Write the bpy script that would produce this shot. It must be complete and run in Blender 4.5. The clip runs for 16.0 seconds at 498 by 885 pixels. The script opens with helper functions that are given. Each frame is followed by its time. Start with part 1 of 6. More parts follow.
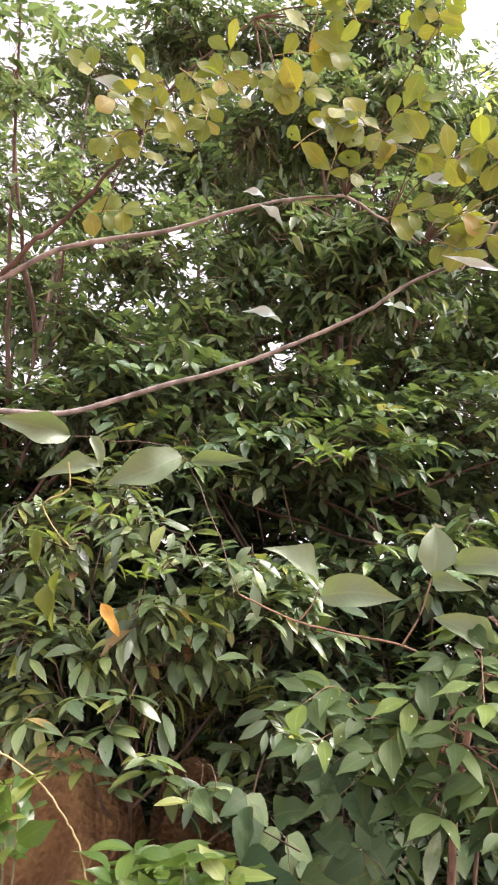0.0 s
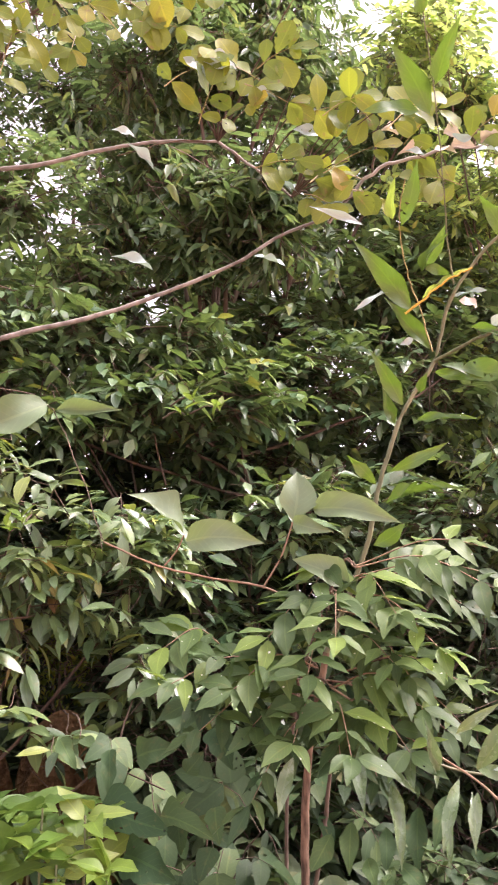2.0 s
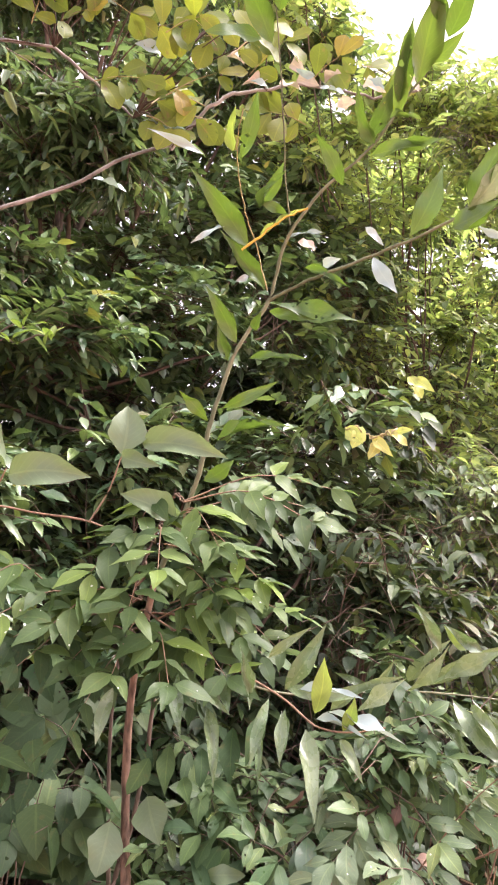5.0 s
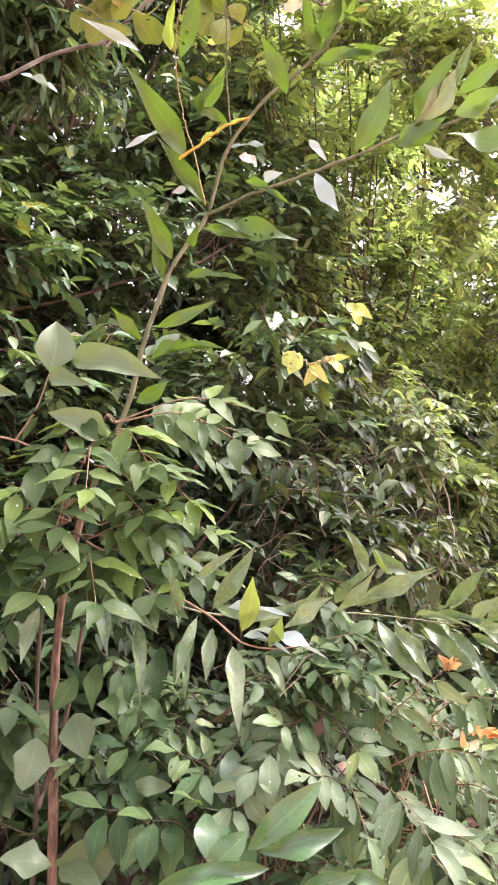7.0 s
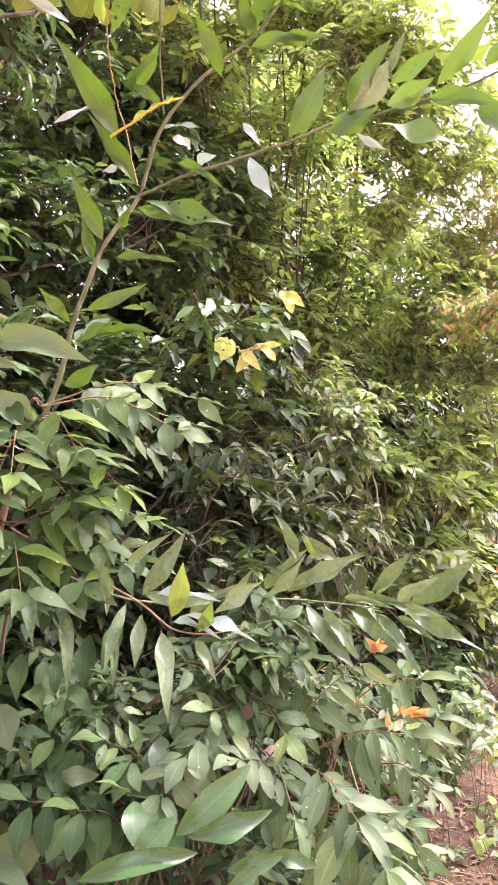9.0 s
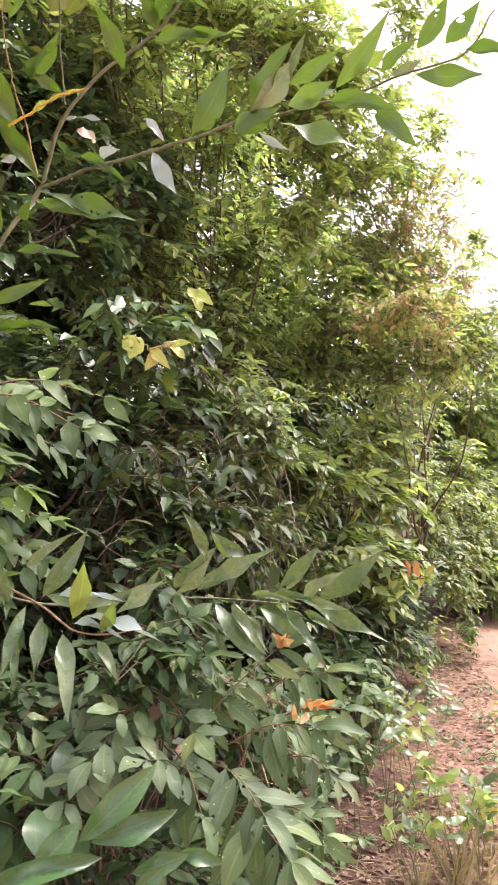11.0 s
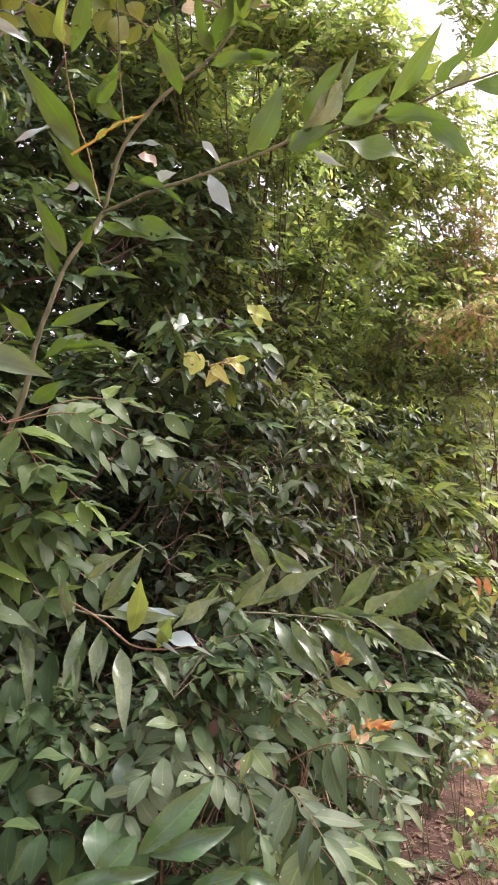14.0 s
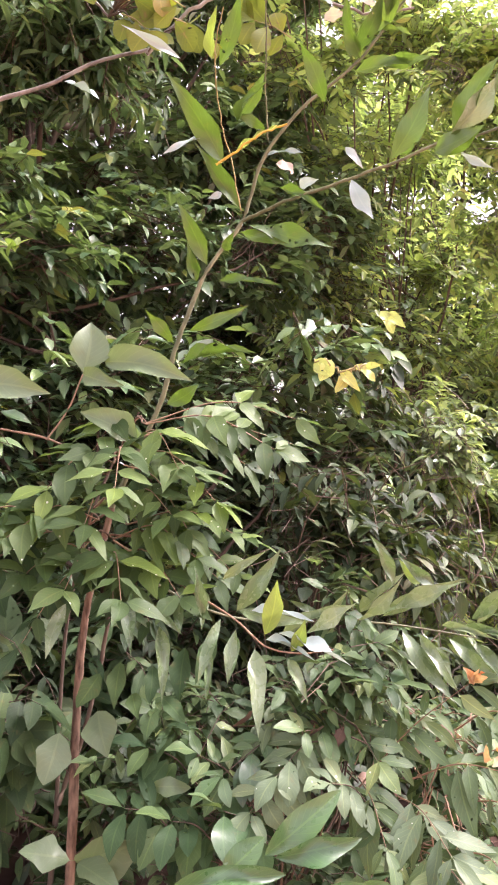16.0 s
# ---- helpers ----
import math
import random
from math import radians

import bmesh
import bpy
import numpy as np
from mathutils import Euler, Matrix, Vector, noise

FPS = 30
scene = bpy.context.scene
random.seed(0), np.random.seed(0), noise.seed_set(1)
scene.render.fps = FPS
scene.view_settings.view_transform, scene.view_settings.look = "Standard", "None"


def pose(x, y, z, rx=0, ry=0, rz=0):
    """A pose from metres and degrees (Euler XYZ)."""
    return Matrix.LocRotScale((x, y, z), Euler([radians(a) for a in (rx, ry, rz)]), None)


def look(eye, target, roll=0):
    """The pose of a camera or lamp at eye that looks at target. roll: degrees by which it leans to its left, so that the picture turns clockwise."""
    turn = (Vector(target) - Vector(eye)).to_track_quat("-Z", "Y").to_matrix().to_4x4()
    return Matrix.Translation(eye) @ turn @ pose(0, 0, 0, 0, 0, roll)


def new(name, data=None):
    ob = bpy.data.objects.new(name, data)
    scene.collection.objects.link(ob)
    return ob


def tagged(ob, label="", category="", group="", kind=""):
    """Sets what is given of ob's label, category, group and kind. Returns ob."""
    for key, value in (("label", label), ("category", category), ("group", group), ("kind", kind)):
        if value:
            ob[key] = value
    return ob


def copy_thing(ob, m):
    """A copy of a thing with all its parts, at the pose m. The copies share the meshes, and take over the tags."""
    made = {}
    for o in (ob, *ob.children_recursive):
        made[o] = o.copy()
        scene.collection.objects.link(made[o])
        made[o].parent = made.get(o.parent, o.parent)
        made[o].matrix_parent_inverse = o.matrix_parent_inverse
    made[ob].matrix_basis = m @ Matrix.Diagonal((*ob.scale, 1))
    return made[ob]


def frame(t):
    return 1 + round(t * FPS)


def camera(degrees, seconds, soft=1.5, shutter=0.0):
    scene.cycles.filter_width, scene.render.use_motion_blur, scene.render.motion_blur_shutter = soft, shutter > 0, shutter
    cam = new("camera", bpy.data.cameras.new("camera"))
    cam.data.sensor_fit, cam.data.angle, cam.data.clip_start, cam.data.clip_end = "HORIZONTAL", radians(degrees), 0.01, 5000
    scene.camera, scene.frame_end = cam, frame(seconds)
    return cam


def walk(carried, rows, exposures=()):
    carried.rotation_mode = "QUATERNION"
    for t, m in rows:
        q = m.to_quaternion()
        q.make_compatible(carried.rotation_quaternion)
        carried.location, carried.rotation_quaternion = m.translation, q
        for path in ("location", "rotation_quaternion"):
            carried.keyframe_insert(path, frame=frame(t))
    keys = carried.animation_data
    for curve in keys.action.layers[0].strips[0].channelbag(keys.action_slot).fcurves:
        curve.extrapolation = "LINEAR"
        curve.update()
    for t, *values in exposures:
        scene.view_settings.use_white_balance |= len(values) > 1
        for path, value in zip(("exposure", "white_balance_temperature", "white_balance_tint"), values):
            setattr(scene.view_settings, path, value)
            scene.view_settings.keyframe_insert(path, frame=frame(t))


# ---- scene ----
# The walk: a slow pan on the spot, along the edge of a thicket
cam = camera(38.33, 16.0, soft=1.85, shutter=0.3)
PATH = [
    (0, (-0.118, -0.093, 1.639), (0.017, 1.794, 2.286), 2.96),
    (0.5, (-0.100, -0.091, 1.628), (0.114, 1.799, 2.247), 2.20),
    (1, (-0.096, -0.096, 1.617), (0.225, 1.783, 2.222), 1.43),
    (1.5, (-0.086, -0.081, 1.605), (0.315, 1.802, 2.146), 1.14),
    (2, (-0.070, -0.087, 1.602), (0.399, 1.777, 2.153), 0.49),
    (2.5, (-0.042, -0.111, 1.599), (0.520, 1.729, 2.147), -0.67),
    (3, (-0.034, -0.111, 1.598), (0.614, 1.701, 2.145), -1.20),
    (3.5, (-0.033, -0.104, 1.592), (0.679, 1.692, 2.110), -1.39),
    (4, (-0.035, -0.096, 1.587), (0.739, 1.684, 2.071), -0.92),
    (4.2, (-0.027, -0.098, 1.592), (0.772, 1.674, 2.062), -0.89),
    (6.3, (0.015, -0.066, 1.568), (0.977, 1.671, 1.810), -0.30),
    (6.5, (0.021, -0.065, 1.564), (1.008, 1.660, 1.790), -0.29),
    (7, (0.031, -0.060, 1.563), (1.056, 1.645, 1.768), -0.13),
    (7.5, (0.035, -0.055, 1.559), (1.095, 1.631, 1.751), -0.07),
    (8, (0.032, -0.052, 1.556), (1.140, 1.604, 1.739), 0.32),
    (8.5, (0.035, -0.052, 1.555), (1.187, 1.573, 1.732), 0.01),
    (10.8, (0.061, -0.064, 1.543), (1.388, 1.422, 1.721), -0.84),
    (11, (0.070, -0.074, 1.544), (1.425, 1.386, 1.719), -1.15),
    (11.5, (0.077, -0.078, 1.543), (1.482, 1.334, 1.720), -1.52),
    (12, (0.087, -0.083, 1.543), (1.520, 1.301, 1.719), -1.83),
    (12.5, (0.087, -0.091, 1.542), (1.514, 1.301, 1.713), -2.26),
    (13, (0.084, -0.088, 1.544), (1.448, 1.363, 1.720), -1.64),
    (13.5, (0.089, -0.098, 1.547), (1.365, 1.430, 1.737), -1.34),
    (14, (0.094, -0.102, 1.554), (1.298, 1.481, 1.766), -0.94),
    (14.5, (0.080, -0.096, 1.554), (1.223, 1.529, 1.785), 0.02),
    (15, (0.060, -0.079, 1.549), (1.137, 1.590, 1.784), 0.87),
    (15.5, (0.042, -0.068, 1.550), (1.029, 1.656, 1.781), 1.30),
    (16, (0.035, -0.067, 1.550), (0.983, 1.679, 1.778), 1.73),
]
walk(cam, [(t, look(eye, target, roll)) for t, eye, target, roll in PATH], exposures=[(0.0, 1.9, 6700, 26.5), (1.5, 2.17, 6750, 31.5), (3.0, 2.08, 6650, 29.5), (7.0, 2.25, 6600, 27.5), (8.7, 2.24, 6650, 28.5), (10.8, 1.72, 6750, 22.5), (12.5, 1.18, 6600, 16.5), (14.0, 1.34, 6600, 27), (16.0, 2.18, 6600, 30.5)])

# ---- world, sun ----
world = bpy.data.worlds.new("overcast_sky")
scene.world = world
world.use_nodes = True
wn, wl = world.node_tree.nodes, world.node_tree.links
wn.clear()
sky = wn.new("ShaderNodeTexSky")
sky.sky_type, sky.sun_disc = "NISHITA", False
sky.sun_elevation, sky.sun_rotation = radians(56), radians(105)
sky.dust_density, sky.air_density = 4.0, 1.0
veil = wn.new("ShaderNodeHueSaturation")  # cloud cover takes the blue out of the sky
veil.inputs["Saturation"].default_value = 0.16
bg = wn.new("ShaderNodeBackground")
bg.inputs["Strength"].default_value = 0.15
wout = wn.new("ShaderNodeOutputWorld")
wl.new(sky.outputs["Color"], veil.inputs["Color"])
wl.new(veil.outputs["Color"], bg.inputs["Color"])
wl.new(bg.outputs["Background"], wout.inputs["Surface"])

sun_data = bpy.data.lights.new("sun", "SUN")
sun_data.energy, sun_data.angle, sun_data.color = 1.3, radians(25), (1.0, 0.96, 0.89)
sun = new("sun", sun_data)
sun.matrix_world = look((7.5, 0.9, 9.0), (1.5, 2.5, 0))

# ---- materials ----


def node_material(name):
    m = bpy.data.materials.new(name)
    m.use_nodes = True
    nt = m.node_tree
    nt.nodes.clear()
    return m, nt, nt.nodes.new("ShaderNodeOutputMaterial")


def add(nt, kind, **inputs):
    n = nt.nodes.new(kind)
    for k, v in inputs.items():
        n.inputs[k.replace("_", " ")].default_value = v
    return n


def maths(nt, op, a, b=None, clamp=False):
    n = nt.nodes.new("ShaderNodeMath")
    n.operation, n.use_clamp = op, clamp
    for i, v in enumerate((a, b)):
        if v is None:
            continue
        if isinstance(v, (int, float)):
            n.inputs[i].default_value = v
        else:
            nt.links.new(v, n.inputs[i])
    return n.outputs[0]


def mixed(nt, fac, a, b, blend="MIX"):
    n = nt.nodes.new("ShaderNodeMixRGB")
    n.blend_type = blend
    for i, v in enumerate((fac, a, b)):
        if isinstance(v, (int, float)):
            n.inputs[i].default_value = v
        elif isinstance(v, tuple):
            n.inputs[i].default_value = (*v, 1)
        else:
            nt.links.new(v, n.inputs[i])
    return n.outputs[0]


def ramp(nt, fac, stops, interpolation="LINEAR"):
    n = nt.nodes.new("ShaderNodeValToRGB")
    n.color_ramp.interpolation = interpolation
    els = n.color_ramp.elements
    while len(els) < len(stops):
        els.new(0.5)
    for e, (p, c) in zip(els, stops):
        e.position, e.color = p, (*c, 1)
    nt.links.new(fac, n.inputs[0])
    return n.outputs[0]


def leaf_material(name, stops, rough=0.42, through_light=0.3, vein=0.35, spots=0.25, glow=(0.30, 0.42, 0.05), flecks=0.0, holes=0.0, sheen=0.55):
    """A thin green blade: each leaf takes its tone from the ramp by chance, with a pale midrib, side veins, blotches and light that shines through."""
    m, nt, out = node_material(name)
    info, geo = nt.nodes.new("ShaderNodeObjectInfo"), nt.nodes.new("ShaderNodeNewGeometry")
    pick = maths(nt, "FRACT", maths(nt, "ADD", info.outputs["Random"], geo.outputs["Random Per Island"]))
    tone = ramp(nt, pick, stops)
    uv = nt.nodes.new("ShaderNodeUVMap")
    xyz = nt.nodes.new("ShaderNodeSeparateXYZ")
    nt.links.new(uv.outputs[0], xyz.inputs[0])
    side = maths(nt, "ABSOLUTE", maths(nt, "SUBTRACT", xyz.outputs[0], 0.5))
    rib = maths(nt, "LESS_THAN", side, 0.035)
    slant = maths(nt, "ADD", maths(nt, "MULTIPLY", xyz.outputs[1], 9.0), maths(nt, "MULTIPLY", side, -5.0))
    tooth = maths(nt, "PINGPONG", slant, 0.5)
    side_vein = maths(nt, "LESS_THAN", tooth, 0.07)
    lines = maths(nt, "MAXIMUM", rib, maths(nt, "MULTIPLY", side_vein, 0.45))
    blotch = add(nt, "ShaderNodeTexNoise", Scale=38.0, Detail=3.0)
    nt.links.new(geo.outputs["Position"], blotch.inputs["Vector"])
    dirt = ramp(nt, blotch.outputs[0], [(0.60, (0, 0, 0)), (0.74, (1, 1, 1))])
    broad = add(nt, "ShaderNodeTexNoise", Scale=7.0, Detail=2.0)
    nt.links.new(geo.outputs["Position"], broad.inputs["Vector"])
    tone = mixed(nt, maths(nt, "MULTIPLY", broad.outputs[0], 0.55), tone, mixed(nt, 1.0, tone, (1.30, 1.28, 1.12), "MULTIPLY"))
    tone = mixed(nt, maths(nt, "MULTIPLY", dirt, spots), tone, (0.16, 0.12, 0.05))
    tone = mixed(nt, maths(nt, "MULTIPLY", lines, vein), tone, mixed(nt, 1.0, tone, (2.0, 1.8, 1.5), "MULTIPLY"))
    if flecks:  # pale scale insects and dried droppings
        cell = add(nt, "ShaderNodeTexVoronoi", Scale=34.0)
        nt.links.new(geo.outputs["Position"], cell.inputs["Vector"])
        tone = mixed(nt, maths(nt, "MULTIPLY", maths(nt, "LESS_THAN", cell.outputs["Distance"], maths(nt, "MULTIPLY", pick, 0.12)), flecks), tone, (0.75, 0.76, 0.68))
    p = add(nt, "ShaderNodeBsdfPrincipled", Roughness=rough)
    p.inputs["Specular IOR Level"].default_value = sheen
    nt.links.new(tone, p.inputs["Base Color"])
    bump = add(nt, "ShaderNodeBump", Strength=0.35, Distance=0.004)
    height = maths(nt, "ADD", maths(nt, "MULTIPLY", lines, -0.6), blotch.outputs[0])
    nt.links.new(height, bump.inputs["Height"])
    nt.links.new(bump.outputs[0], p.inputs["Normal"])
    nt.links.new(maths(nt, "ADD", maths(nt, "MULTIPLY", blotch.outputs[0], 0.25), rough - 0.1), p.inputs["Roughness"])
    tr = add(nt, "ShaderNodeBsdfTranslucent")
    nt.links.new(mixed(nt, 0.45, mixed(nt, 1.0, tone, (2.2, 2.2, 1.3), "MULTIPLY"), glow), tr.inputs["Color"])
    mix = nt.nodes.new("ShaderNodeMixShader")
    mix.inputs[0].default_value = through_light
    nt.links.new(p.outputs[0], mix.inputs[1])
    nt.links.new(tr.outputs[0], mix.inputs[2])
    last = mix.outputs[0]
    if holes:  # eaten by insects
        bite = add(nt, "ShaderNodeTexNoise", Scale=46.0, Detail=1.0)
        nt.links.new(geo.outputs["Position"], bite.inputs["Vector"])
        gone = maths(nt, "MULTIPLY", maths(nt, "GREATER_THAN", bite.outputs[0], 0.70), maths(nt, "LESS_THAN", pick, holes))
        clear = nt.nodes.new("ShaderNodeBsdfTransparent")
        cut = nt.nodes.new("ShaderNodeMixShader")
        nt.links.new(gone, cut.inputs[0])
        nt.links.new(last, cut.inputs[1])
        nt.links.new(clear.outputs[0], cut.inputs[2])
        last = cut.outputs[0]
    nt.links.new(last, out.inputs[0])
    return m


def bark_material(name, dark, light, scale=30.0, rough=0.85):
    m, nt, out = node_material(name)
    coord = nt.nodes.new("ShaderNodeNewGeometry")
    mp = nt.nodes.new("ShaderNodeMapping")
    mp.inputs["Scale"].default_value = (1, 1, 0.25)
    nt.links.new(coord.outputs["Position"], mp.inputs[0])
    a = add(nt, "ShaderNodeTexNoise", Scale=scale, Detail=6.0)
    b = add(nt, "ShaderNodeTexNoise", Scale=scale * 0.15, Detail=2.0)
    for n in (a, b):
        nt.links.new(mp.outputs[0], n.inputs["Vector"])
    f = maths(nt, "ADD", maths(nt, "MULTIPLY", a.outputs[0], 0.6), maths(nt, "MULTIPLY", b.outputs[0], 0.4))
    p = add(nt, "ShaderNodeBsdfPrincipled", Roughness=rough)
    nt.links.new(ramp(nt, f, [(0.36, dark), (0.62, light)]), p.inputs["Base Color"])
    bump = add(nt, "ShaderNodeBump", Strength=0.7, Distance=0.006)
    nt.links.new(a.outputs[0], bump.inputs["Height"])
    nt.links.new(bump.outputs[0], p.inputs["Normal"])
    nt.links.new(p.outputs[0], out.inputs[0])
    return m


def soil_material(name, low, mid, high, scale=6.0, bump_depth=0.02, humus=None):
    m, nt, out = node_material(name)
    coord = nt.nodes.new("ShaderNodeNewGeometry")
    a = add(nt, "ShaderNodeTexNoise", Scale=scale, Detail=8.0, Roughness=0.65)
    b = add(nt, "ShaderNodeTexNoise", Scale=scale * 0.12, Detail=3.0)
    c = add(nt, "ShaderNodeTexVoronoi", Scale=scale * 7)
    for n in (a, b, c):
        nt.links.new(coord.outputs["Position"], n.inputs["Vector"])
    f = maths(nt, "ADD", maths(nt, "MULTIPLY", a.outputs[0], 0.6), maths(nt, "MULTIPLY", b.outputs[0], 0.4))
    tone = ramp(nt, f, [(0.33, low), (0.5, mid), (0.66, high)])
    if humus:  # dark leaf mould off the track, with a ragged border
        xyz = nt.nodes.new("ShaderNodeSeparateXYZ")
        nt.links.new(coord.outputs["Position"], xyz.inputs[0])
        d = maths(nt, "ADD", maths(nt, "MULTIPLY", xyz.outputs[0], -0.53), maths(nt, "MULTIPLY", xyz.outputs[1], 0.85))
        d = maths(nt, "ADD", maths(nt, "ADD", d, 0.36), maths(nt, "MULTIPLY", maths(nt, "SUBTRACT", f, 0.5), 5.5))
        edge = ramp(nt, maths(nt, "ADD", d, 0.2, True), [(0.0, (0, 0, 0)), (0.9, (1, 1, 1))])
        tone = mixed(nt, edge, tone, mixed(nt, a.outputs[0], humus[0], humus[1]))
    grit = ramp(nt, c.outputs["Distance"], [(0.1, (0.75, 0.72, 0.7)), (0.45, (1.05, 1.05, 1.05))])
    tone = mixed(nt, 0.6, tone, mixed(nt, 1.0, tone, grit, "MULTIPLY"))
    p = add(nt, "ShaderNodeBsdfPrincipled", Roughness=0.95)
    p.inputs["Specular IOR Level"].default_value = 0.15
    nt.links.new(tone, p.inputs["Base Color"])
    bump = add(nt, "ShaderNodeBump", Strength=0.8, Distance=bump_depth)
    nt.links.new(maths(nt, "ADD", a.outputs[0], maths(nt, "MULTIPLY", c.outputs["Distance"], 0.3)), bump.inputs["Height"])
    nt.links.new(bump.outputs[0], p.inputs["Normal"])
    nt.links.new(p.outputs[0], out.inputs[0])
    return m


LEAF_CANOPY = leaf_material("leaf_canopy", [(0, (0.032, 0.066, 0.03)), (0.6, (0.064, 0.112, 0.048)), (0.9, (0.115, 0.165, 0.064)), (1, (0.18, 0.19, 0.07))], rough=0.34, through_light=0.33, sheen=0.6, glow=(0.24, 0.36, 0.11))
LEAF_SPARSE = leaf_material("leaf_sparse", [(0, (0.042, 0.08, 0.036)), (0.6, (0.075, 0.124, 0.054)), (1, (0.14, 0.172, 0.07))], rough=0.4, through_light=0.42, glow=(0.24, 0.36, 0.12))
# Near-black leaf copy: deep shade inside the thicket is put into its colour
LEAF_PAINTED_SHADE = leaf_material("leaf_painted_shade", [(0, (0.014, 0.027, 0.013)), (0.5, (0.025, 0.046, 0.02)), (0.9, (0.055, 0.08, 0.034)), (1, (0.09, 0.09, 0.04))], rough=0.5, through_light=0.1, sheen=0.3)
# Dark green low leaves; shade beneath and between plants is added in the colour
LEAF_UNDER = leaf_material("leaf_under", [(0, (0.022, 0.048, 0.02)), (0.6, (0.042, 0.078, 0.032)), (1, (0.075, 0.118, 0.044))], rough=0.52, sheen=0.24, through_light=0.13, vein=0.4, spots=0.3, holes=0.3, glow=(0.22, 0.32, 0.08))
LEAF_GLOSSY = leaf_material("leaf_glossy", [(0, (0.05, 0.115, 0.045)), (1, (0.075, 0.15, 0.055))], rough=0.28, through_light=0.14, vein=0.6, spots=0.15, glow=(0.22, 0.32, 0.08), sheen=0.75)
LEAF_LIME = leaf_material("leaf_lime", [(0, (0.04, 0.088, 0.018)), (0.6, (0.062, 0.118, 0.024)), (1, (0.095, 0.155, 0.034))], rough=0.34, through_light=0.22, vein=0.3, spots=0.2, holes=0.3, glow=(0.26, 0.42, 0.03), sheen=0.6)
# Dark green by nature, deepened in colour for the canopy's shade
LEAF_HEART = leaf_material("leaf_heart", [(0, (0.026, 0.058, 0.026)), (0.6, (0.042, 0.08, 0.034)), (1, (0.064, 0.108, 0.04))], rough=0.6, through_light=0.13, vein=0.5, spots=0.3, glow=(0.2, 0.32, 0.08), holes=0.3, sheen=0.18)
LEAF_BROAD = leaf_material("leaf_broad", [(0, (0.04, 0.088, 0.043)), (0.5, (0.074, 0.136, 0.064)), (0.85, (0.122, 0.194, 0.09)), (0.97, (0.16, 0.25, 0.08)), (1, (0.24, 0.24, 0.05))], rough=0.30, through_light=0.15, sheen=0.75)
LEAF_LAUREL = leaf_material("leaf_laurel", [(0, (0.0518, 0.0886, 0.0454)), (0.5, (0.0918, 0.146, 0.067)), (0.85, (0.151, 0.216, 0.081)), (0.97, (0.216, 0.248, 0.0648)), (1, (0.184, 0.108, 0.054))], rough=0.32, through_light=0.18, sheen=0.7, spots=0.35, holes=0.25)
LEAF_SAPLING = leaf_material("leaf_sapling", [(0, (0.036, 0.068, 0.024)), (0.5, (0.06, 0.105, 0.038)), (0.85, (0.095, 0.15, 0.05)), (1, (0.13, 0.2, 0.04))], rough=0.48, sheen=0.32, through_light=0.27, vein=0.4, flecks=0.8, holes=0.35, glow=(0.26, 0.38, 0.08))
LEAF_VINE = leaf_material("leaf_vine", [(0, (0.108, 0.158, 0.086)), (1, (0.14, 0.195, 0.108))], rough=0.4, through_light=0.2, vein=0.25, spots=0.15, glow=(0.32, 0.46, 0.1))
LEAF_YELLOWING = leaf_material("leaf_yellowing", [(0, (0.08, 0.12, 0.02)), (0.5, (0.13, 0.17, 0.026)), (0.86, (0.175, 0.19, 0.03)), (1, (0.22, 0.17, 0.03))], rough=0.5, sheen=0.35, through_light=0.34, spots=1.0, holes=0.3, glow=(0.3, 0.34, 0.03))
LEAF_SILVER = leaf_material("leaf_silver", [(0, (0.22, 0.31, 0.31)), (1, (0.34, 0.42, 0.42))], rough=0.36, through_light=0.12, vein=0.1, spots=0.05, glow=(0.6, 0.7, 0.65))
LEAF_CURLED = leaf_material("leaf_curled", [(0, (0.30, 0.25, 0.22)), (0.5, (0.42, 0.36, 0.32)), (1, (0.52, 0.46, 0.42))], rough=0.6, through_light=0.2, vein=0.2, spots=0.3, glow=(0.5, 0.4, 0.3))
LEAF_ACACIA = leaf_material("leaf_acacia", [(0, (0.045, 0.1, 0.024)), (0.6, (0.07, 0.135, 0.032)), (1, (0.11, 0.18, 0.045))], rough=0.3, through_light=0.26, vein=0.25, spots=0.15, holes=0.25, glow=(0.22, 0.34, 0.04), sheen=0.65)
LEAF_PALE = leaf_material("leaf_pale", [(0, (0.075, 0.125, 0.056)), (0.5, (0.115, 0.17, 0.084)), (1, (0.18, 0.23, 0.13))], rough=0.25, through_light=0.15, vein=0.25, spots=0.15, glow=(0.28, 0.38, 0.12), sheen=0.7)
LEAF_SHRUB = leaf_material("leaf_shrub", [(0, (0.05, 0.092, 0.038)), (0.6, (0.088, 0.145, 0.062)), (0.92, (0.14, 0.2, 0.09)), (1, (0.18, 0.23, 0.09))], rough=0.44, sheen=0.36, through_light=0.18, vein=0.6, spots=0.4, flecks=0.6, holes=0.45, glow=(0.28, 0.37, 0.1))
LEAF_GREYED = leaf_material("leaf_greyed", [(0, (0.075, 0.115, 0.066)), (0.6, (0.115, 0.165, 0.095)), (1, (0.16, 0.205, 0.11))], rough=0.5, sheen=0.4, through_light=0.16, vein=0.5, spots=0.4, flecks=0.9, holes=0.95, glow=(0.28, 0.38, 0.13))
LEAF_HEDGE = leaf_material("leaf_hedge", [(0, (0.085, 0.135, 0.072)), (0.5, (0.155, 0.22, 0.12)), (0.9, (0.23, 0.295, 0.155)), (1, (0.26, 0.31, 0.14))], rough=0.3, through_light=0.28, sheen=0.5)
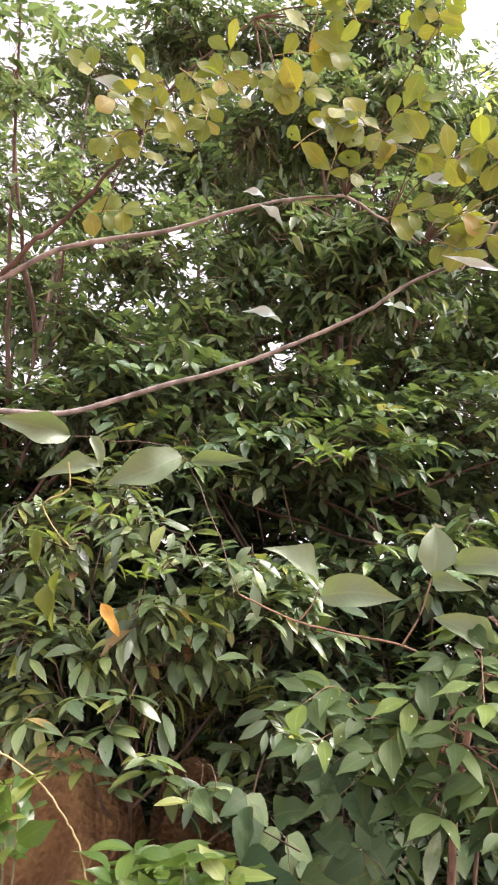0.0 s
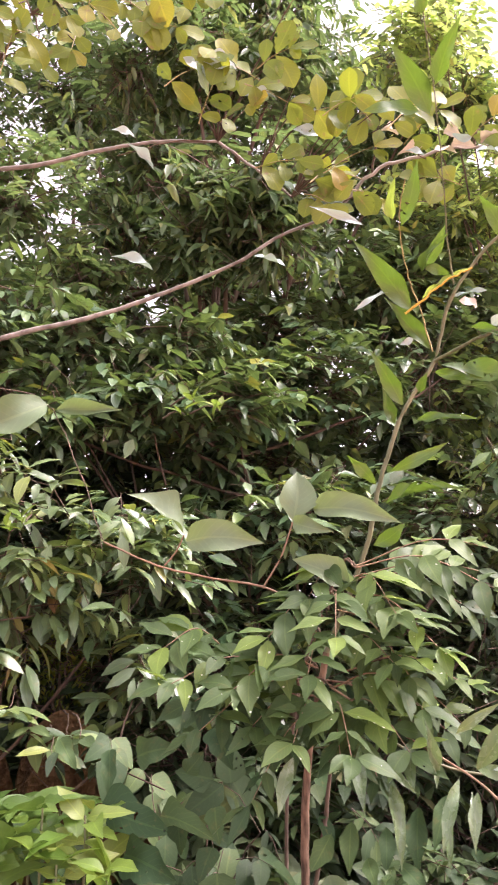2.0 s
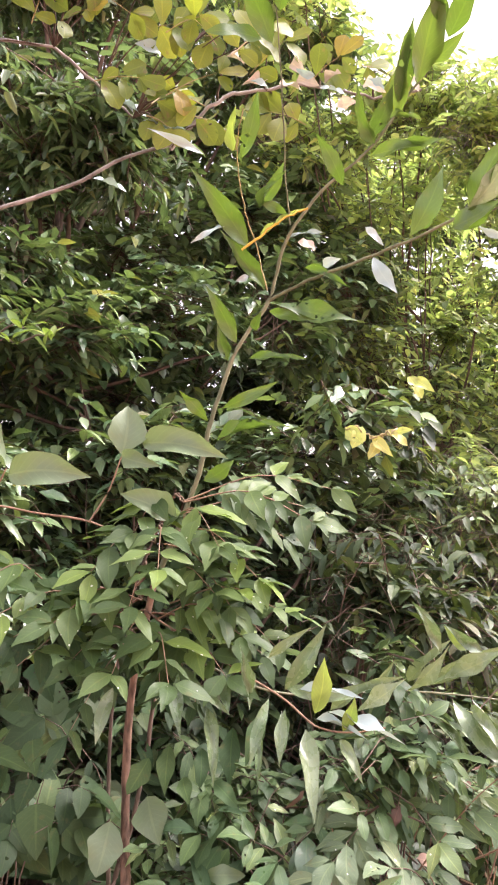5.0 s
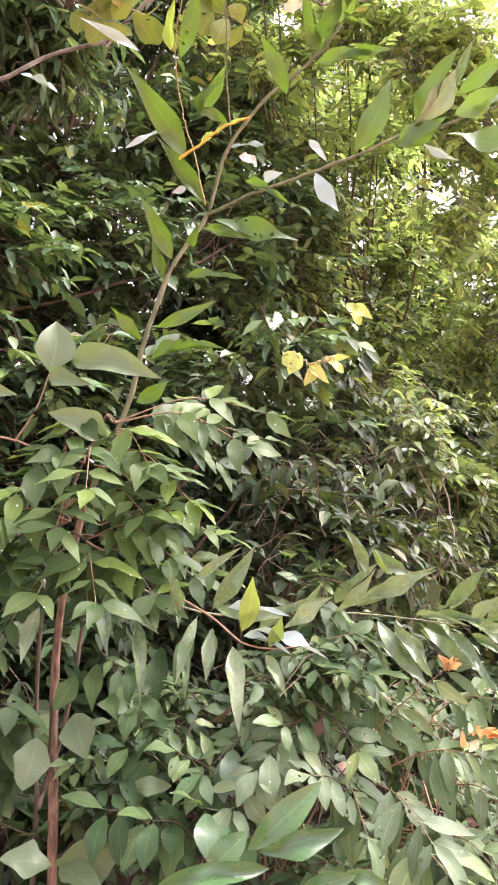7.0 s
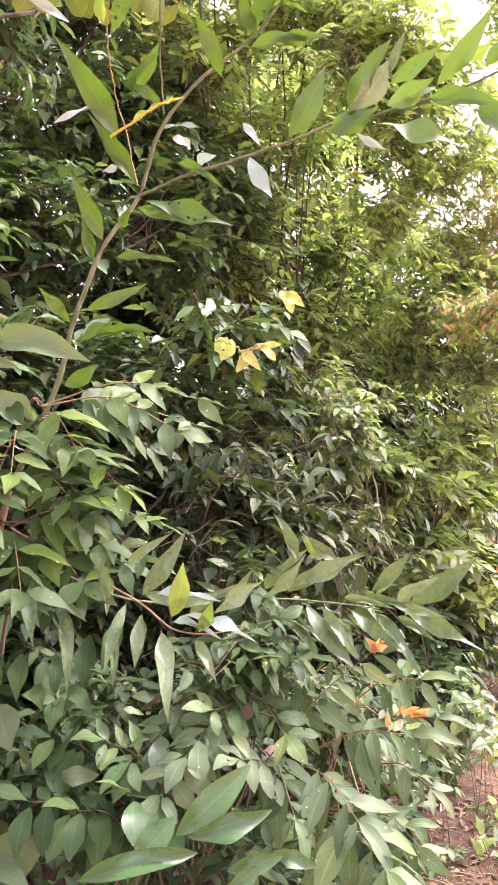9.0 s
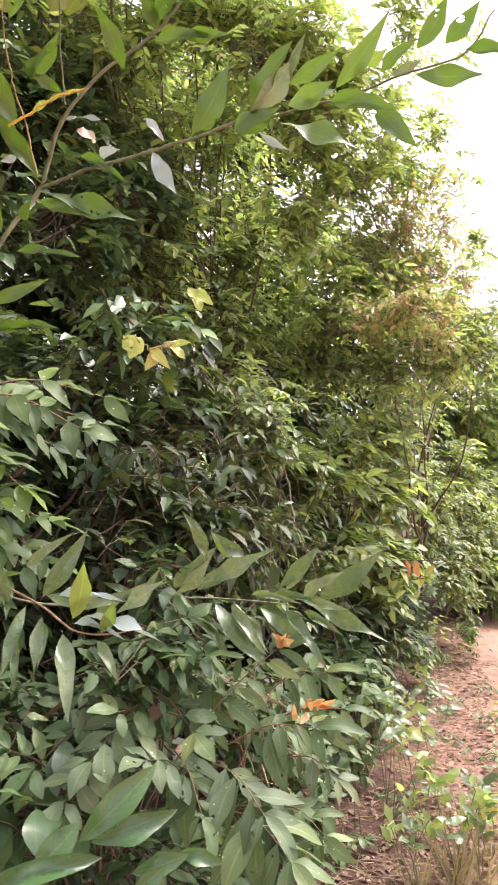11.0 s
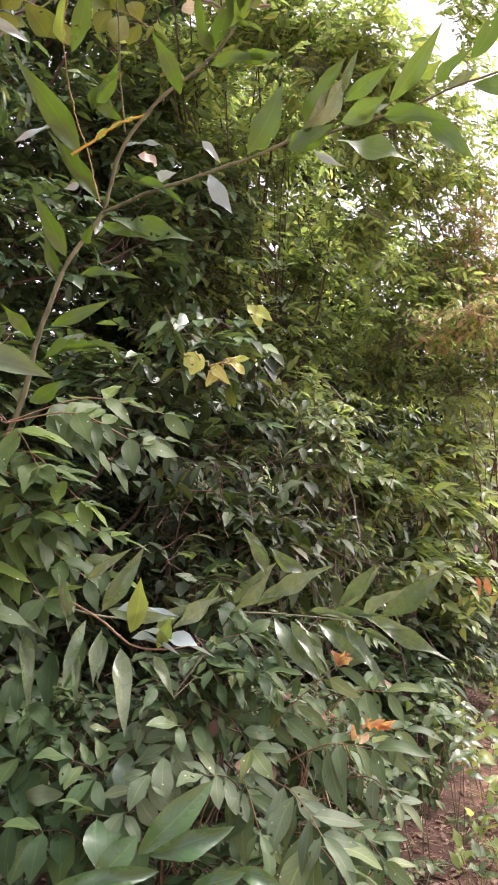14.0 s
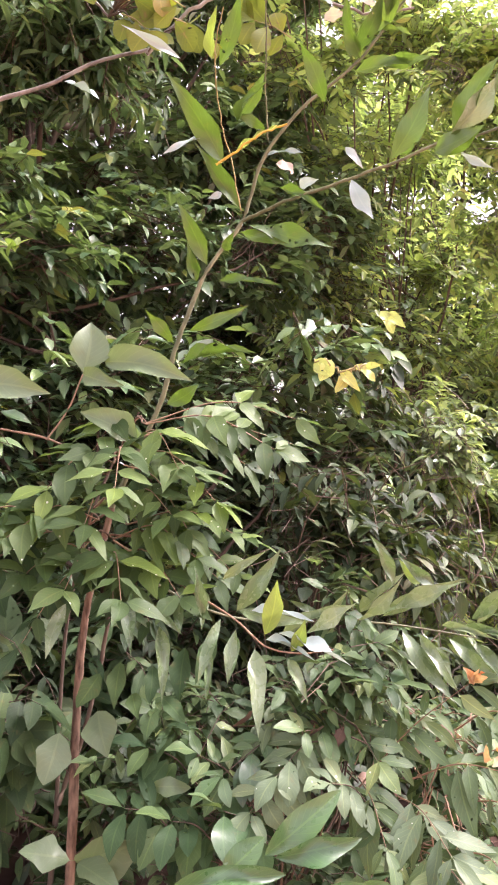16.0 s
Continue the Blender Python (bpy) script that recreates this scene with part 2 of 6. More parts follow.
LEAF_LIGHT = leaf_material("leaf_light", [(0, (0.15, 0.235, 0.07)), (0.5, (0.25, 0.34, 0.11)), (0.9, (0.35, 0.42, 0.16)), (1, (0.4, 0.36, 0.14))], rough=0.32, through_light=0.52, glow=(0.38, 0.48, 0.18), sheen=0.8)
LEAF_DRY = leaf_material("leaf_dry", [(0, (0.24, 0.16, 0.11)), (0.5, (0.38, 0.27, 0.18)), (1, (0.46, 0.35, 0.22))], rough=0.7, through_light=0.4, glow=(0.6, 0.42, 0.24))
LEAF_FAR = leaf_material("leaf_far", [(0, (0.065, 0.11, 0.05)), (0.6, (0.11, 0.17, 0.075)), (1, (0.17, 0.22, 0.09))], rough=0.45, through_light=0.3)
LEAF_SPROUT = leaf_material("leaf_sprout", [(0, (0.08, 0.155, 0.028)), (0.6, (0.13, 0.21, 0.04)), (1, (0.21, 0.26, 0.07))], rough=0.38, through_light=0.3, spots=0.2, glow=(0.3, 0.4, 0.06))
LEAF_YELLOW = leaf_material("leaf_yellow", [(0, (0.36, 0.43, 0.12)), (0.6, (0.5, 0.54, 0.18)), (1, (0.4, 0.38, 0.11))], rough=0.5, through_light=0.2, spots=0.6, glow=(0.45, 0.5, 0.14), holes=0.9)
LEAF_ORANGE = leaf_material("leaf_orange", [(0, (0.4, 0.13, 0.06)), (0.5, (0.43, 0.22, 0.12)), (1, (0.48, 0.36, 0.23))], rough=0.45, through_light=0.25, spots=0.5, glow=(0.7, 0.32, 0.08))
LEAF_AMBER = leaf_material("leaf_amber", [(0, (0.5, 0.28, 0.05)), (1, (0.55, 0.33, 0.07))], rough=0.5, through_light=0.25, spots=0.6, glow=(0.6, 0.36, 0.06))
LEAF_LITTER = leaf_material("leaf_litter", [(0, (0.095, 0.055, 0.042)), (0.5, (0.2, 0.125, 0.098)), (0.85, (0.31, 0.21, 0.17)), (1, (0.45, 0.35, 0.29))], rough=0.8, through_light=0.1, glow=(0.4, 0.2, 0.1))
GRASS_DRY = leaf_material("grass_dry", [(0, (0.22, 0.145, 0.105)), (0.6, (0.35, 0.245, 0.175)), (1, (0.27, 0.26, 0.12))], rough=0.6, through_light=0.3, vein=0.0)
BARK_BROWN = bark_material("bark_brown", (0.05, 0.032, 0.022), (0.15, 0.10, 0.07))
BARK_GREY = bark_material("bark_grey", (0.12, 0.10, 0.085), (0.36, 0.32, 0.28), 22.0)
BARK_RUST = bark_material("bark_rust", (0.065, 0.036, 0.022), (0.31, 0.19, 0.125), 70.0, 0.8)
STEM_GREEN = bark_material("stem_green", (0.085, 0.095, 0.045), (0.21, 0.21, 0.11), 40.0, 0.6)
STEM_RED = bark_material("stem_red", (0.17, 0.10, 0.06), (0.32, 0.20, 0.12), 40.0, 0.6)
STEM_YELLOW = bark_material("stem_yellow", (0.26, 0.20, 0.08), (0.44, 0.36, 0.17), 40.0, 0.6)
STEM_GOLD = bark_material("stem_gold", (0.42, 0.24, 0.03), (0.62, 0.42, 0.06), 40.0, 0.6)
SOIL_PATH = soil_material("soil_path", (0.33, 0.185, 0.142), (0.45, 0.27, 0.215), (0.56, 0.365, 0.295), 3.0, 0.015, humus=((0.055, 0.032, 0.026), (0.165, 0.098, 0.078)))
EARTH_MOUND = soil_material("earth_mound", (0.06, 0.03, 0.018), (0.17, 0.095, 0.044), (0.31, 0.19, 0.085), 5.0, 0.09)

# ---- builders ----
R = np.random.default_rng(11)


def unit(v):
    return v / np.maximum(np.linalg.norm(v, axis=-1, keepdims=True), 1e-9)


def mesh_of(name, verts, faces, mat, uv=None, smooth=True):
    """A mesh from arrays: faces is an array of quads or a list of rows, uv one pair a vertex."""
    me = bpy.data.meshes.new(name)
    if isinstance(faces, np.ndarray):
        n, k = faces.shape
        me.vertices.add(len(verts))
        me.vertices.foreach_set("co", np.asarray(verts, np.float32).ravel())
        me.loops.add(n * k)
        me.loops.foreach_set("vertex_index", faces.astype(np.int32).ravel())
        me.polygons.add(n)
        me.polygons.foreach_set("loop_start", np.arange(0, n * k, k, dtype=np.int32))
        me.polygons.foreach_set("loop_total", np.full(n, k, dtype=np.int32))
        me.update(calc_edges=True)
        flat = faces.ravel()
    else:
        me.from_pydata([tuple(v) for v in verts], [], faces)
        flat = np.array([i for f in faces for i in f])
    if uv is not None:
        layer = me.uv_layers.new(name="UVMap")
        layer.data.foreach_set("uv", np.asarray(uv, np.float32)[flat].ravel())
    if smooth:
        me.polygons.foreach_set("use_smooth", np.ones(len(me.polygons), bool))
    me.materials.append(mat)
    me.validate()
    return me


def part_of(name, mesh, parent, label="", kind=""):
    """Links a mesh as one object under a thing or a part; the mesh is in world coordinates."""
    ob = new(name, mesh)
    if parent:
        ob.parent = parent
        ob.matrix_parent_inverse = Matrix.Translation(-parent.matrix_basis.translation) if parent.parent is None else Matrix()
    return tagged(ob, label, kind=kind)


def thing(name, base, label, category, group="", kind=""):
    ob = new(name)
    ob.empty_display_size = 0.1
    ob.matrix_basis = Matrix.Translation(base)
    return tagged(ob, label, category, group, kind)


WIDTHS = {
    "elliptic": lambda u: np.sin(np.pi * u) ** 0.75,
    "ovate": lambda u: np.sin(np.pi * u**0.72) ** 0.8,
    "pointed": lambda u: np.sin(np.pi * u**0.82) ** 0.8 * (1 - 0.45 * u**4),
    "round": lambda u: np.sqrt(np.clip(1 - (2 * u - 1) ** 2, 0, 1)) ** 0.8,
    "lance": lambda u: np.sin(np.pi * u**0.85) ** 1.05,
    "sickle": lambda u: np.sin(np.pi * u**0.8) ** 1.2 * (1 - 0.15 * u),
    "heart": lambda u: np.clip(np.sin(np.pi * u**0.5), 0, 1) ** 0.7 * (1 - 0.1 * u),
    "acute": lambda u: np.sin(np.pi * u**0.85) ** 0.9 * (1 - 0.4 * u**3),
    "spatula": lambda u: np.sin(np.pi * u**1.45) ** 0.62,
    "blade": lambda u: (1 - u) ** 0.6,
}


def leaf_blade(kind, width, segs=5, fold=0.25, curl=0.25, sickle=0.0, wave=0.0, stalk=0.08, arch=0.0, ragged=0.0):
    """A leaf of length 1 along +y with its upper face to +z: folded on the midrib, curling to its tip, on a short stalk."""
    u = np.linspace(0.0, 1.0, segs + 1)
    w = np.maximum(width * 0.5 * WIDTHS[kind](np.clip(u, 0.004, 0.996)), 0.006)
    w *= 1 + ragged * np.sin(u * 12.0 + width * 40) + 0.5 * ragged * np.sin(u * 19.0 + sickle * 30)
    y = stalk + u * (1 - stalk)
    zc = -curl * y**2 + arch * y * (1 - y)
    xc = sickle * np.sin(np.pi * u) * 0.5
    ripple = wave * np.sin(u * 9.0) * w
    mid = np.stack([xc, y, zc], -1)
    left = np.stack([xc - w * np.cos(fold), y, zc + w * np.sin(fold) + ripple], -1)
    right = np.stack([xc + w * np.cos(fold), y, zc + w * np.sin(fold) - ripple], -1)
    verts = np.concatenate([left, mid, right])
    n = segs + 1
    i = np.arange(segs)
    faces = np.concatenate([np.stack([i, i + n, i + n + 1, i + 1], -1), np.stack([i + n, i + 2 * n, i + 2 * n + 1, i + n + 1], -1)])
    uv = np.concatenate([np.stack([np.full(n, x), u], -1) for x in (0.0, 0.5, 1.0)])
    if stalk > 0:
        k = len(verts)
        s = 0.006
        verts = np.concatenate([verts, [[-s, 0, 0], [s, 0, 0], [xc[0] + s, y[0], zc[0]], [xc[0] - s, y[0], zc[0]]]])
        faces = np.concatenate([faces, [[k, k + 1, k + 2, k + 3]]])
        uv = np.concatenate([uv, [[0.5, 0]] * 4])
    return verts, faces, uv


def aimed(d, n):
    """Turns (rows of 3 x 3) that lay a leaf along d with its upper face towards n."""
    d = unit(d)
    x = unit(np.cross(d, n))
    return np.stack([x, d, np.cross(x, d)], -1)


def leaves_joined(name, blade, p, turn, size, mat, parent, kind="stuff", label=""):
    v, f, uv = blade
    n = len(p)
    verts = (np.einsum("nij,vj->nvi", turn, v) * size[:, None, None] + p[:, None]).reshape(-1, 3)
    faces = (f[None] + (np.arange(n) * len(v))[:, None, None]).reshape(-1, 4)
    return part_of(name, mesh_of(name, verts, faces, mat, np.tile(uv, (n, 1))), parent, label, kind)


def leaf_objects(name, blade_mesh, p, turn, size, parent, label=""):
    inv = Matrix.Translation(-parent.matrix_basis.translation)
    for q, t, s in zip(p, turn, size):
        ob = new(name, blade_mesh)
        ob.parent = parent
        ob.matrix_parent_inverse = inv
        m = Matrix([[*(t[i] * s), q[i]] for i in range(3)] + [[0, 0, 0, 1]])
        ob.matrix_basis = m
        if label:
            ob["label"] = label


def tube(points, radii, sides=6):
    """Vertices and quads of a tapered tube along points."""
    pts = np.asarray(points, float)
    rad = np.broadcast_to(radii, len(pts))
    tan = unit(np.gradient(pts, axis=0))
    ref = np.where(np.abs(tan[:, 2:]) > 0.9, [[1.0, 0, 0]], [[0, 0, 1.0]])
    a = unit(np.cross(tan, ref))
    b = np.cross(tan, a)
    ang = np.arange(sides) * 2 * np.pi / sides
    ring = pts[:, None] + rad[:, None, None] * (np.cos(ang)[None, :, None] * a[:, None] + np.sin(ang)[None, :, None] * b[:, None])
    k = len(pts)
    i, j = np.meshgrid(np.arange(k - 1), np.arange(sides), indexing="ij")
    j2 = (j + 1) % sides
    faces = np.stack([i * sides + j, i * sides + j2, (i + 1) * sides + j2, (i + 1) * sides + j], -1).reshape(-1, 4)
    return ring.reshape(-1, 3), faces


def curve_through(knots, per=6, wobble=0.0, rng=None):
    """A smooth line through knots (Catmull-Rom), with a little wobble."""
    k = np.asarray(knots, float)
    k = np.concatenate([[2 * k[0] - k[1]], k, [2 * k[-1] - k[-2]]])
    out = []
    for a, b, c, d in zip(k[:-3], k[1:-2], k[2:-1], k[3:]):
        for s in np.arange(per) / per:
            out.append(0.5 * (2 * b + (c - a) * s + (2 * a - 5 * b + 4 * c - d) * s**2 + (3 * b - a - 3 * c + d) * s**3))
    out.append(k[-2])
    out = np.array(out)
    if wobble and rng is not None:
        out[1:-1] += rng.normal(0, wobble, (len(out) - 2, 3))
    return out


def limb(name, knots, r0, r1, mat, parent, wobble=0.0, rng=None, sides=7, label="", per=6):
    line = curve_through(knots, per, wobble, rng)
    v, f = tube(line, np.linspace(r0, r1, len(line)) * (1 + 0.05 * np.sin(np.arange(len(line)) * 0.9)), sides)
    return part_of(name, mesh_of(name, v, f, mat), parent, label)


def tubes_joined(name, starts, mids, ends, radius, mat, parent):
    """Many thin twigs in one mesh: three-sided, bent at the middle."""
    pts = np.stack([starts, mids, ends], 1)
    tan = unit(ends - starts)
    ref = np.where(np.abs(tan[:, 2:]) > 0.9, [[1.0, 0, 0]], [[0, 0, 1.0]])
    a = unit(np.cross(tan, ref))
    b = np.cross(tan, a)
    ang = np.arange(3) * 2 * np.pi / 3
    off = np.cos(ang)[None, :, None] * a[:, None] + np.sin(ang)[None, :, None] * b[:, None]
    rad = np.array([1.0, 0.8, 0.35])[None, :, None, None] * np.reshape(radius, (-1, 1, 1, 1)) * np.ones((len(starts), 1, 1, 1))
    verts = (pts[:, :, None] + rad * off[:, None]).reshape(-1, 3)
    base = []
    for i in range(2):
        for j in range(3):
            base.append([i * 3 + j, i * 3 + (j + 1) % 3, i * 3 + 3 + (j + 1) % 3, i * 3 + 3 + j])
    faces = (np.array(base)[None] + (np.arange(len(starts)) * 9)[:, None, None]).reshape(-1, 4)
    return part_of(name, mesh_of(name, verts, faces, mat), parent, kind="stuff")


def twigs_in(clumps, per_volume, length, rng, out=0.7, drop=0.05, shell=0.35, level=0.5, gaps=0.12):
    """Starts, mids and ends of twigs that fill ellipsoidal clumps (x, y, z, rx, ry, rz[, density]) unevenly: tiers that reach outward and to the light."""
    s, m, e = [], [], []
    for c in clumps:
        centre, radii = np.array(c[:3], float), np.array(c[3:6], float)
        dens = c[6] if len(c) > 6 else 1.0
        n = max(6, int(1.2 * per_volume * dens * np.prod(radii) ** (2 / 3) * 4))
        way = unit(rng.normal(size=(n, 3)))
        far = (shell + (1 - shell) * rng.random(n) ** 0.6) * (0.82 + 0.3 * np.sin(way[:, 0] * 4 + way[:, 2] * 5 + c[0] * 7))
        tip = centre + way * far[:, None] * radii
        thick = np.array([noise.noise(Vector(q) * 2.6) for q in tip * [1, 1, 1.8]]) + rng.normal(0, 0.05, n)
        tip, way = tip[thick > -gaps], way[thick > -gaps]
        n = len(tip)
        d = unit((out * unit(way / radii) + rng.normal(0, 0.5, (n, 3)) + [0.1, -0.3, 0.1]) * [1, 1, level] + [0, 0, -drop])
        ln = length * rng.uniform(0.6, 1.35, n)[:, None]
        start = tip - d * ln
        mid = start + d * ln * 0.5 + [0, 0, 1] * ln * 0.09
        s.append(start), m.append(mid), e.append(tip + [0, 0, -1] * ln * 0.10)
    return np.concatenate(s), np.concatenate(m), np.concatenate(e)


def leaves_on(s, m, e, count, size, rng, spread=0.9, droop=0.2, face=1.0, tuft=False, front=0.35, loose=0.2):
    """Leaves along twigs: two ranks in one leaning plane a twig, drooping a little at the tips."""
    k = np.linspace(0.3, 1.0, count) if not tuft else np.full(count, 0.96)
    n = len(s)
    along = k[None, :] + rng.uniform(-0.05, 0.05, (n, count))
    p = s[:, None] + (e - s)[:, None] * along[..., None] + (m - (s + e) / 2)[:, None] * (4 * along * (1 - along))[..., None]
    d = unit(e - s)
    plane = unit(np.array([0, 0, 1.0]) * face + rng.normal(0, 0.22, (n, 3)) + front * rng.random((n, 1)) * np.array([0.1, -0.95, 0.25]))
    side = unit(np.cross(d, plane) + 1e-6)
    sign = np.where(np.arange(count) % 2 == 0, 1.0, -1.0)
    if tuft:
        roll = np.arange(count) * 2.4 + rng.random((n, 1)) * 6
        other = np.cross(side, d)
        lat = np.cos(roll)[..., None] * side[:, None] + np.sin(roll)[..., None] * other[:, None]
    else:
        lat = sign[None, :, None] * side[:, None]
    tip = (k > 0.97) & (not tuft)
    lat = lat * np.where(tip, 0.15, 1.0)[None, :, None]
    way = unit(d[:, None] * 0.7 + lat * spread + rng.normal(0, 0.2, (n, count, 3)) + [0, 0, -droop])
    up = unit(plane[:, None] + rng.normal(0, loose, (n, count, 3)))
    sz = size * rng.uniform(0.6, 1.2, (n, count))
    return p.reshape(-1, 3), aimed(way.reshape(-1, 3), up.reshape(-1, 3)), sz.ravel()


def bush(name, base, label, category, clumps, blades, mat, bark, leaf=0.08, per=26, count=7, twig=0.28, seed=1, trunk=0.03, singles=120,
         droop=0.2, out=0.7, tuft=False, group="", stems=1, second=None, spread=0.9, face=1.0, front=0.35, level=0.5, gaps=0.12):
    """A tree or shrub: stems from the ground, a limb to each clump, twigs and leaves. The nearest leaves are parts, the rest one mass."""
    rng = np.random.default_rng(seed)
    top = thing(name, base, label, category, group)
    base = np.array(base, float)
    cs = np.array([c[:6] for c in clumps], float)
    hub = cs[:, :3].mean(0)
    fork = base * 0.45 + hub * 0.55 + [0, 0, -0.25 * (hub[2] - base[2])]
    for i in range(stems):
        b = base + np.r_[rng.normal(0, 0.09, 2), 0] * (i > 0) - [0, 0, 0.05]
        limb("trunk", [b, (b + fork) / 2 + np.r_[rng.normal(0, 0.06, 2), 0], fork, hub], trunk * (1 if i == 0 else 0.7), trunk * 0.12, bark, top, 0.006, rng, 8)
    for c in cs:
        a = fork + (hub - fork) * rng.uniform(0.0, 0.8)
        mid = (a + c[:3]) / 2 + rng.normal(0, 0.10, 3)
        limb("branch", [a, mid, c[:3] + [0, 0, c[5] * 0.25]], trunk * 0.45, trunk * 0.14, bark, top, 0.008, rng, 5)
    s, m, e = twigs_in(clumps, per, twig, rng, out, level=level, gaps=gaps)
    # thin branchlets from each clump's middle out to every third twig
    near = np.argmin(np.linalg.norm(s[:, None] - cs[None, :, :3], axis=-1), 1)
    pick = np.arange(0, len(s), 3)
    heart = cs[near[pick], :3] + rng.normal(0, 0.2, (len(pick), 3)) * cs[near[pick], 3:6]
    allS = np.concatenate([s, heart])
    allE = np.concatenate([e, s[pick]])
    allM = np.concatenate([m, (heart + s[pick]) / 2 + rng.normal(0, 0.04, (len(pick), 3))])
    tubes_joined("twig_mass", allS, allM, allE, np.r_[np.full(len(s), 0.0018), np.full(len(pick), 0.0034)] * (1 + trunk * 6), bark, top)
    p, turn, size = leaves_on(s, m, e, count, leaf, rng, droop=droop, tuft=tuft, spread=spread, face=face, front=front)
    keep = rng.random(len(p)) < 0.93
    keep &= p[:, 2] > 0.03
    p, turn, size = p[keep], turn[keep], size[keep]
    order = np.argsort(p[:, 0] ** 2 + p[:, 1] ** 2)
    one, rest = order[:singles], order[singles:]
    which = rng.integers(0, len(blades), len(p))
    other = rng.random(len(p)) < (second[1] if second else 0)
    for b, blade in enumerate(blades):
        mesh = mesh_of("leaf", *blade[:2], mat, blade[2])
        sel = one[which[one] == b]
        leaf_objects("leaf", mesh, p[sel], turn[sel], size[sel], top)
        for flag, mm in ((False, mat), (True, second[0] if second else None)):
            sel = rest[(which[rest] == b) & (other[rest] == flag)]
            if len(sel):
                leaves_joined("foliage", blade, p[sel], turn[sel], size[sel], mm, top)
    return top


def simple_blade(width, fold=0.25, curl=0.2, broad=0.4, skew=0.0):
    """A six-cornered leaf of length 1 along +y, folded on its midrib, for crowns seen from afar."""
    w, lift = width * 0.5 * math.cos(fold), width * 0.5 * math.sin(fold)
    y1, y2 = broad - 0.2, broad + 0.28
    v = np.array([[0, 0, 0], [w * 0.92 + skew, y1, lift - curl * y1**2], [w * 0.8 + skew, y2, lift * 0.8 - curl * y2**2], [0, 1, -curl], [-w * 0.8 + skew, y2, lift * 0.8 - curl * y2**2], [-w * 0.92 + skew, y1, lift - curl * y1**2]])
    return v, np.array([[0, 1, 2, 3], [0, 3, 4, 5]]), np.array([[0.5, 0], [1, y1], [1, y2], [0.5, 1], [0, y2], [0, y1]])


HEX_BROAD = [simple_blade(0.54, 0.25, 0.15), simple_blade(0.46, 0.35, 0.28, 0.36, 0.02)]
HEX_NARROW = [simple_blade(0.34, 0.3, 0.22, 0.42, 0.02), simple_blade(0.4, 0.2, 0.4, 0.38)]
HEX_SMALL = [simple_blade(0.46, 0.2, 0.18, 0.42), simple_blade(0.4, 0.35, 0.3, 0.42)]
BROAD = [leaf_blade("ovate", 0.54, 3, 0.25, 0.15, stalk=0), leaf_blade("ovate", 0.46, 3, 0.35, 0.25, 0.08, stalk=0)]
LAUREL = [leaf_blade("elliptic", 0.34, 5, 0.3, 0.22), leaf_blade("elliptic", 0.38, 5, 0.2, 0.4, 0.08)]
SLIM = [leaf_blade("elliptic", 0.36, 3, 0.25, 0.25, stalk=0), leaf_blade("elliptic", 0.34, 3, 0.2, 0.4, 0.08, stalk=0)]
SMALL = [leaf_blade("elliptic", 0.45, 2, 0.2, 0.2, stalk=0), leaf_blade("elliptic", 0.40, 2, 0.35, 0.35, stalk=0)]

# ---- ground ----


def ground_height(x, y):
    """Nearly level, a hand higher under the thicket than on the track."""
    d = (-0.38 * (x - 2.4) + 0.92 * (y - 1.9))
    h = 0.10 / (1 + np.exp(np.clip(-(d - 0.35) * 4, -30, 30))) + 0.018 * np.sin(x * 2.1 + y) * np.sin(y * 2.7 - x * 0.6)
    return h * np.exp(-((x / 60) ** 2 + (y / 60) ** 2)) - 0.05


def ground_sheet():
    inner = np.linspace(-1, 1, 131)
    axis = np.sign(inner) * (np.abs(inner) * 9 + np.abs(inner) ** 9 * 2500)
    gx, gy = np.meshgrid(axis + 2.5, axis + 2.0, indexing="ij")
    gz = ground_height(gx, gy)
    n = len(axis)
    i, j = np.meshgrid(np.arange(n - 1), np.arange(n - 1), indexing="ij")
    faces = np.stack([i * n + j, (i + 1) * n + j, (i + 1) * n + j + 1, i * n + j + 1], -1).reshape(-1, 4)
    ob = new("ground", mesh_of("ground", np.stack([gx, gy, gz], -1).reshape(-1, 3), faces, SOIL_PATH))
    return tagged(ob, "bare reddish sandy soil of a footpath beside a thicket", "ground", kind="structure")


ground = ground_sheet()

# ---- earth mound under the left bush ----


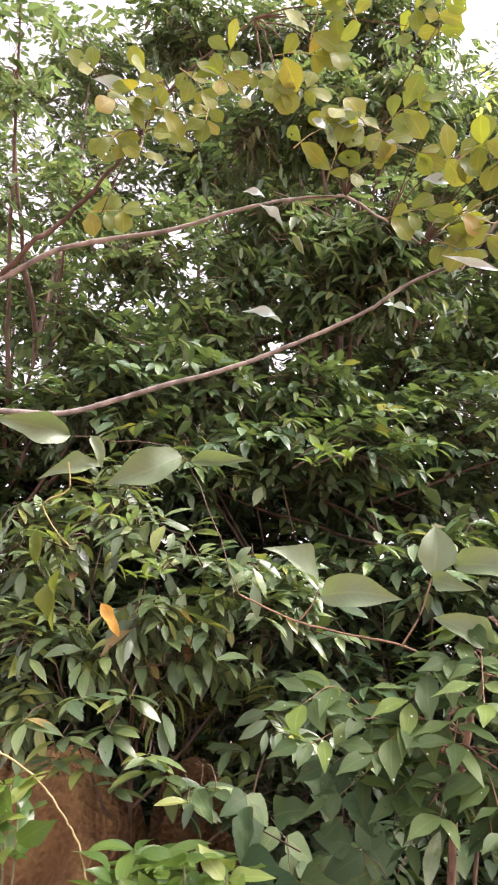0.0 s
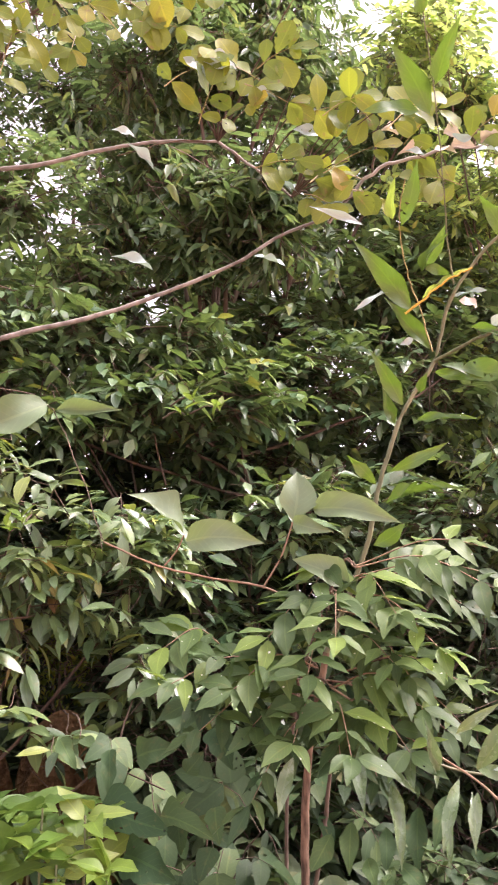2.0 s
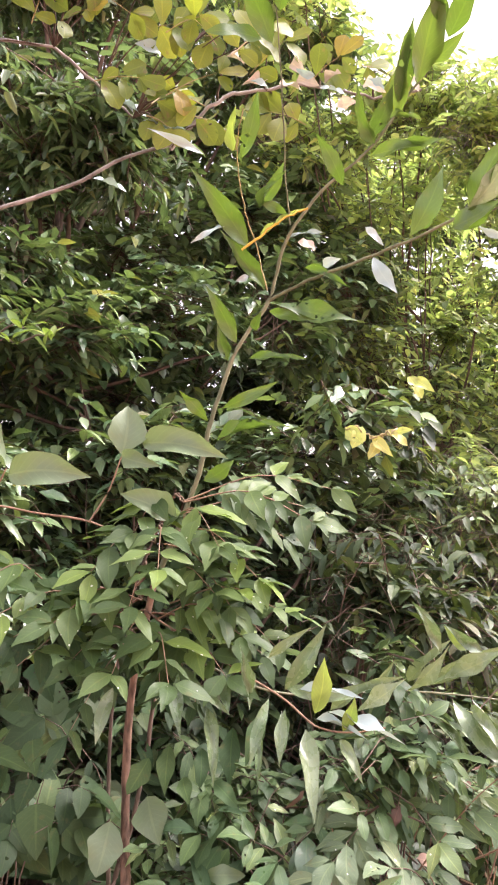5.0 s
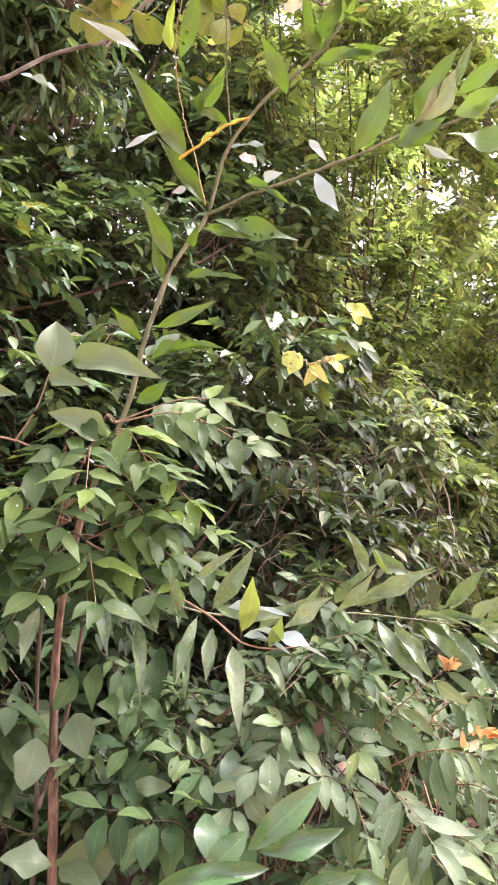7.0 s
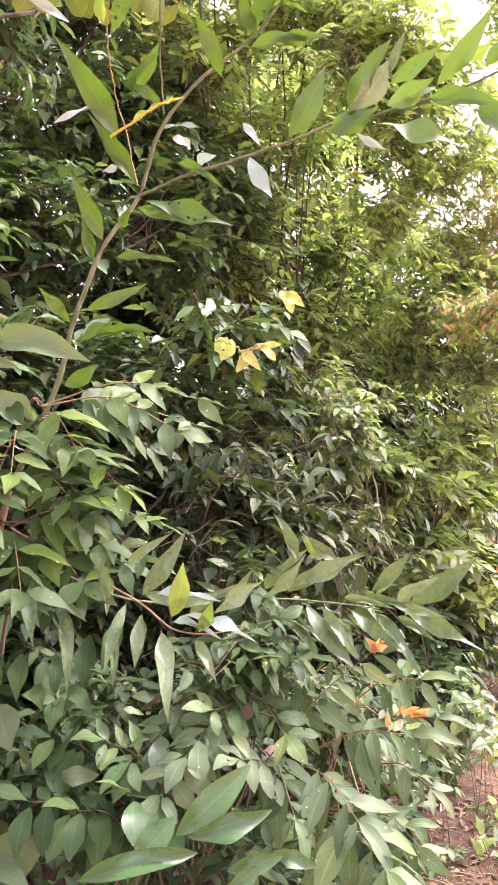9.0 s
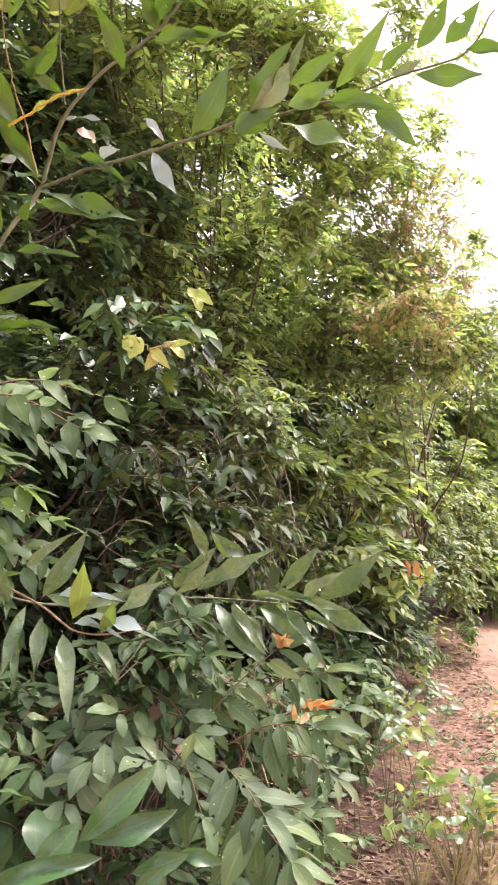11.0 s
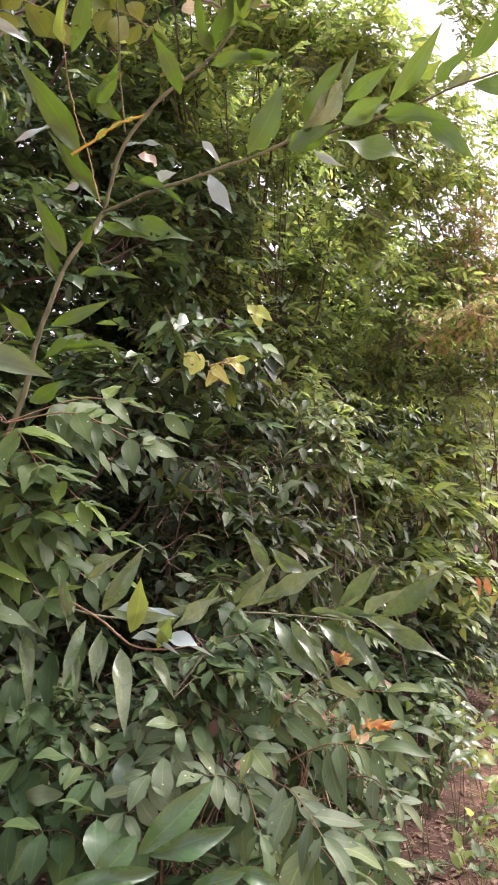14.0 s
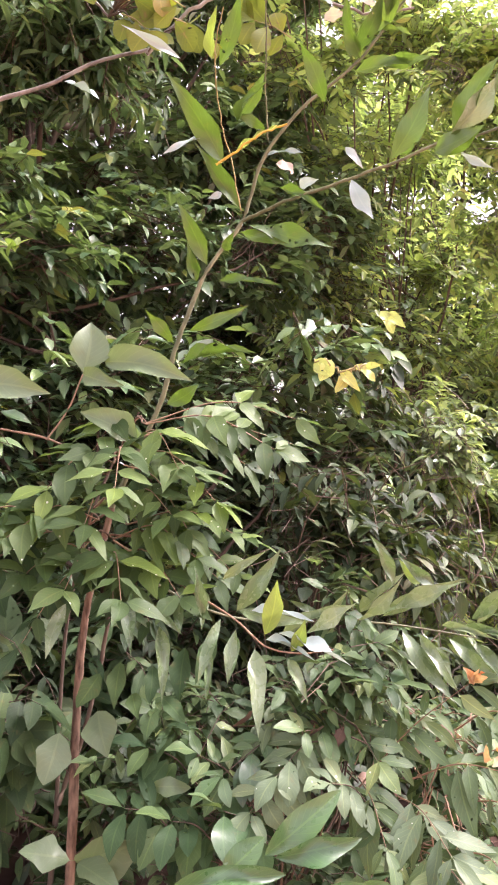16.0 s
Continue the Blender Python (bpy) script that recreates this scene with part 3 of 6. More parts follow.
def earth_mound(lobes, label):
    """A steep lump of bare earth with runnels and cracks, from stacked rings that lean and narrow."""
    base = (lobes[0][0], lobes[0][1], 0.0)
    top = thing("earth_mound", base, label, "earth mound")
    for k, (x, y, h, r) in enumerate(lobes):
        nz, na = 26, 44
        u, a = np.meshgrid(1 - (1 - np.linspace(0, 1, nz)) ** 1.6, np.linspace(0, 2 * np.pi, na, endpoint=False), indexing="ij")
        prof = r * (1.12 - 0.25 * u) * np.sqrt(np.clip(1 - u**4, 0, 1))
        v = np.stack([np.cos(a), np.sin(a), u * h * 2.2], -1)
        fade = 1 - u**3
        bumps = fade * np.array([noise.fractal(Vector(q) * 1.7 + Vector((k * 5, 0, 0)), 0.9, 2.0, 5) for q in v.reshape(-1, 3)]).reshape(nz, na)
        rr = prof * (1 + 0.32 * bumps + 0.03 * np.sin(a * 9 + 4 * bumps))
        verts = np.stack([x + rr * np.cos(a), y + rr * np.sin(a), u * h * (1 + 0.14 * bumps) - 0.1 * (1 - u)], -1).reshape(-1, 3)
        i, j = np.meshgrid(np.arange(nz - 1), np.arange(na), indexing="ij")
        j2 = (j + 1) % na
        faces = np.stack([i * na + j, i * na + j2, (i + 1) * na + j2, (i + 1) * na + j], -1).reshape(-1, 4)
        part_of("lobe", mesh_of("lobe", verts, faces, EARTH_MOUND), top)
    return top


earth_mound([(-0.62, 3.45, 1.36, 0.46), (-0.02, 3.95, 1.29, 0.29), (0.28, 3.95, 1.05, 0.25), (-1.30, 3.7, 1.85, 0.5)], "cracked reddish brown earth mound half hidden by leaves")

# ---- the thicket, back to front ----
# Rear shrubs: most leaves are darkened in colour to stand for shade
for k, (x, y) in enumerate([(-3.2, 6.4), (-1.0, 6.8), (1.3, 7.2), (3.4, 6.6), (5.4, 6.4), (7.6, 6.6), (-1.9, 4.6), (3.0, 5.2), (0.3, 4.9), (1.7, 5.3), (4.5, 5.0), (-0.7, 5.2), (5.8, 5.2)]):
    bush("rear_shrub", (x, y, 0), "green shrub deep in the thicket with shade painted into its leaves", "shrub",
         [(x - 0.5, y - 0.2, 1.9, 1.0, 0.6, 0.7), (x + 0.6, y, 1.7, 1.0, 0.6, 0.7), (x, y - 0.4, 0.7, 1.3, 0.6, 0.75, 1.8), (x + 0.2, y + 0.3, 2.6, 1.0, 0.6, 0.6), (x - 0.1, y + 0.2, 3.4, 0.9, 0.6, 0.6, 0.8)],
         HEX_BROAD, LEAF_PAINTED_SHADE, BARK_BROWN, 0.18, 44, 8, 0.4, 40 + k, 0.04, 0, group="rear shrubs", stems=2, second=(LEAF_BROAD, 0.3), gaps=0.4)
# All leaves here take the colour with shade painted in
bush("back_thicket", (1.5, 8.8, 0), "leafy growth far back in the thicket with shade painted into its leaves", "thicket",
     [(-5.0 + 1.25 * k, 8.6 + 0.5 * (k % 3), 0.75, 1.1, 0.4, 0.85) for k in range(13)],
     HEX_BROAD, LEAF_PAINTED_SHADE, BARK_BROWN, 0.30, 45, 8, 0.5, 39, 0.04, 0, gaps=0.5)
# Rear trees: half the leaves carry shade in their colour
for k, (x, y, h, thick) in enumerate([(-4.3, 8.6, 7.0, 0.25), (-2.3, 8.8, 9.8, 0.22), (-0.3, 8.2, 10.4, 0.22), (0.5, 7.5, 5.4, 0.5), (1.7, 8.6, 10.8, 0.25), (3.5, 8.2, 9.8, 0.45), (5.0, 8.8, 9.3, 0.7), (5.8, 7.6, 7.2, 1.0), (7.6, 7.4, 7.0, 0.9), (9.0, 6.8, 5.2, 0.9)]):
    bush("rear_tree", (x, y, 0), "tall tree deep in the thicket with shade painted into part of its leaves", "tree",
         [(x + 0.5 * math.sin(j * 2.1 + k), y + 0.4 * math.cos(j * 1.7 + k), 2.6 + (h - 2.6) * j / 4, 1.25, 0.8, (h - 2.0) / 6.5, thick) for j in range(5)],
         HEX_BROAD, LEAF_CANOPY if k % 2 else LEAF_SPARSE, BARK_BROWN, 0.2, 46, 8, 0.5, 70 + k, 0.08, 0, group="rear trees", second=(LEAF_PAINTED_SHADE, 0.5), gaps=0.3)
bush("canopy_tree", (0.9, 6.2, 0), "tall tree with dense narrow dark green leaves", "tree",
     [(-0.3, 5.3, 4.2, 1.0, 0.8, 0.9), (1.0, 5.3, 4.2, 0.9, 0.8, 0.9), (0.4, 5.5, 5.4, 1.1, 0.8, 0.9), (1.9, 5.5, 5.6, 1.0, 0.8, 0.9), (1.0, 5.7, 6.8, 1.2, 0.9, 0.9), (-0.3, 5.9, 6.8, 0.8, 0.8, 0.9), (2.2, 5.2, 4.4, 0.8, 0.7, 0.8), (1.9, 5.9, 7.3, 1.0, 0.8, 0.9), (0.2, 5.2, 3.2, 0.9, 0.6, 0.6), (1.4, 5.2, 3.2, 0.8, 0.6, 0.7)]
     + [(0.6, 5.9, 8.4, 1.3, 0.8, 0.8), (2.7, 5.3, 6.2, 0.8, 0.6, 0.9), (3.0, 5.3, 7.4, 0.8, 0.7, 0.8, 0.6), (1.8, 5.8, 8.6, 1.0, 0.8, 0.8), (-0.6, 5.8, 8.2, 0.8, 0.7, 0.8), (-0.9, 5.0, 3.7, 0.6, 0.6, 0.7, 0.9), (2.9, 5.0, 5.2, 0.7, 0.6, 0.7), (2.75, 4.7, 6.3, 0.55, 0.5, 0.6, 0.8), (2.95, 4.3, 5.9, 0.5, 0.4, 0.5, 0.9), (0.16, 4.47, 5.77, 0.6, 0.48, 0.6, 1)]
     + [(0.56, 4.23, 5.98, 0.6, 0.48, 0.6, 1), (0.16, 4.49, 4.42, 0.5, 0.4, 0.5, 1), (0.44, 4.52, 5.06, 0.5, 0.4, 0.5, 1), (0.85, 4.39, 5.77, 0.5, 0.4, 0.5, 1), (1.22, 4.12, 5.95, 0.5, 0.4, 0.5, 1), (0.75, 3.83, 4.44, 0.5, 0.4, 0.5, 1.2), (1.04, 3.81, 4.19, 0.45, 0.36, 0.45, 1.2), (0.60, 3.98, 4.06, 0.45, 0.36, 0.45, 1.2), (1.11, 3.67, 4.52, 0.45, 0.36, 0.45, 1)],
     HEX_NARROW, LEAF_CANOPY, BARK_BROWN, 0.12, 112, 9, 0.36, 2, 0.07, 150, droop=0.45, level=0.8, gaps=0.14)
bush("slender_tree", (-2.3, 5.6, 0), "slender tree with thin open crown against the sky", "tree",
     [(-1.5, 5.0, 3.0, 0.9, 0.6, 0.8, 1.2), (-1.5, 5.3, 4.6, 0.9, 0.7, 0.9, 0.7), (-1.2, 5.8, 6.2, 0.9, 0.7, 0.9, 0.7), (-2.2, 5.4, 5.6, 0.8, 0.7, 0.9, 0.9), (-2.6, 5.6, 7.0, 0.8, 0.6, 0.8, 0.6), (-1.50, 3.54, 5.67, 0.5, 0.4, 0.5, 0.2), (-1.56, 3.81, 5.38, 0.5, 0.4, 0.5, 0.2), (-2.3, 5.0, 3.6, 0.8, 0.7, 0.8, 0.9), (-1.6, 6.0, 7.8, 0.9, 0.7, 0.9, 0.7), (-0.7, 5.0, 2.8, 0.6, 0.5, 0.6, 1.2)]
     + [(-0.58, 4.10, 4.32, 0.5, 0.4, 0.5, 1), (-0.95, 4.32, 3.82, 0.5, 0.4, 0.5, 1), (-0.23, 4.29, 3.58, 0.45, 0.36, 0.45, 1), (-1.12, 4.03, 4.64, 0.45, 0.36, 0.45, 0.8), (-0.06, 4.34, 3.95, 0.4, 0.32, 0.4, 1), (-0.69, 4.33, 3.40, 0.45, 0.36, 0.45, 1)],
     HEX_BROAD, LEAF_SPARSE, BARK_BROWN, 0.095, 132, 8, 0.34, 3, 0.05, 150, droop=0.3, gaps=0.16)
bush("broad_leaved_tree", (1.6, 4.5, 0), "dense tree with glossy dark green oval leaves", "tree",
     [(0.65, 4.0, 3.05, 0.7, 0.5, 0.5), (1.4, 3.85, 3.15, 0.75, 0.5, 0.5), (2.2, 3.95, 3.3, 0.7, 0.5, 0.55), (1.1, 4.2, 2.75, 0.8, 0.5, 0.35), (2.9, 4.2, 3.7, 0.8, 0.6, 0.7), (2.3, 4.4, 4.3, 0.9, 0.6, 0.6), (1.4, 4.4, 3.8, 0.8, 0.5, 0.5, 0.7), (-0.57, 3.79, 3.42, 0.42, 0.32, 0.3, 1), (-0.06, 3.68, 3.24, 0.42, 0.32, 0.3, 1), (0.45, 3.63, 3.26, 0.42, 0.32, 0.3, 1), (-0.87, 3.87, 3.14, 0.42, 0.32, 0.3, 1), (0.72, 3.41, 2.84, 0.42, 0.32, 0.3, 1), (0.26, 3.50, 2.83, 0.42, 0.32, 0.3, 1), (-0.19, 3.52, 2.80, 0.42, 0.32, 0.3, 1)],
     BROAD, LEAF_BROAD, BARK_BROWN, 0.115, 150, 8, 0.30, 4, 0.025, 250, droop=0.25, gaps=0.18)
# About a third of these leaves are darkened in colour for shade
bush("understorey_shrub", (1.1, 3.6, 0), "leafy shrub with drooping dark green oval leaves", "shrub",
     [(0.45, 3.25, 2.05, 0.5, 0.4, 0.4), (1.0, 3.2, 2.2, 0.5, 0.4, 0.4), (1.7, 3.1, 2.2, 0.6, 0.4, 0.42), (2.1, 3.0, 1.9, 0.5, 0.4, 0.4), (1.3, 3.3, 1.6, 0.6, 0.4, 0.45), (0.5, 3.2, 1.6, 0.55, 0.35, 0.35), (2.0, 2.7, 2.35, 0.4, 0.3, 0.25), (1.6, 3.9, 2.3, 0.6, 0.3, 0.35), (0.9, 3.9, 2.2, 0.6, 0.3, 0.4)],
     BROAD, LEAF_BROAD, BARK_BROWN, 0.115, 140, 7, 0.26, 5, 0.035, 280, stems=3, gaps=0.25, second=(LEAF_PAINTED_SHADE, 0.35))
# Lower understorey split off so its leaf colour can carry the deep shade
bush("shade_shrub", (0.9, 3.2, 0), "shrub under the drooping leaves with deep shade painted into its colour", "shrub",
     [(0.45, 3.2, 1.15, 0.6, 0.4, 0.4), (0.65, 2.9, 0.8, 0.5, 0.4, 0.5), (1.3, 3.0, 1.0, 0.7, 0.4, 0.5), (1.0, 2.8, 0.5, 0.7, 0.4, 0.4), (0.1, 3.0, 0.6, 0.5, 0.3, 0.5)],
     BROAD, LEAF_PAINTED_SHADE, BARK_BROWN, 0.11, 130, 7, 0.26, 15, 0.025, 150, stems=3, second=(LEAF_UNDER, 0.25))
bush("laurel_bush", (-0.25, 4.25, 0), "bush with drooping grey-green elliptical leaves over the mound", "shrub",
     [(-0.75, 3.0, 2.2, 0.42, 0.3, 0.32), (-0.25, 2.9, 2.15, 0.42, 0.3, 0.3), (0.15, 2.95, 1.95, 0.4, 0.3, 0.32), (-0.7, 2.9, 1.8, 0.42, 0.3, 0.32), (-0.2, 2.85, 1.78, 0.45, 0.3, 0.32), (-0.62, 2.95, 1.52, 0.38, 0.25, 0.16, 0.7), (0.3, 3.0, 1.5, 0.35, 0.3, 0.3, 0.6), (-0.5, 3.3, 2.5, 0.5, 0.3, 0.3, 0.6)],
     LAUREL + SLIM, LEAF_LAUREL, BARK_BROWN, 0.125, 100, 8, 0.24, 6, 0.018, 300, droop=0.3, level=0.9, stems=2)
# The yellowing-leaf colour stands in for sunlight coming through behind the mound
bush("sunlit_shrub", (-0.04, 4.41, 0), "twiggy shrub behind the mound with sunlight painted into its small yellow-green leaves", "shrub",
     [(-0.04, 4.41, 1.55, 0.3, 0.24, 0.3, 1), (-0.27, 4.40, 1.50, 0.25, 0.2, 0.25, 1), (0.13, 4.40, 1.42, 0.25, 0.2, 0.25, 1), (-0.06, 4.41, 1.76, 0.25, 0.2, 0.25, 1)],
     SMALL, LEAF_YELLOWING, BARK_BROWN, 0.045, 190, 8, 0.2, 14, 0.02, 40, stems=3)
# The dark hollow is painted by leaf colour on this shrub
bush("dark_thicket_shrub", (2.8, 3.9, 0), "tangled shrub with vines and green leaves darkened in colour for shade", "shrub",
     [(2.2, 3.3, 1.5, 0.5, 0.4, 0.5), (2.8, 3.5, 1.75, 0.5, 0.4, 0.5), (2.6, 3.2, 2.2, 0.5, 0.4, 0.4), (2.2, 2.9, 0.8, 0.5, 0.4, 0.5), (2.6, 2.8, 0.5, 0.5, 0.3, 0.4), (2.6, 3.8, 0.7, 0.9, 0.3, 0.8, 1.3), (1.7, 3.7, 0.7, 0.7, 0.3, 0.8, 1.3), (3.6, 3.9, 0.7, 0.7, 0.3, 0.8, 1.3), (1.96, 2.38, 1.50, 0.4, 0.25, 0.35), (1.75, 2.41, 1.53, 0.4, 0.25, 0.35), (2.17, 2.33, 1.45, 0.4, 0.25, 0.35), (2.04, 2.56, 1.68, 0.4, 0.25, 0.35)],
     SLIM + BROAD, LEAF_PAINTED_SHADE, BARK_BROWN, 0.10, 95, 7, 0.32, 7, 0.03, 250, droop=0.3, stems=3, level=0.8, gaps=0.3, second=(LEAF_HEDGE, 0.08))
bush("light_green_tree", (3.9, 4.6, 0), "tree with light yellow-green leaves in open sprays", "tree",
     [(3.0, 4.2, 3.3, 0.7, 0.6, 0.6), (3.7, 4.0, 2.9, 0.6, 0.5, 0.55), (3.3, 4.4, 4.3, 0.8, 0.6, 0.7), (4.1, 4.2, 3.7, 0.7, 0.5, 0.6), (4.2, 4.6, 4.9, 0.8, 0.6, 0.7, 0.8), (4.6, 3.9, 2.8, 0.6, 0.5, 0.5), (3.3, 4.7, 5.4, 0.8, 0.7, 0.7, 0.8)]
     + [(4.9, 4.4, 3.9, 0.6, 0.5, 0.7, 0.8), (4.9, 5.0, 5.9, 0.8, 0.6, 0.7, 0.6), (3.0, 4.0, 4.9, 0.6, 0.4, 0.5, 0.6), (3.6, 3.95, 4.6, 0.6, 0.4, 0.5, 0.6), (2.5, 4.2, 5.0, 0.6, 0.4, 0.5, 0.6), (3.4, 4.0, 5.3, 0.55, 0.4, 0.4, 0.6)],
     HEX_BROAD, LEAF_LIGHT, BARK_BROWN, 0.10, 135, 7, 0.30, 8, 0.028, 200, front=0.5, second=(LEAF_HEDGE, 0.45), gaps=0.06)
bush("tangled_shrub", (3.2, 3.4, 0), "twiggy tangled shrub with small grey-green leaves", "shrub",
     [(3.3, 3.4, 2.2, 0.5, 0.4, 0.45), (3.05, 3.1, 1.0, 0.4, 0.35, 0.5), (3.15, 3.05, 1.55, 0.4, 0.35, 0.45), (3.0, 2.95, 1.95, 0.35, 0.3, 0.35), (3.45, 3.0, 1.2, 0.4, 0.3, 0.4)],
     BROAD + SLIM, LEAF_HEDGE, BARK_GREY, 0.085, 165, 8, 0.3, 16, 0.02, 200, stems=3, second=(LEAF_LIGHT, 0.4), droop=0.2, out=1.0, front=0.5)
# Dark green leaves, with the shadow under the hedge also put into their colour
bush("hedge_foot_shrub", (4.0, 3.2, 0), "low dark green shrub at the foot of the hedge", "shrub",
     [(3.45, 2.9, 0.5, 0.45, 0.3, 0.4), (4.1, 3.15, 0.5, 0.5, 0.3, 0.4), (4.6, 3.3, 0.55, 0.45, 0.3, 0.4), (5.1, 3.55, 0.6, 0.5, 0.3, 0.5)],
     BROAD, LEAF_UNDER, BARK_BROWN, 0.12, 130, 7, 0.26, 17, 0.02, 150, stems=3, second=(LEAF_PAINTED_SHADE, 0.4))
bush("hedge_shrub", (4.0, 3.6, 0), "arching shrub with rows of oval green leaves beside the track", "shrub",
     [(3.5, 3.1, 1.7, 0.5, 0.4, 0.4), (4.1, 3.2, 1.9, 0.5, 0.4, 0.4), (4.6, 3.3, 1.6, 0.5, 0.4, 0.4), (3.8, 3.0, 1.2, 0.5, 0.35, 0.4), (4.5, 3.2, 1.1, 0.5, 0.35, 0.4), (4.9, 3.5, 2.1, 0.5, 0.4, 0.4), (3.3, 3.2, 1.3, 0.4, 0.3, 0.5)],
     BROAD, LEAF_HEDGE, BARK_BROWN, 0.115, 150, 9, 0.34, 9, 0.03, 280, stems=3, front=0.5, second=(LEAF_LIGHT, 0.45), droop=0.15, out=1.0)
bush("thin_crowned_tree", (6.6, 4.9, 0), "thin-crowned tree with small yellow-green leaves against the sky", "tree",
     [(3.79, 3.19, 4.94, 0.6, 0.48, 0.6, 0.9), (4.23, 3.19, 4.78, 0.5, 0.4, 0.5, 0.9), (4.64, 3.25, 4.55, 0.5, 0.4, 0.5, 0.8), (3.97, 3.33, 4.38, 0.55, 0.44, 0.55, 1), (4.52, 3.42, 4.09, 0.5, 0.4, 0.5, 0.9), (3.99, 3.45, 3.72, 0.5, 0.4, 0.5, 1), (5.11, 3.32, 4.38, 0.45, 0.36, 0.45, 0.5), (4.56, 3.43, 3.44, 0.5, 0.4, 0.5, 1), (4.37, 3.53, 3.02, 0.5, 0.4, 0.5, 1)]
     + [(4.96, 3.41, 3.09, 0.45, 0.36, 0.45, 1), (5.50, 3.32, 3.15, 0.45, 0.36, 0.45, 1), (4.89, 3.12, 5.12, 0.35, 0.28, 0.35, 0.35), (5.50, 3.26, 4.91, 0.35, 0.28, 0.35, 0.35), (5.88, 3.23, 4.49, 0.3, 0.24, 0.3, 0.35), (5.54, 2.86, 5.59, 0.3, 0.24, 0.3, 0.2), (6.29, 3.32, 4.02, 0.3, 0.24, 0.3, 0.5), (3.58, 3.39, 4.78, 0.6, 0.48, 0.6, 0.9), (4.72, 2.98, 5.46, 0.45, 0.36, 0.45, 0.5)],
     HEX_SMALL, LEAF_LIGHT, BARK_GREY, 0.085, 165, 9, 0.26, 10, 0.016, 60, front=0.5, second=(LEAF_HEDGE, 0.2), droop=0.2, gaps=0.15)
bush("browning_tree", (6.3, 4.6, 0), "small tree with dry brown and yellowing leaves", "tree",
     [(4.93, 3.23, 3.81, 0.38, 0.304, 0.38, 0.9), (5.31, 3.22, 3.55, 0.38, 0.304, 0.38, 0.9), (5.52, 3.21, 3.96, 0.3, 0.24, 0.3, 0.6), (4.75, 3.35, 3.46, 0.35, 0.28, 0.35, 0.7), (5.29, 3.16, 4.23, 0.3, 0.24, 0.3, 0.5), (5.79, 3.23, 3.55, 0.3, 0.24, 0.3, 0.6), (4.96, 3.28, 3.35, 0.3, 0.24, 0.3, 0.7), (4.26, 2.88, 2.87, 0.35, 0.28, 0.28, 0.6), (4.36, 2.71, 2.93, 0.35, 0.28, 0.28, 0.6), (4.15, 3.05, 2.85, 0.35, 0.28, 0.28, 0.6), (4.47, 2.60, 2.81, 0.35, 0.28, 0.28, 0.6)],
     SMALL, LEAF_DRY, BARK_GREY, 0.068, 190, 9, 0.24, 13, 0.014, 40, front=0.5, second=(LEAF_LIGHT, 0.62), droop=0.3, gaps=0.42)
bush("trackside_shrub", (6.2, 4.2, 0), "low leafy shrub at the edge of the track", "shrub",
     [(5.5, 3.8, 1.7, 0.6, 0.5, 0.5), (6.2, 4.0, 1.5, 0.7, 0.5, 0.5), (5.7, 3.9, 0.7, 0.6, 0.4, 0.5), (6.8, 4.1, 0.8, 0.7, 0.5, 0.6), (7.3, 4.3, 1.8, 0.7, 0.5, 0.6), (6.4, 4.2, 2.5, 0.7, 0.5, 0.5), (7.9, 4.5, 1.2, 0.6, 0.4, 0.6),
      (4.93, 3.59, 2.73, 0.4, 0.32, 0.4, 1), (5.35, 3.46, 2.96, 0.4, 0.32, 0.4, 1), (4.54, 3.58, 2.77, 0.4, 0.32, 0.4, 1), (5.77, 3.39, 2.90, 0.4, 0.32, 0.4, 1), (4.49, 2.86, 2.53, 0.4, 0.3, 0.35, 0.9), (4.62, 2.66, 2.55, 0.4, 0.3, 0.35, 0.9), (4.38, 3.04, 2.50, 0.4, 0.3, 0.35, 0.9), (4.70, 2.48, 2.65, 0.4, 0.3, 0.35, 0.9)],
     SLIM + BROAD, LEAF_LIGHT, BARK_BROWN, 0.08, 135, 11, 0.3, 11, 0.025, 150, stems=3, front=0.5, second=(LEAF_HEDGE, 0.7), droop=0.15, out=1.0)
bush("young_tree", (4.5, 5.4, 0), "young tree with small light green leaves in tiers", "tree",
     [(3.9, 5.0, 3.6, 0.8, 0.5, 0.6), (4.7, 5.0, 4.4, 0.8, 0.5, 0.6), (4.1, 5.2, 5.2, 0.8, 0.5, 0.7, 0.8), (5.2, 4.8, 3.3, 0.7, 0.5, 0.6), (4.6, 5.4, 6.2, 0.8, 0.5, 0.7, 0.6), (4.4, 4.9, 2.6, 0.8, 0.5, 0.5), (3.5, 5.2, 2.8, 0.8, 0.5, 0.6), (3.37, 3.60, 5.28, 0.6, 0.4, 0.5, 0.6), (3.67, 3.46, 5.12, 0.6, 0.4, 0.5, 0.6), (3.22, 3.81, 5.19, 0.6, 0.4, 0.5, 0.6), (2.41, 3.88, 6.25, 0.6, 0.4, 0.5, 0.6), (2.33, 4.13, 6.07, 0.6, 0.4, 0.5, 0.6), (2.68, 4.03, 5.96, 0.6, 0.4, 0.5, 0.6)],
     HEX_SMALL, LEAF_LIGHT, BARK_BROWN, 0.095, 105, 9, 0.34, 12, 0.03, 60, front=0.5, second=(LEAF_HEDGE, 0.3), gaps=0.3)
far = []
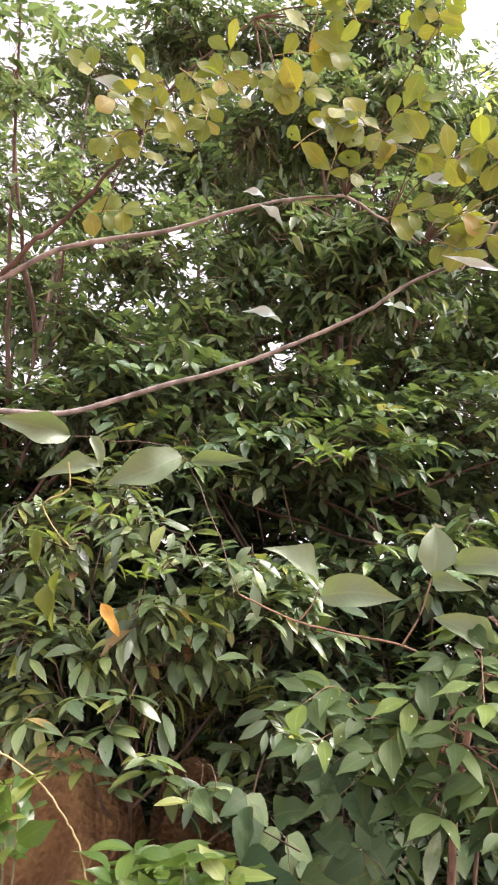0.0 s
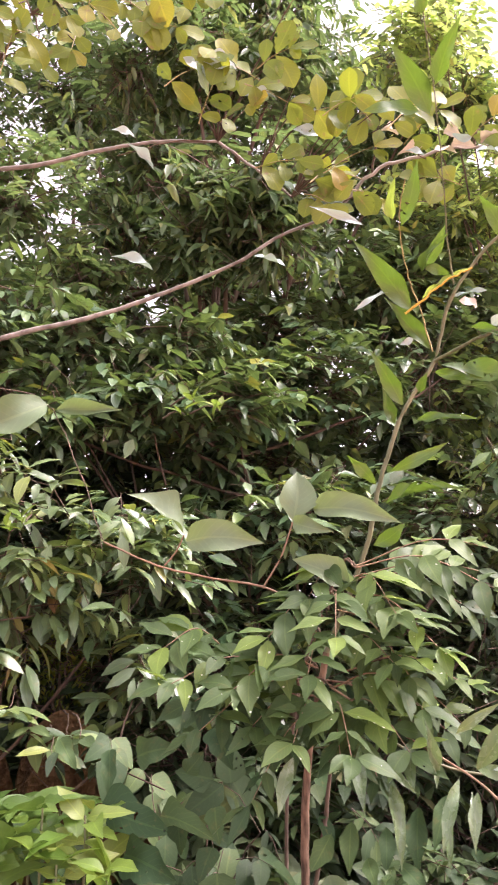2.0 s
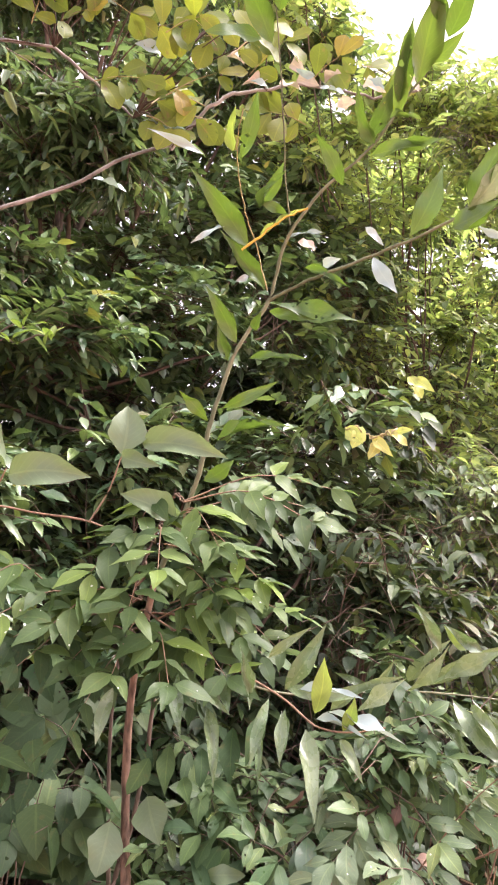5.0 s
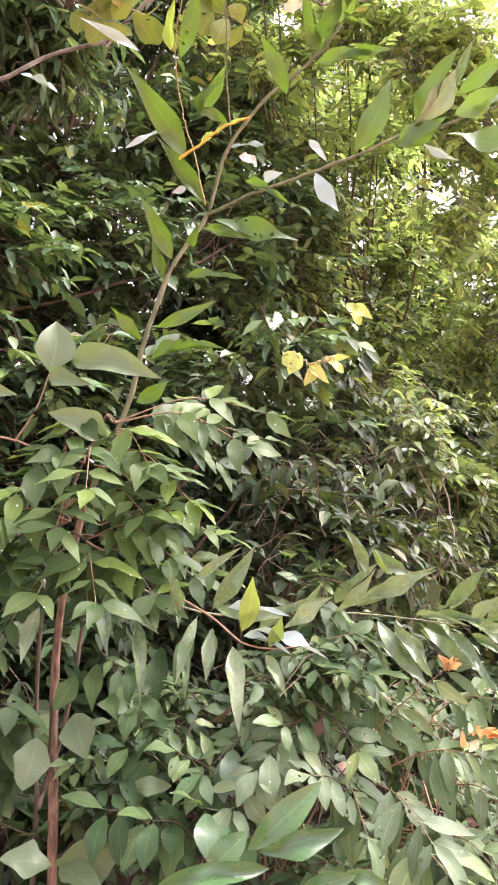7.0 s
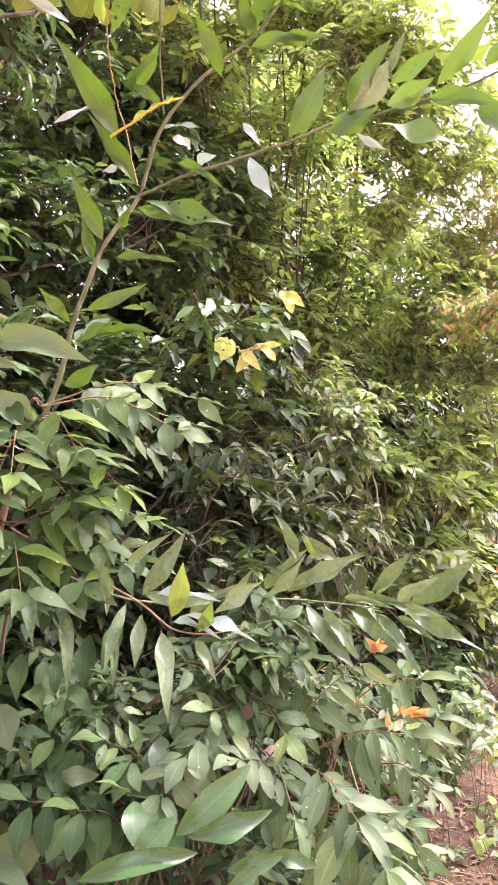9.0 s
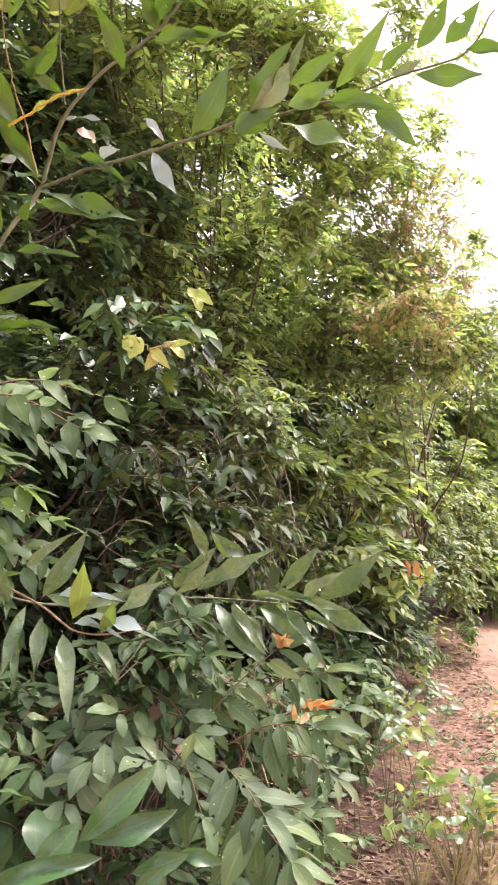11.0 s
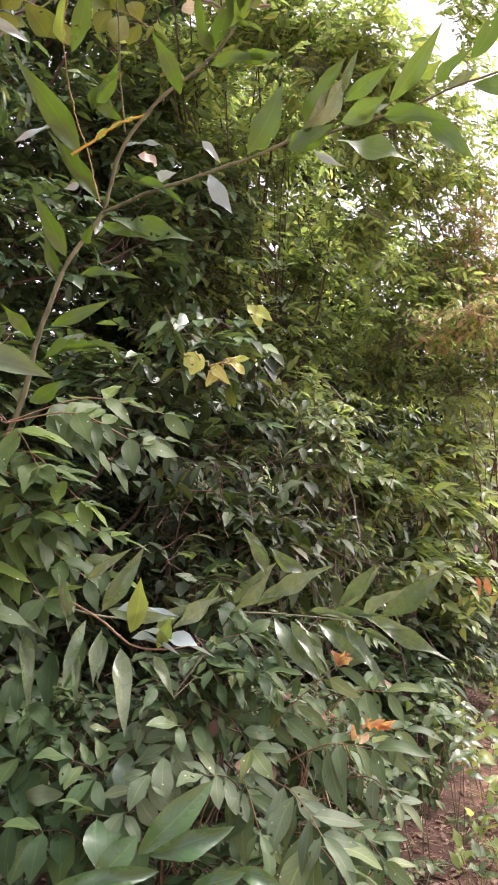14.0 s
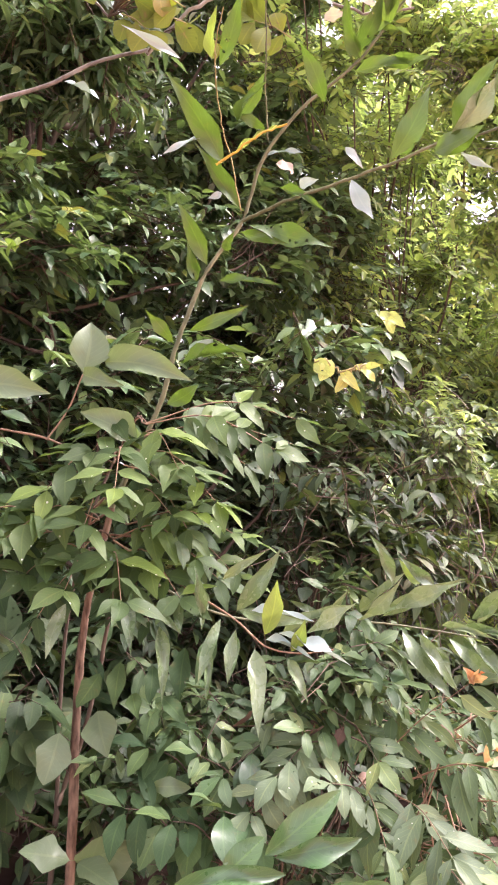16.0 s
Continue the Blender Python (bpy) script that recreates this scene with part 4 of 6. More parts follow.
for k, (x, y, h, r) in enumerate([(9.5, 5.6, 4.0, 1.2), (11.5, 6.6, 5.8, 1.7), (13.5, 6.0, 5.4, 1.7), (16.0, 7.6, 6.0, 2.2), (19.0, 7.5, 5.6, 2.2), (9.0, 5.2, 1.6, 0.9), (24.0, 8.5, 6.5, 3.0)]):
    far.append(bush("far_tree", (x, y, 0), "distant rounded green tree beyond the track", "tree",
         [(x, y, h * 0.75, r, r, h * 0.28), (x - r * 0.6, y - r * 0.3, h * 0.45, r * 0.8, r * 0.8, h * 0.25), (x + r * 0.6, y, h * 0.4, r * 0.9, r * 0.8, h * 0.25), (x, y - r * 0.5, h * 0.2, r, r * 0.8, h * 0.2)],
         HEX_SMALL, LEAF_FAR, BARK_BROWN, 0.17, 48 / r, 11, 0.5, 20 + k, 0.07, 0, group="far trees", second=(LEAF_LIGHT, 0.3)))
for k in range(5):
    a, rr = k * 1.2 + 1.4, 30 + 9 * (k % 3)
    copy_thing(far[(0, 5)[k % 2]], pose(rr * math.sin(a), rr * math.cos(a), -0.05, 0, 0, k * 71))

# ---- plants of the front row ----
# Rough direction to the camera; rosette leaves tilt that way to suit its view
CAMERAWARD = np.array([-0.5, -0.82, 0.25])
CAMERA_SIDE = np.array([-0.1, -0.4, 1.6])  # point by the camera that leaves are turned to, to fit its view
PHYLLODE = [leaf_blade("sickle", 1.0, 12, 0.16, 0.0, 0.22, 0.14, 0.05, arch=0.22, ragged=0.03), leaf_blade("sickle", 0.9, 12, 0.30, 0.0, -0.18, 0.20, 0.05, arch=0.30, ragged=0.04), leaf_blade("lance", 0.95, 12, 0.10, 0.0, 0.30, -0.16, 0.04, arch=0.12, ragged=0.03)]
POINTED = leaf_blade("pointed", 0.42, 10, 0.30, 0.50, 0.05, 0.18, ragged=0.07)
POINTED_B = leaf_blade("pointed", 0.48, 10, 0.20, 0.28, -0.06, 0.22, ragged=0.08)
DRIP_TIPPED = [leaf_blade("acute", 0.46, 9, 0.24, 0.20, 0.05, 0.14, 0.05, ragged=0.06), leaf_blade("acute", 0.40, 9, 0.34, 0.12, -0.08, 0.18, 0.05, ragged=0.07), leaf_blade("acute", 0.50, 9, 0.16, 0.32, 0.08, 0.16, 0.05, ragged=0.07)]
DRIP_TIPPED_WIDE = [leaf_blade("pointed", 1.0, 10, 0.2, 0.15, 0.05, 0.14, 0.05, ragged=0.05), leaf_blade("elliptic", 1.0, 10, 0.15, 0.25, -0.05, 0.18, 0.05, ragged=0.07)]
OVAL = [leaf_blade("elliptic", 0.42, 10, 0.22, 0.22, 0.04, 0.14, 0.08, ragged=0.04), leaf_blade("acute", 0.40, 10, 0.32, 0.32, -0.08, 0.18, 0.08, ragged=0.05), leaf_blade("elliptic", 0.48, 10, 0.14, 0.4, 0.08, 0.2, 0.08, ragged=0.06), leaf_blade("acute", 0.34, 10, 0.4, 0.15, 0.1, 0.12, 0.08, ragged=0.04)]
LANCE = [leaf_blade("acute", 0.36, 10, 0.22, 0.25, 0.06, 0.14, 0.07, ragged=0.04), leaf_blade("elliptic", 0.31, 10, 0.32, 0.38, -0.1, 0.18, 0.07, ragged=0.04), leaf_blade("acute", 0.42, 10, 0.16, 0.45, 0.12, 0.18, 0.07, ragged=0.05)]
SPATULA = [leaf_blade("spatula", 0.62, 8, 0.12, 0.12, 0.03, 0.10, 0.04, ragged=0.03), leaf_blade("spatula", 0.7, 8, 0.22, 0.2, -0.04, 0.16, 0.04, ragged=0.04)]
GULL = [leaf_blade("acute", 1.0, 14, 0.42, 0.10, 0.16, 0.12, 0.04, arch=0.25, ragged=0.07), leaf_blade("pointed", 0.95, 14, 0.35, 0.15, -0.2, 0.14, 0.04, arch=0.3, ragged=0.07), leaf_blade("acute", 1.05, 14, 0.5, 0.05, 0.1, -0.12, 0.04, arch=0.2, ragged=0.06)]
LONG = [leaf_blade("elliptic", 1.0, 14, 0.2, 0.1, 0.08, 0.10, 0.04, arch=0.15, ragged=0.025), leaf_blade("elliptic", 1.0, 14, 0.3, 0.2, -0.08, 0.16, 0.04, arch=0.2, ragged=0.03)]
WIDE = [leaf_blade("ovate", 0.92, 14, 0.30, 0.0, 0.10, 0.18, 0.05, arch=0.24, ragged=0.05), leaf_blade("ovate", 0.85, 14, 0.45, 0.0, -0.12, 0.26, 0.05, arch=0.32, ragged=0.06), leaf_blade("elliptic", 0.95, 14, 0.18, 0.0, 0.08, -0.20, 0.05, arch=0.15, ragged=0.05)]
HEARTS = [leaf_blade("heart", 0.9, 12, 0.2, 0.0, 0.06, 0.18, 0.06, arch=0.2, ragged=0.08), leaf_blade("heart", 0.8, 12, 0.35, 0.0, -0.08, 0.24, 0.06, arch=0.28, ragged=0.10)]


def blades_at(rows, blade, mat, parent, name="leaf", label=""):
    """Single leaves from rows of foot, tip, width to length and how far the face turns from the sky to the camera."""
    meshes = [mesh_of(name, b[0], b[1], mat, b[2]) for b in blade]
    inv = Matrix.Translation(-parent.matrix_basis.translation)
    own = np.random.default_rng(len(rows))
    for k, row in enumerate(rows):
        a, b = np.array(row[:3]), np.array(row[3:6])
        d = b - a
        ln = np.linalg.norm(d)
        t = aimed(d[None], unit(np.array([0, 0, 1.0]) * (1 - row[7]) + unit(CAMERA_SIDE - (a + b) / 2) * row[7] + own.normal(0, 0.22, 3))[None])[0] * [ln * row[6], ln, ln]
        ob = new(name, meshes[k % len(meshes)])
        ob.parent = parent
        ob.matrix_parent_inverse = inv
        ob.matrix_basis = Matrix([[*t[i], a[i]] for i in range(3)] + [[0, 0, 0, 1]])
        tagged(ob, label)


def tuft_at(points, blades, count, size, mat, parent, rng, droop=0.5, spread=1.0, ahead=None, name="leaf", turn_to=0.55, loose=0.25):
    """A rosette of leaves at each point."""
    meshes = [mesh_of(name, b[0], b[1], mat, b[2]) for b in blades]
    for p in points:
        n = int(count * rng.uniform(0.8, 1.25))
        roll = np.arange(n) * 2.4 + rng.random() * 6
        axis = unit(np.array([0.05, -0.35, 0.5]) if ahead is None else np.array(ahead))
        way = unit(np.stack([np.cos(roll), np.sin(roll), 0 * roll], -1) * spread + axis * 0.5 + [0, 0, -droop] + rng.normal(0, 0.2, (n, 3)))
        up = unit(np.array([0, 0, 1.0]) + CAMERAWARD * turn_to + rng.normal(0, loose, (n, 3)))
        at = np.array(p) + rng.normal(0, 0.012, (n, 3))
        turn = aimed(way, up)
        size_n = size * rng.uniform(0.65, 1.2, n)
        for k in range(len(meshes)):
            sel = np.arange(n) % len(meshes) == k
            leaf_objects(name, meshes[k], at[sel], turn[sel], size_n[sel], parent)


def compound_leaf(base, tip, pairs, size, blades, mat, parent, rng, rise=0.03, hang=0.45, turn_to=0.5, stalk=STEM_RED, first=0.3, spread=0.75, name="leaflet"):
    """A leaf of paired leaflets on an arching stalk, with one at its tip."""
    a, b = np.array(base, float), np.array(tip, float)
    line = curve_through([a, (a + b) / 2 + [0, 0, rise], b], 5)
    v, f = tube(line, np.linspace(0.0026, 0.0011, len(line)), 4)
    part_of("leaf_stalk", mesh_of("leaf_stalk", v, f, stalk), parent)
    d = unit(b - a)
    plane = unit(np.array([0, 0, 1.0]) + unit(CAMERA_SIDE - b) * turn_to + rng.normal(0, 0.15, 3))
    side = unit(np.cross(d, plane))
    at, way, big = [], [], []
    for k in range(pairs):
        u = first + (0.97 - first) * k / max(pairs - 1, 1)
        q = line[min(int(round(u * (len(line) - 1))), len(line) - 1)]
        for sign in (-1, 1):
            at.append(q + rng.normal(0, 0.004, 3))
            way.append(d * rng.uniform(0.3, 0.7) + side * sign * spread + rng.normal(0, 0.14, 3) - [0, 0, hang * rng.uniform(0.6, 1.3)])
            big.append(size * rng.uniform(0.6, 1.15) * (0.8 + 0.4 * math.sin(math.pi * min(u, 0.9))))
    at.append(b), way.append(d + rng.normal(0, 0.12, 3) - [0, 0, hang * 0.6]), big.append(size)
    at, way, big = np.array(at), unit(np.array(way)), np.array(big)
    turn = aimed(way, unit(plane + rng.normal(0, 0.22, way.shape)))
    for k, mesh in enumerate(meshes_for(blades, mat)):
        sel = np.arange(len(at)) % len(blades) == k
        leaf_objects(name, mesh, at[sel], turn[sel], big[sel], parent)


BLADE_MESHES = {}


def meshes_for(blades, mat):
    """The shared meshes of a set of blades in one material."""
    key = (id(blades), mat.name)
    if key not in BLADE_MESHES:
        BLADE_MESHES[key] = [mesh_of("leaflet", b[0], b[1], mat, b[2]) for b in blades]
    return BLADE_MESHES[key]


STEM_MAIN = [
    (0.66, 2.08, 0.62),
    (0.67, 2.14, 0.92),
    (0.68, 2.14, 1.25),
    (0.73, 2.09, 1.59),
    (0.83, 1.99, 1.9),
    (0.86, 1.93, 2.1),
    (0.92, 1.86, 2.32),
    (1, 1.8, 2.47),
    (1.02, 1.71, 2.64),
    (1.09, 1.61, 2.77),
    (1.18, 1.48, 2.86),
    (1.23, 1.34, 2.97),
    (1.25, 1.22, 3.03),
]
STEM_SECOND = [
    (0.63, 2.17, 0.6),
    (0.66, 2.2, 0.74),
    (0.71, 2.19, 0.9),
    (0.76, 2.19, 1.15),
    (0.77, 2.17, 1.33),
]
STEM_THIN = [
    (1, 1.65, 2.66),
    (0.96, 1.6, 2.76),
    (0.9, 1.5, 2.91),
    (0.82, 1.38, 3.09),
    (0.73, 1.26, 3.23),
    (0.68, 1.18, 3.3),
]
STEM_SIDE = [
    (1, 1.8, 2.47),
    (1.06, 1.65, 2.49),
    (1.14, 1.48, 2.5),
    (1.21, 1.37, 2.52),
    (1.28, 1.23, 2.54),
    (1.27, 1.24, 2.52),
    (1.33, 1.11, 2.53),
    (1.39, 0.97, 2.53),
    (1.43, 0.84, 2.54),
    (1.48, 0.71, 2.55),
    (1.48, 0.63, 2.61),
]
STEM_LOW1 = [
    (0.74, 2.09, 1.49),
    (0.82, 1.72, 1.38),
    (0.84, 1.47, 1.33),
    (0.87, 1.37, 1.28),
    (0.92, 1.31, 1.27),
    (0.99, 1.27, 1.28),
]
STEM_LOW2 = [
    (0.77, 2.11, 1.42),
    (1.03, 1.99, 1.28),
    (1.27, 1.97, 1.24),
    (1.5, 1.94, 1.24),
    (1.66, 1.87, 1.23),
    (1.81, 1.81, 1.21),
    (1.93, 1.75, 1.19),
]
BLADES_UPRIGHT = [
    (0.92, 1.86, 2.33, 0.78, 1.79, 2.48, 0.26, 0.9),
    (0.9, 1.89, 2.28, 0.83, 1.82, 2.38, 0.33, 0.9),
    (1.01, 1.79, 2.46, 1.21, 1.61, 2.37, 0.23, 0.78),
    (1, 1.81, 2.44, 1.1, 1.68, 2.38, 0.22, 0.78),
    (0.97, 1.84, 2.38, 0.96, 1.77, 2.42, 0.48, 0.8),
    (0.85, 1.93, 2.09, 0.73, 1.88, 2.17, 0.26, 0.78),
    (0.88, 1.91, 2.13, 1.03, 1.79, 2.21, 0.21, 0.78),
    (0.87, 1.94, 2.03, 1.05, 1.77, 2.06, 0.16, 0.4),
    (0.85, 1.98, 1.91, 0.92, 1.89, 1.97, 0.4, 0.8),
    (0.95, 1.86, 2.29, 1.1, 1.73, 2.27, 0.18, 0.78),
]
BLADES_CROWN = [
    (0.93, 1.78, 2.62, 0.68, 1.66, 2.77, 0.24, 0.9),
    (0.99, 1.79, 2.5, 0.79, 1.71, 2.63, 0.23, 0.9),
    (0.93, 1.71, 2.73, 0.94, 1.57, 2.81, 0.26, 0.8),
    (1.2, 1.47, 2.85, 1.3, 1.31, 2.82, 0.16, 0.4),
    (1.18, 1.48, 2.87, 1.16, 1.37, 2.96, 0.28, 0.9),
    (1.01, 1.68, 2.71, 0.89, 1.66, 2.72, 0.26, 0.8),
    (1.21, 1.36, 2.52, 1.27, 1.27, 2.71, 0.32, 0.9),
    (1.3, 1.22, 2.54, 1.34, 1.1, 2.72, 0.32, 0.8),
    (1.27, 1.26, 2.52, 1.31, 1.12, 2.54, 0.37, 0.8),
    (0.87, 1.78, 2.66, 0.95, 1.81, 2.54, 0.26, 0.8),
]
BLADES_TOP = [
    (0.83, 1.42, 3.04, 0.65, 1.3, 3.14, 0.29, 0.9),
    (0.82, 1.37, 3.1, 0.8, 1.19, 3.16, 0.31, 0.9),
    (0.74, 1.28, 3.22, 0.65, 1.19, 3.24, 0.35, 0.9),
    (1.2, 1.36, 2.89, 1.12, 1.18, 3.05, 0.26, 0.85),
    (1.21, 1.29, 2.95, 1.12, 1.05, 3.09, 0.32, 0.9),
    (1.2, 1.4, 2.83, 1.25, 1.24, 2.77, 0.22, 0.78),
    (1.22, 1.24, 2.99, 1.23, 1.11, 3, 0.35, 0.8),
    (1.16, 1.42, 2.83, 1.03, 1.32, 2.92, 0.26, 0.8),
    (1.11, 1.52, 2.74, 0.97, 1.44, 2.83, 0.26, 0.9),
    (1.23, 1.18, 3.02, 1.17, 0.98, 3.08, 0.3, 0.9),
    (1.04, 1.65, 2.53, 1.14, 1.55, 2.44, 0.21, 0.78),
]
BLADES_HIGH = [
    (1.18, 1.34, 2.91, 1.11, 1.17, 3.04, 0.24, 0.88),
    (1.19, 1.14, 3.02, 1.08, 1.05, 3.09, 0.34, 0.88),
    (1.14, 1.42, 2.85, 1.12, 1.28, 2.92, 0.3, 0.88),
    (1.15, 1.45, 2.81, 1.27, 1.27, 2.79, 0.22, 0.88),
    (0.91, 1.68, 2.7, 0.93, 1.54, 2.76, 0.26, 0.88),
    (0.81, 1.44, 3.07, 0.64, 1.46, 3.05, 0.3, 0.88),
    (1.31, 1.46, 2.62, 1.32, 1.33, 2.65, 0.4, 0.88),
    (1.17, 1.39, 2.9, 1.23, 1.29, 2.85, 0.22, 0.88),
    (0.83, 1.64, 2.82, 0.81, 1.48, 2.94, 0.24, 0.88),
]
BLADES_SPRAY = [
    (1.26, 1.25, 2.51, 1.3, 1.12, 2.53, 0.49, 0.8),
    (1.31, 1.09, 2.58, 1.34, 0.94, 2.62, 0.31, 0.8),
    (1.32, 1.11, 2.54, 1.35, 0.98, 2.56, 0.43, 0.8),
    (1.36, 0.99, 2.54, 1.35, 0.81, 2.65, 0.23, 0.9),
    (1.37, 1.02, 2.53, 1.44, 0.86, 2.47, 0.31, 0.78),
    (1.32, 1.14, 2.51, 1.43, 0.97, 2.41, 0.33, 0.78),
    (1.43, 0.93, 2.51, 1.5, 0.85, 2.39, 0.37, 0.78),
    (1.4, 0.88, 2.55, 1.41, 0.78, 2.59, 0.37, 0.8),
    (1.43, 0.8, 2.58, 1.41, 0.7, 2.65, 0.37, 0.9),
    (1.45, 0.74, 2.57, 1.44, 0.64, 2.62, 0.41, 0.8),
    (1.48, 0.71, 2.56, 1.54, 0.57, 2.48, 0.22, 0.78),
    (1.45, 0.82, 2.54, 1.5, 0.67, 2.49, 0.29, 0.78),
]
BLADES_GREY = [
    (1.26, 1.19, 2.53, 1.33, 1.09, 2.67, 0.35, 0.9),
    (1.31, 1.09, 2.6, 1.3, 1.02, 2.68, 0.28, 0.9),
    (1.44, 0.88, 2.56, 1.47, 0.81, 2.58, 0.35, 0.78),
]
BLADES_SILVER = [
    (1.35, 1.08, 2.54, 1.37, 0.99, 2.55, 0.32, 0.8),
    (1.3, 1.2, 2.51, 1.37, 1.14, 2.45, 0.21, 0.78),
    (1.15, 1.45, 2.5, 1.2, 1.41, 2.38, 0.35, 0.8),
    (1.12, 1.44, 2.58, 1.17, 1.42, 2.52, 0.35, 0.8),
    (1.06, 1.57, 2.5, 1.08, 1.5, 2.5, 0.53, 0.9),
    (0.89, 1.36, 1.31, 0.98, 1.19, 1.26, 0.15, 0.5),
    (0.86, 1.43, 1.35, 0.95, 1.29, 1.34, 0.17, 0.5),
    (0.88, 1.39, 1.29, 0.94, 1.27, 1.26, 0.15, 0.5),
    (0.89, 1.73, 2.69, 0.72, 1.76, 2.59, 0.14, 0.6),
    (0.76, 1.74, 2.88, 0.57, 1.73, 2.91, 0.14, 0.5),
    (0.9, 1.73, 2.51, 0.86, 1.75, 2.49, 0.53, 0.78),
    (1.12, 1.65, 2.66, 1.02, 1.71, 2.65, 0.16, 0.5),
]
BLADES_BRIGHT = [
    (1.38, 0.93, 2.59, 1.41, 0.86, 2.61, 0.48, 0.9),
    (0.82, 1.67, 2.86, 0.78, 1.56, 2.94, 0.29, 0.9),
    (0.87, 1.37, 1.3, 0.87, 1.32, 1.43, 0.33, 0.95),
    (0.91, 1.32, 1.27, 0.92, 1.28, 1.35, 0.37, 0.95),
    (1.75, 1.81, 1.37, 1.66, 1.84, 1.45, 0.44, 0.9),
    (0.94, 1.75, 2.65, 1.03, 1.61, 2.7, 0.09, 0.6),
]
BLADES_LOW = [
    (0.84, 1.46, 1.34, 0.91, 1.37, 1.5, 0.24, 0.85),
    (0.84, 1.54, 1.41, 0.92, 1.45, 1.49, 0.2, 0.78),
    (0.94, 1.31, 1.31, 1, 1.2, 1.39, 0.26, 0.78),
    (0.85, 1.38, 1.28, 0.81, 1.28, 1.11, 0.24, 0.95),
    (0.9, 1.32, 1.26, 0.9, 1.23, 1.18, 0.26, 0.9),
    (0.82, 1.49, 1.33, 0.74, 1.44, 1.19, 0.18, 0.9),
    (0.84, 1.45, 1.31, 0.8, 1.41, 1.19, 0.22, 0.9),
    (0.82, 1.59, 1.3, 0.78, 1.57, 1.45, 0.21, 0.8),
]
BLADES_FAN = [
    (1.54, 1.91, 1.26, 1.62, 1.76, 1.41, 0.24, 0.78),
    (1.62, 1.89, 1.25, 1.78, 1.65, 1.4, 0.18, 0.78),
    (1.65, 1.84, 1.39, 1.55, 1.86, 1.53, 0.21, 0.8),
    (1.93, 1.76, 1.23, 1.99, 1.64, 1.39, 0.19, 0.8),
    (1.67, 1.86, 1.21, 1.71, 1.64, 1.03, 0.16, 0.78),
    (1.75, 1.83, 1.21, 1.76, 1.67, 1.05, 0.19, 0.78),
    (1.61, 1.88, 1.19, 1.64, 1.72, 1.05, 0.16, 0.78),
    (1.84, 1.8, 1.19, 1.86, 1.57, 1.07, 0.14, 0.6),
    (1.45, 1.94, 1.23, 1.3, 1.96, 1.31, 0.18, 0.78),
    (2.06, 1.72, 1.19, 2.15, 1.48, 1.38, 0.27, 0.8),
    (1.86, 1.78, 1.22, 1.96, 1.53, 1.2, 0.16, 0.78),
    (1.99, 1.74, 1.2, 2.05, 1.39, 1.08, 0.14, 0.4),
]
BLADES_MORE = [
    (1.52, 1.69, 1.37, 1.42, 1.68, 1.52, 0.2, 0.85),
    (1.61, 1.61, 1.38, 1.48, 1.63, 1.47, 0.3, 0.85),
    (1.45, 1.68, 1.29, 1.59, 1.46, 1.41, 0.17, 0.85),
    (1.42, 1.76, 1.26, 1.49, 1.62, 1.41, 0.2, 0.85),
    (1.17, 1.8, 1.22, 1.32, 1.62, 1.33, 0.2, 0.85),
    (1.49, 1.63, 1.26, 1.53, 1.45, 1.08, 0.2, 0.85),
    (1.53, 1.6, 1.25, 1.54, 1.45, 1.11, 0.2, 0.85),
    (1.47, 1.71, 1.23, 1.49, 1.55, 1.08, 0.2, 0.85),
    (1.59, 1.54, 1.24, 1.63, 1.36, 1.13, 0.18, 0.85),
    (1.61, 1.45, 1.24, 1.61, 1.28, 1.08, 0.18, 0.85),
    (1.54, 1.52, 1.28, 1.59, 1.35, 1.26, 0.16, 0.85),
    (1.64, 1.5, 1.29, 1.67, 1.36, 1.42, 0.22, 0.85),
    (1.65, 1.41, 1.27, 1.68, 1.27, 1.35, 0.3, 0.85),
    (1.65, 1.41, 1.23, 1.66, 1.26, 1.17, 0.2, 0.85),
    (0.97, 1.7, 1.32, 1.09, 1.53, 1.3, 0.2, 0.85),
    (1.63, 1.36, 1.27, 1.64, 1.22, 1.25, 0.2, 0.85),
    (1.34, 1.81, 1.24, 1.36, 1.71, 1.37, 0.2, 0.85),
    (1.58, 1.61, 1.22, 1.57, 1.5, 1.17, 0.2, 0.85),
]
GOLD_TWIG = [
    (0.86, 1.7, 2.57),
    (0.92, 1.64, 2.62),
    (0.96, 1.6, 2.65),
    (1.01, 1.56, 2.67),
]
STRAND = [
    (0.96, 1.73, 2.47),
    (0.9, 1.68, 2.58),
    (0.83, 1.61, 2.64),
    (0.77, 1.53, 2.71),
    (0.73, 1.45, 2.74),
    (0.71, 1.37, 2.78),
]
VINE_STEM = [
    (0.04, 2.22, 1.92),
    (0.2, 2.11, 1.84),
    (0.36, 2.04, 1.8),
    (0.5, 1.96, 1.77),
    (0.66, 1.92, 1.69),
]
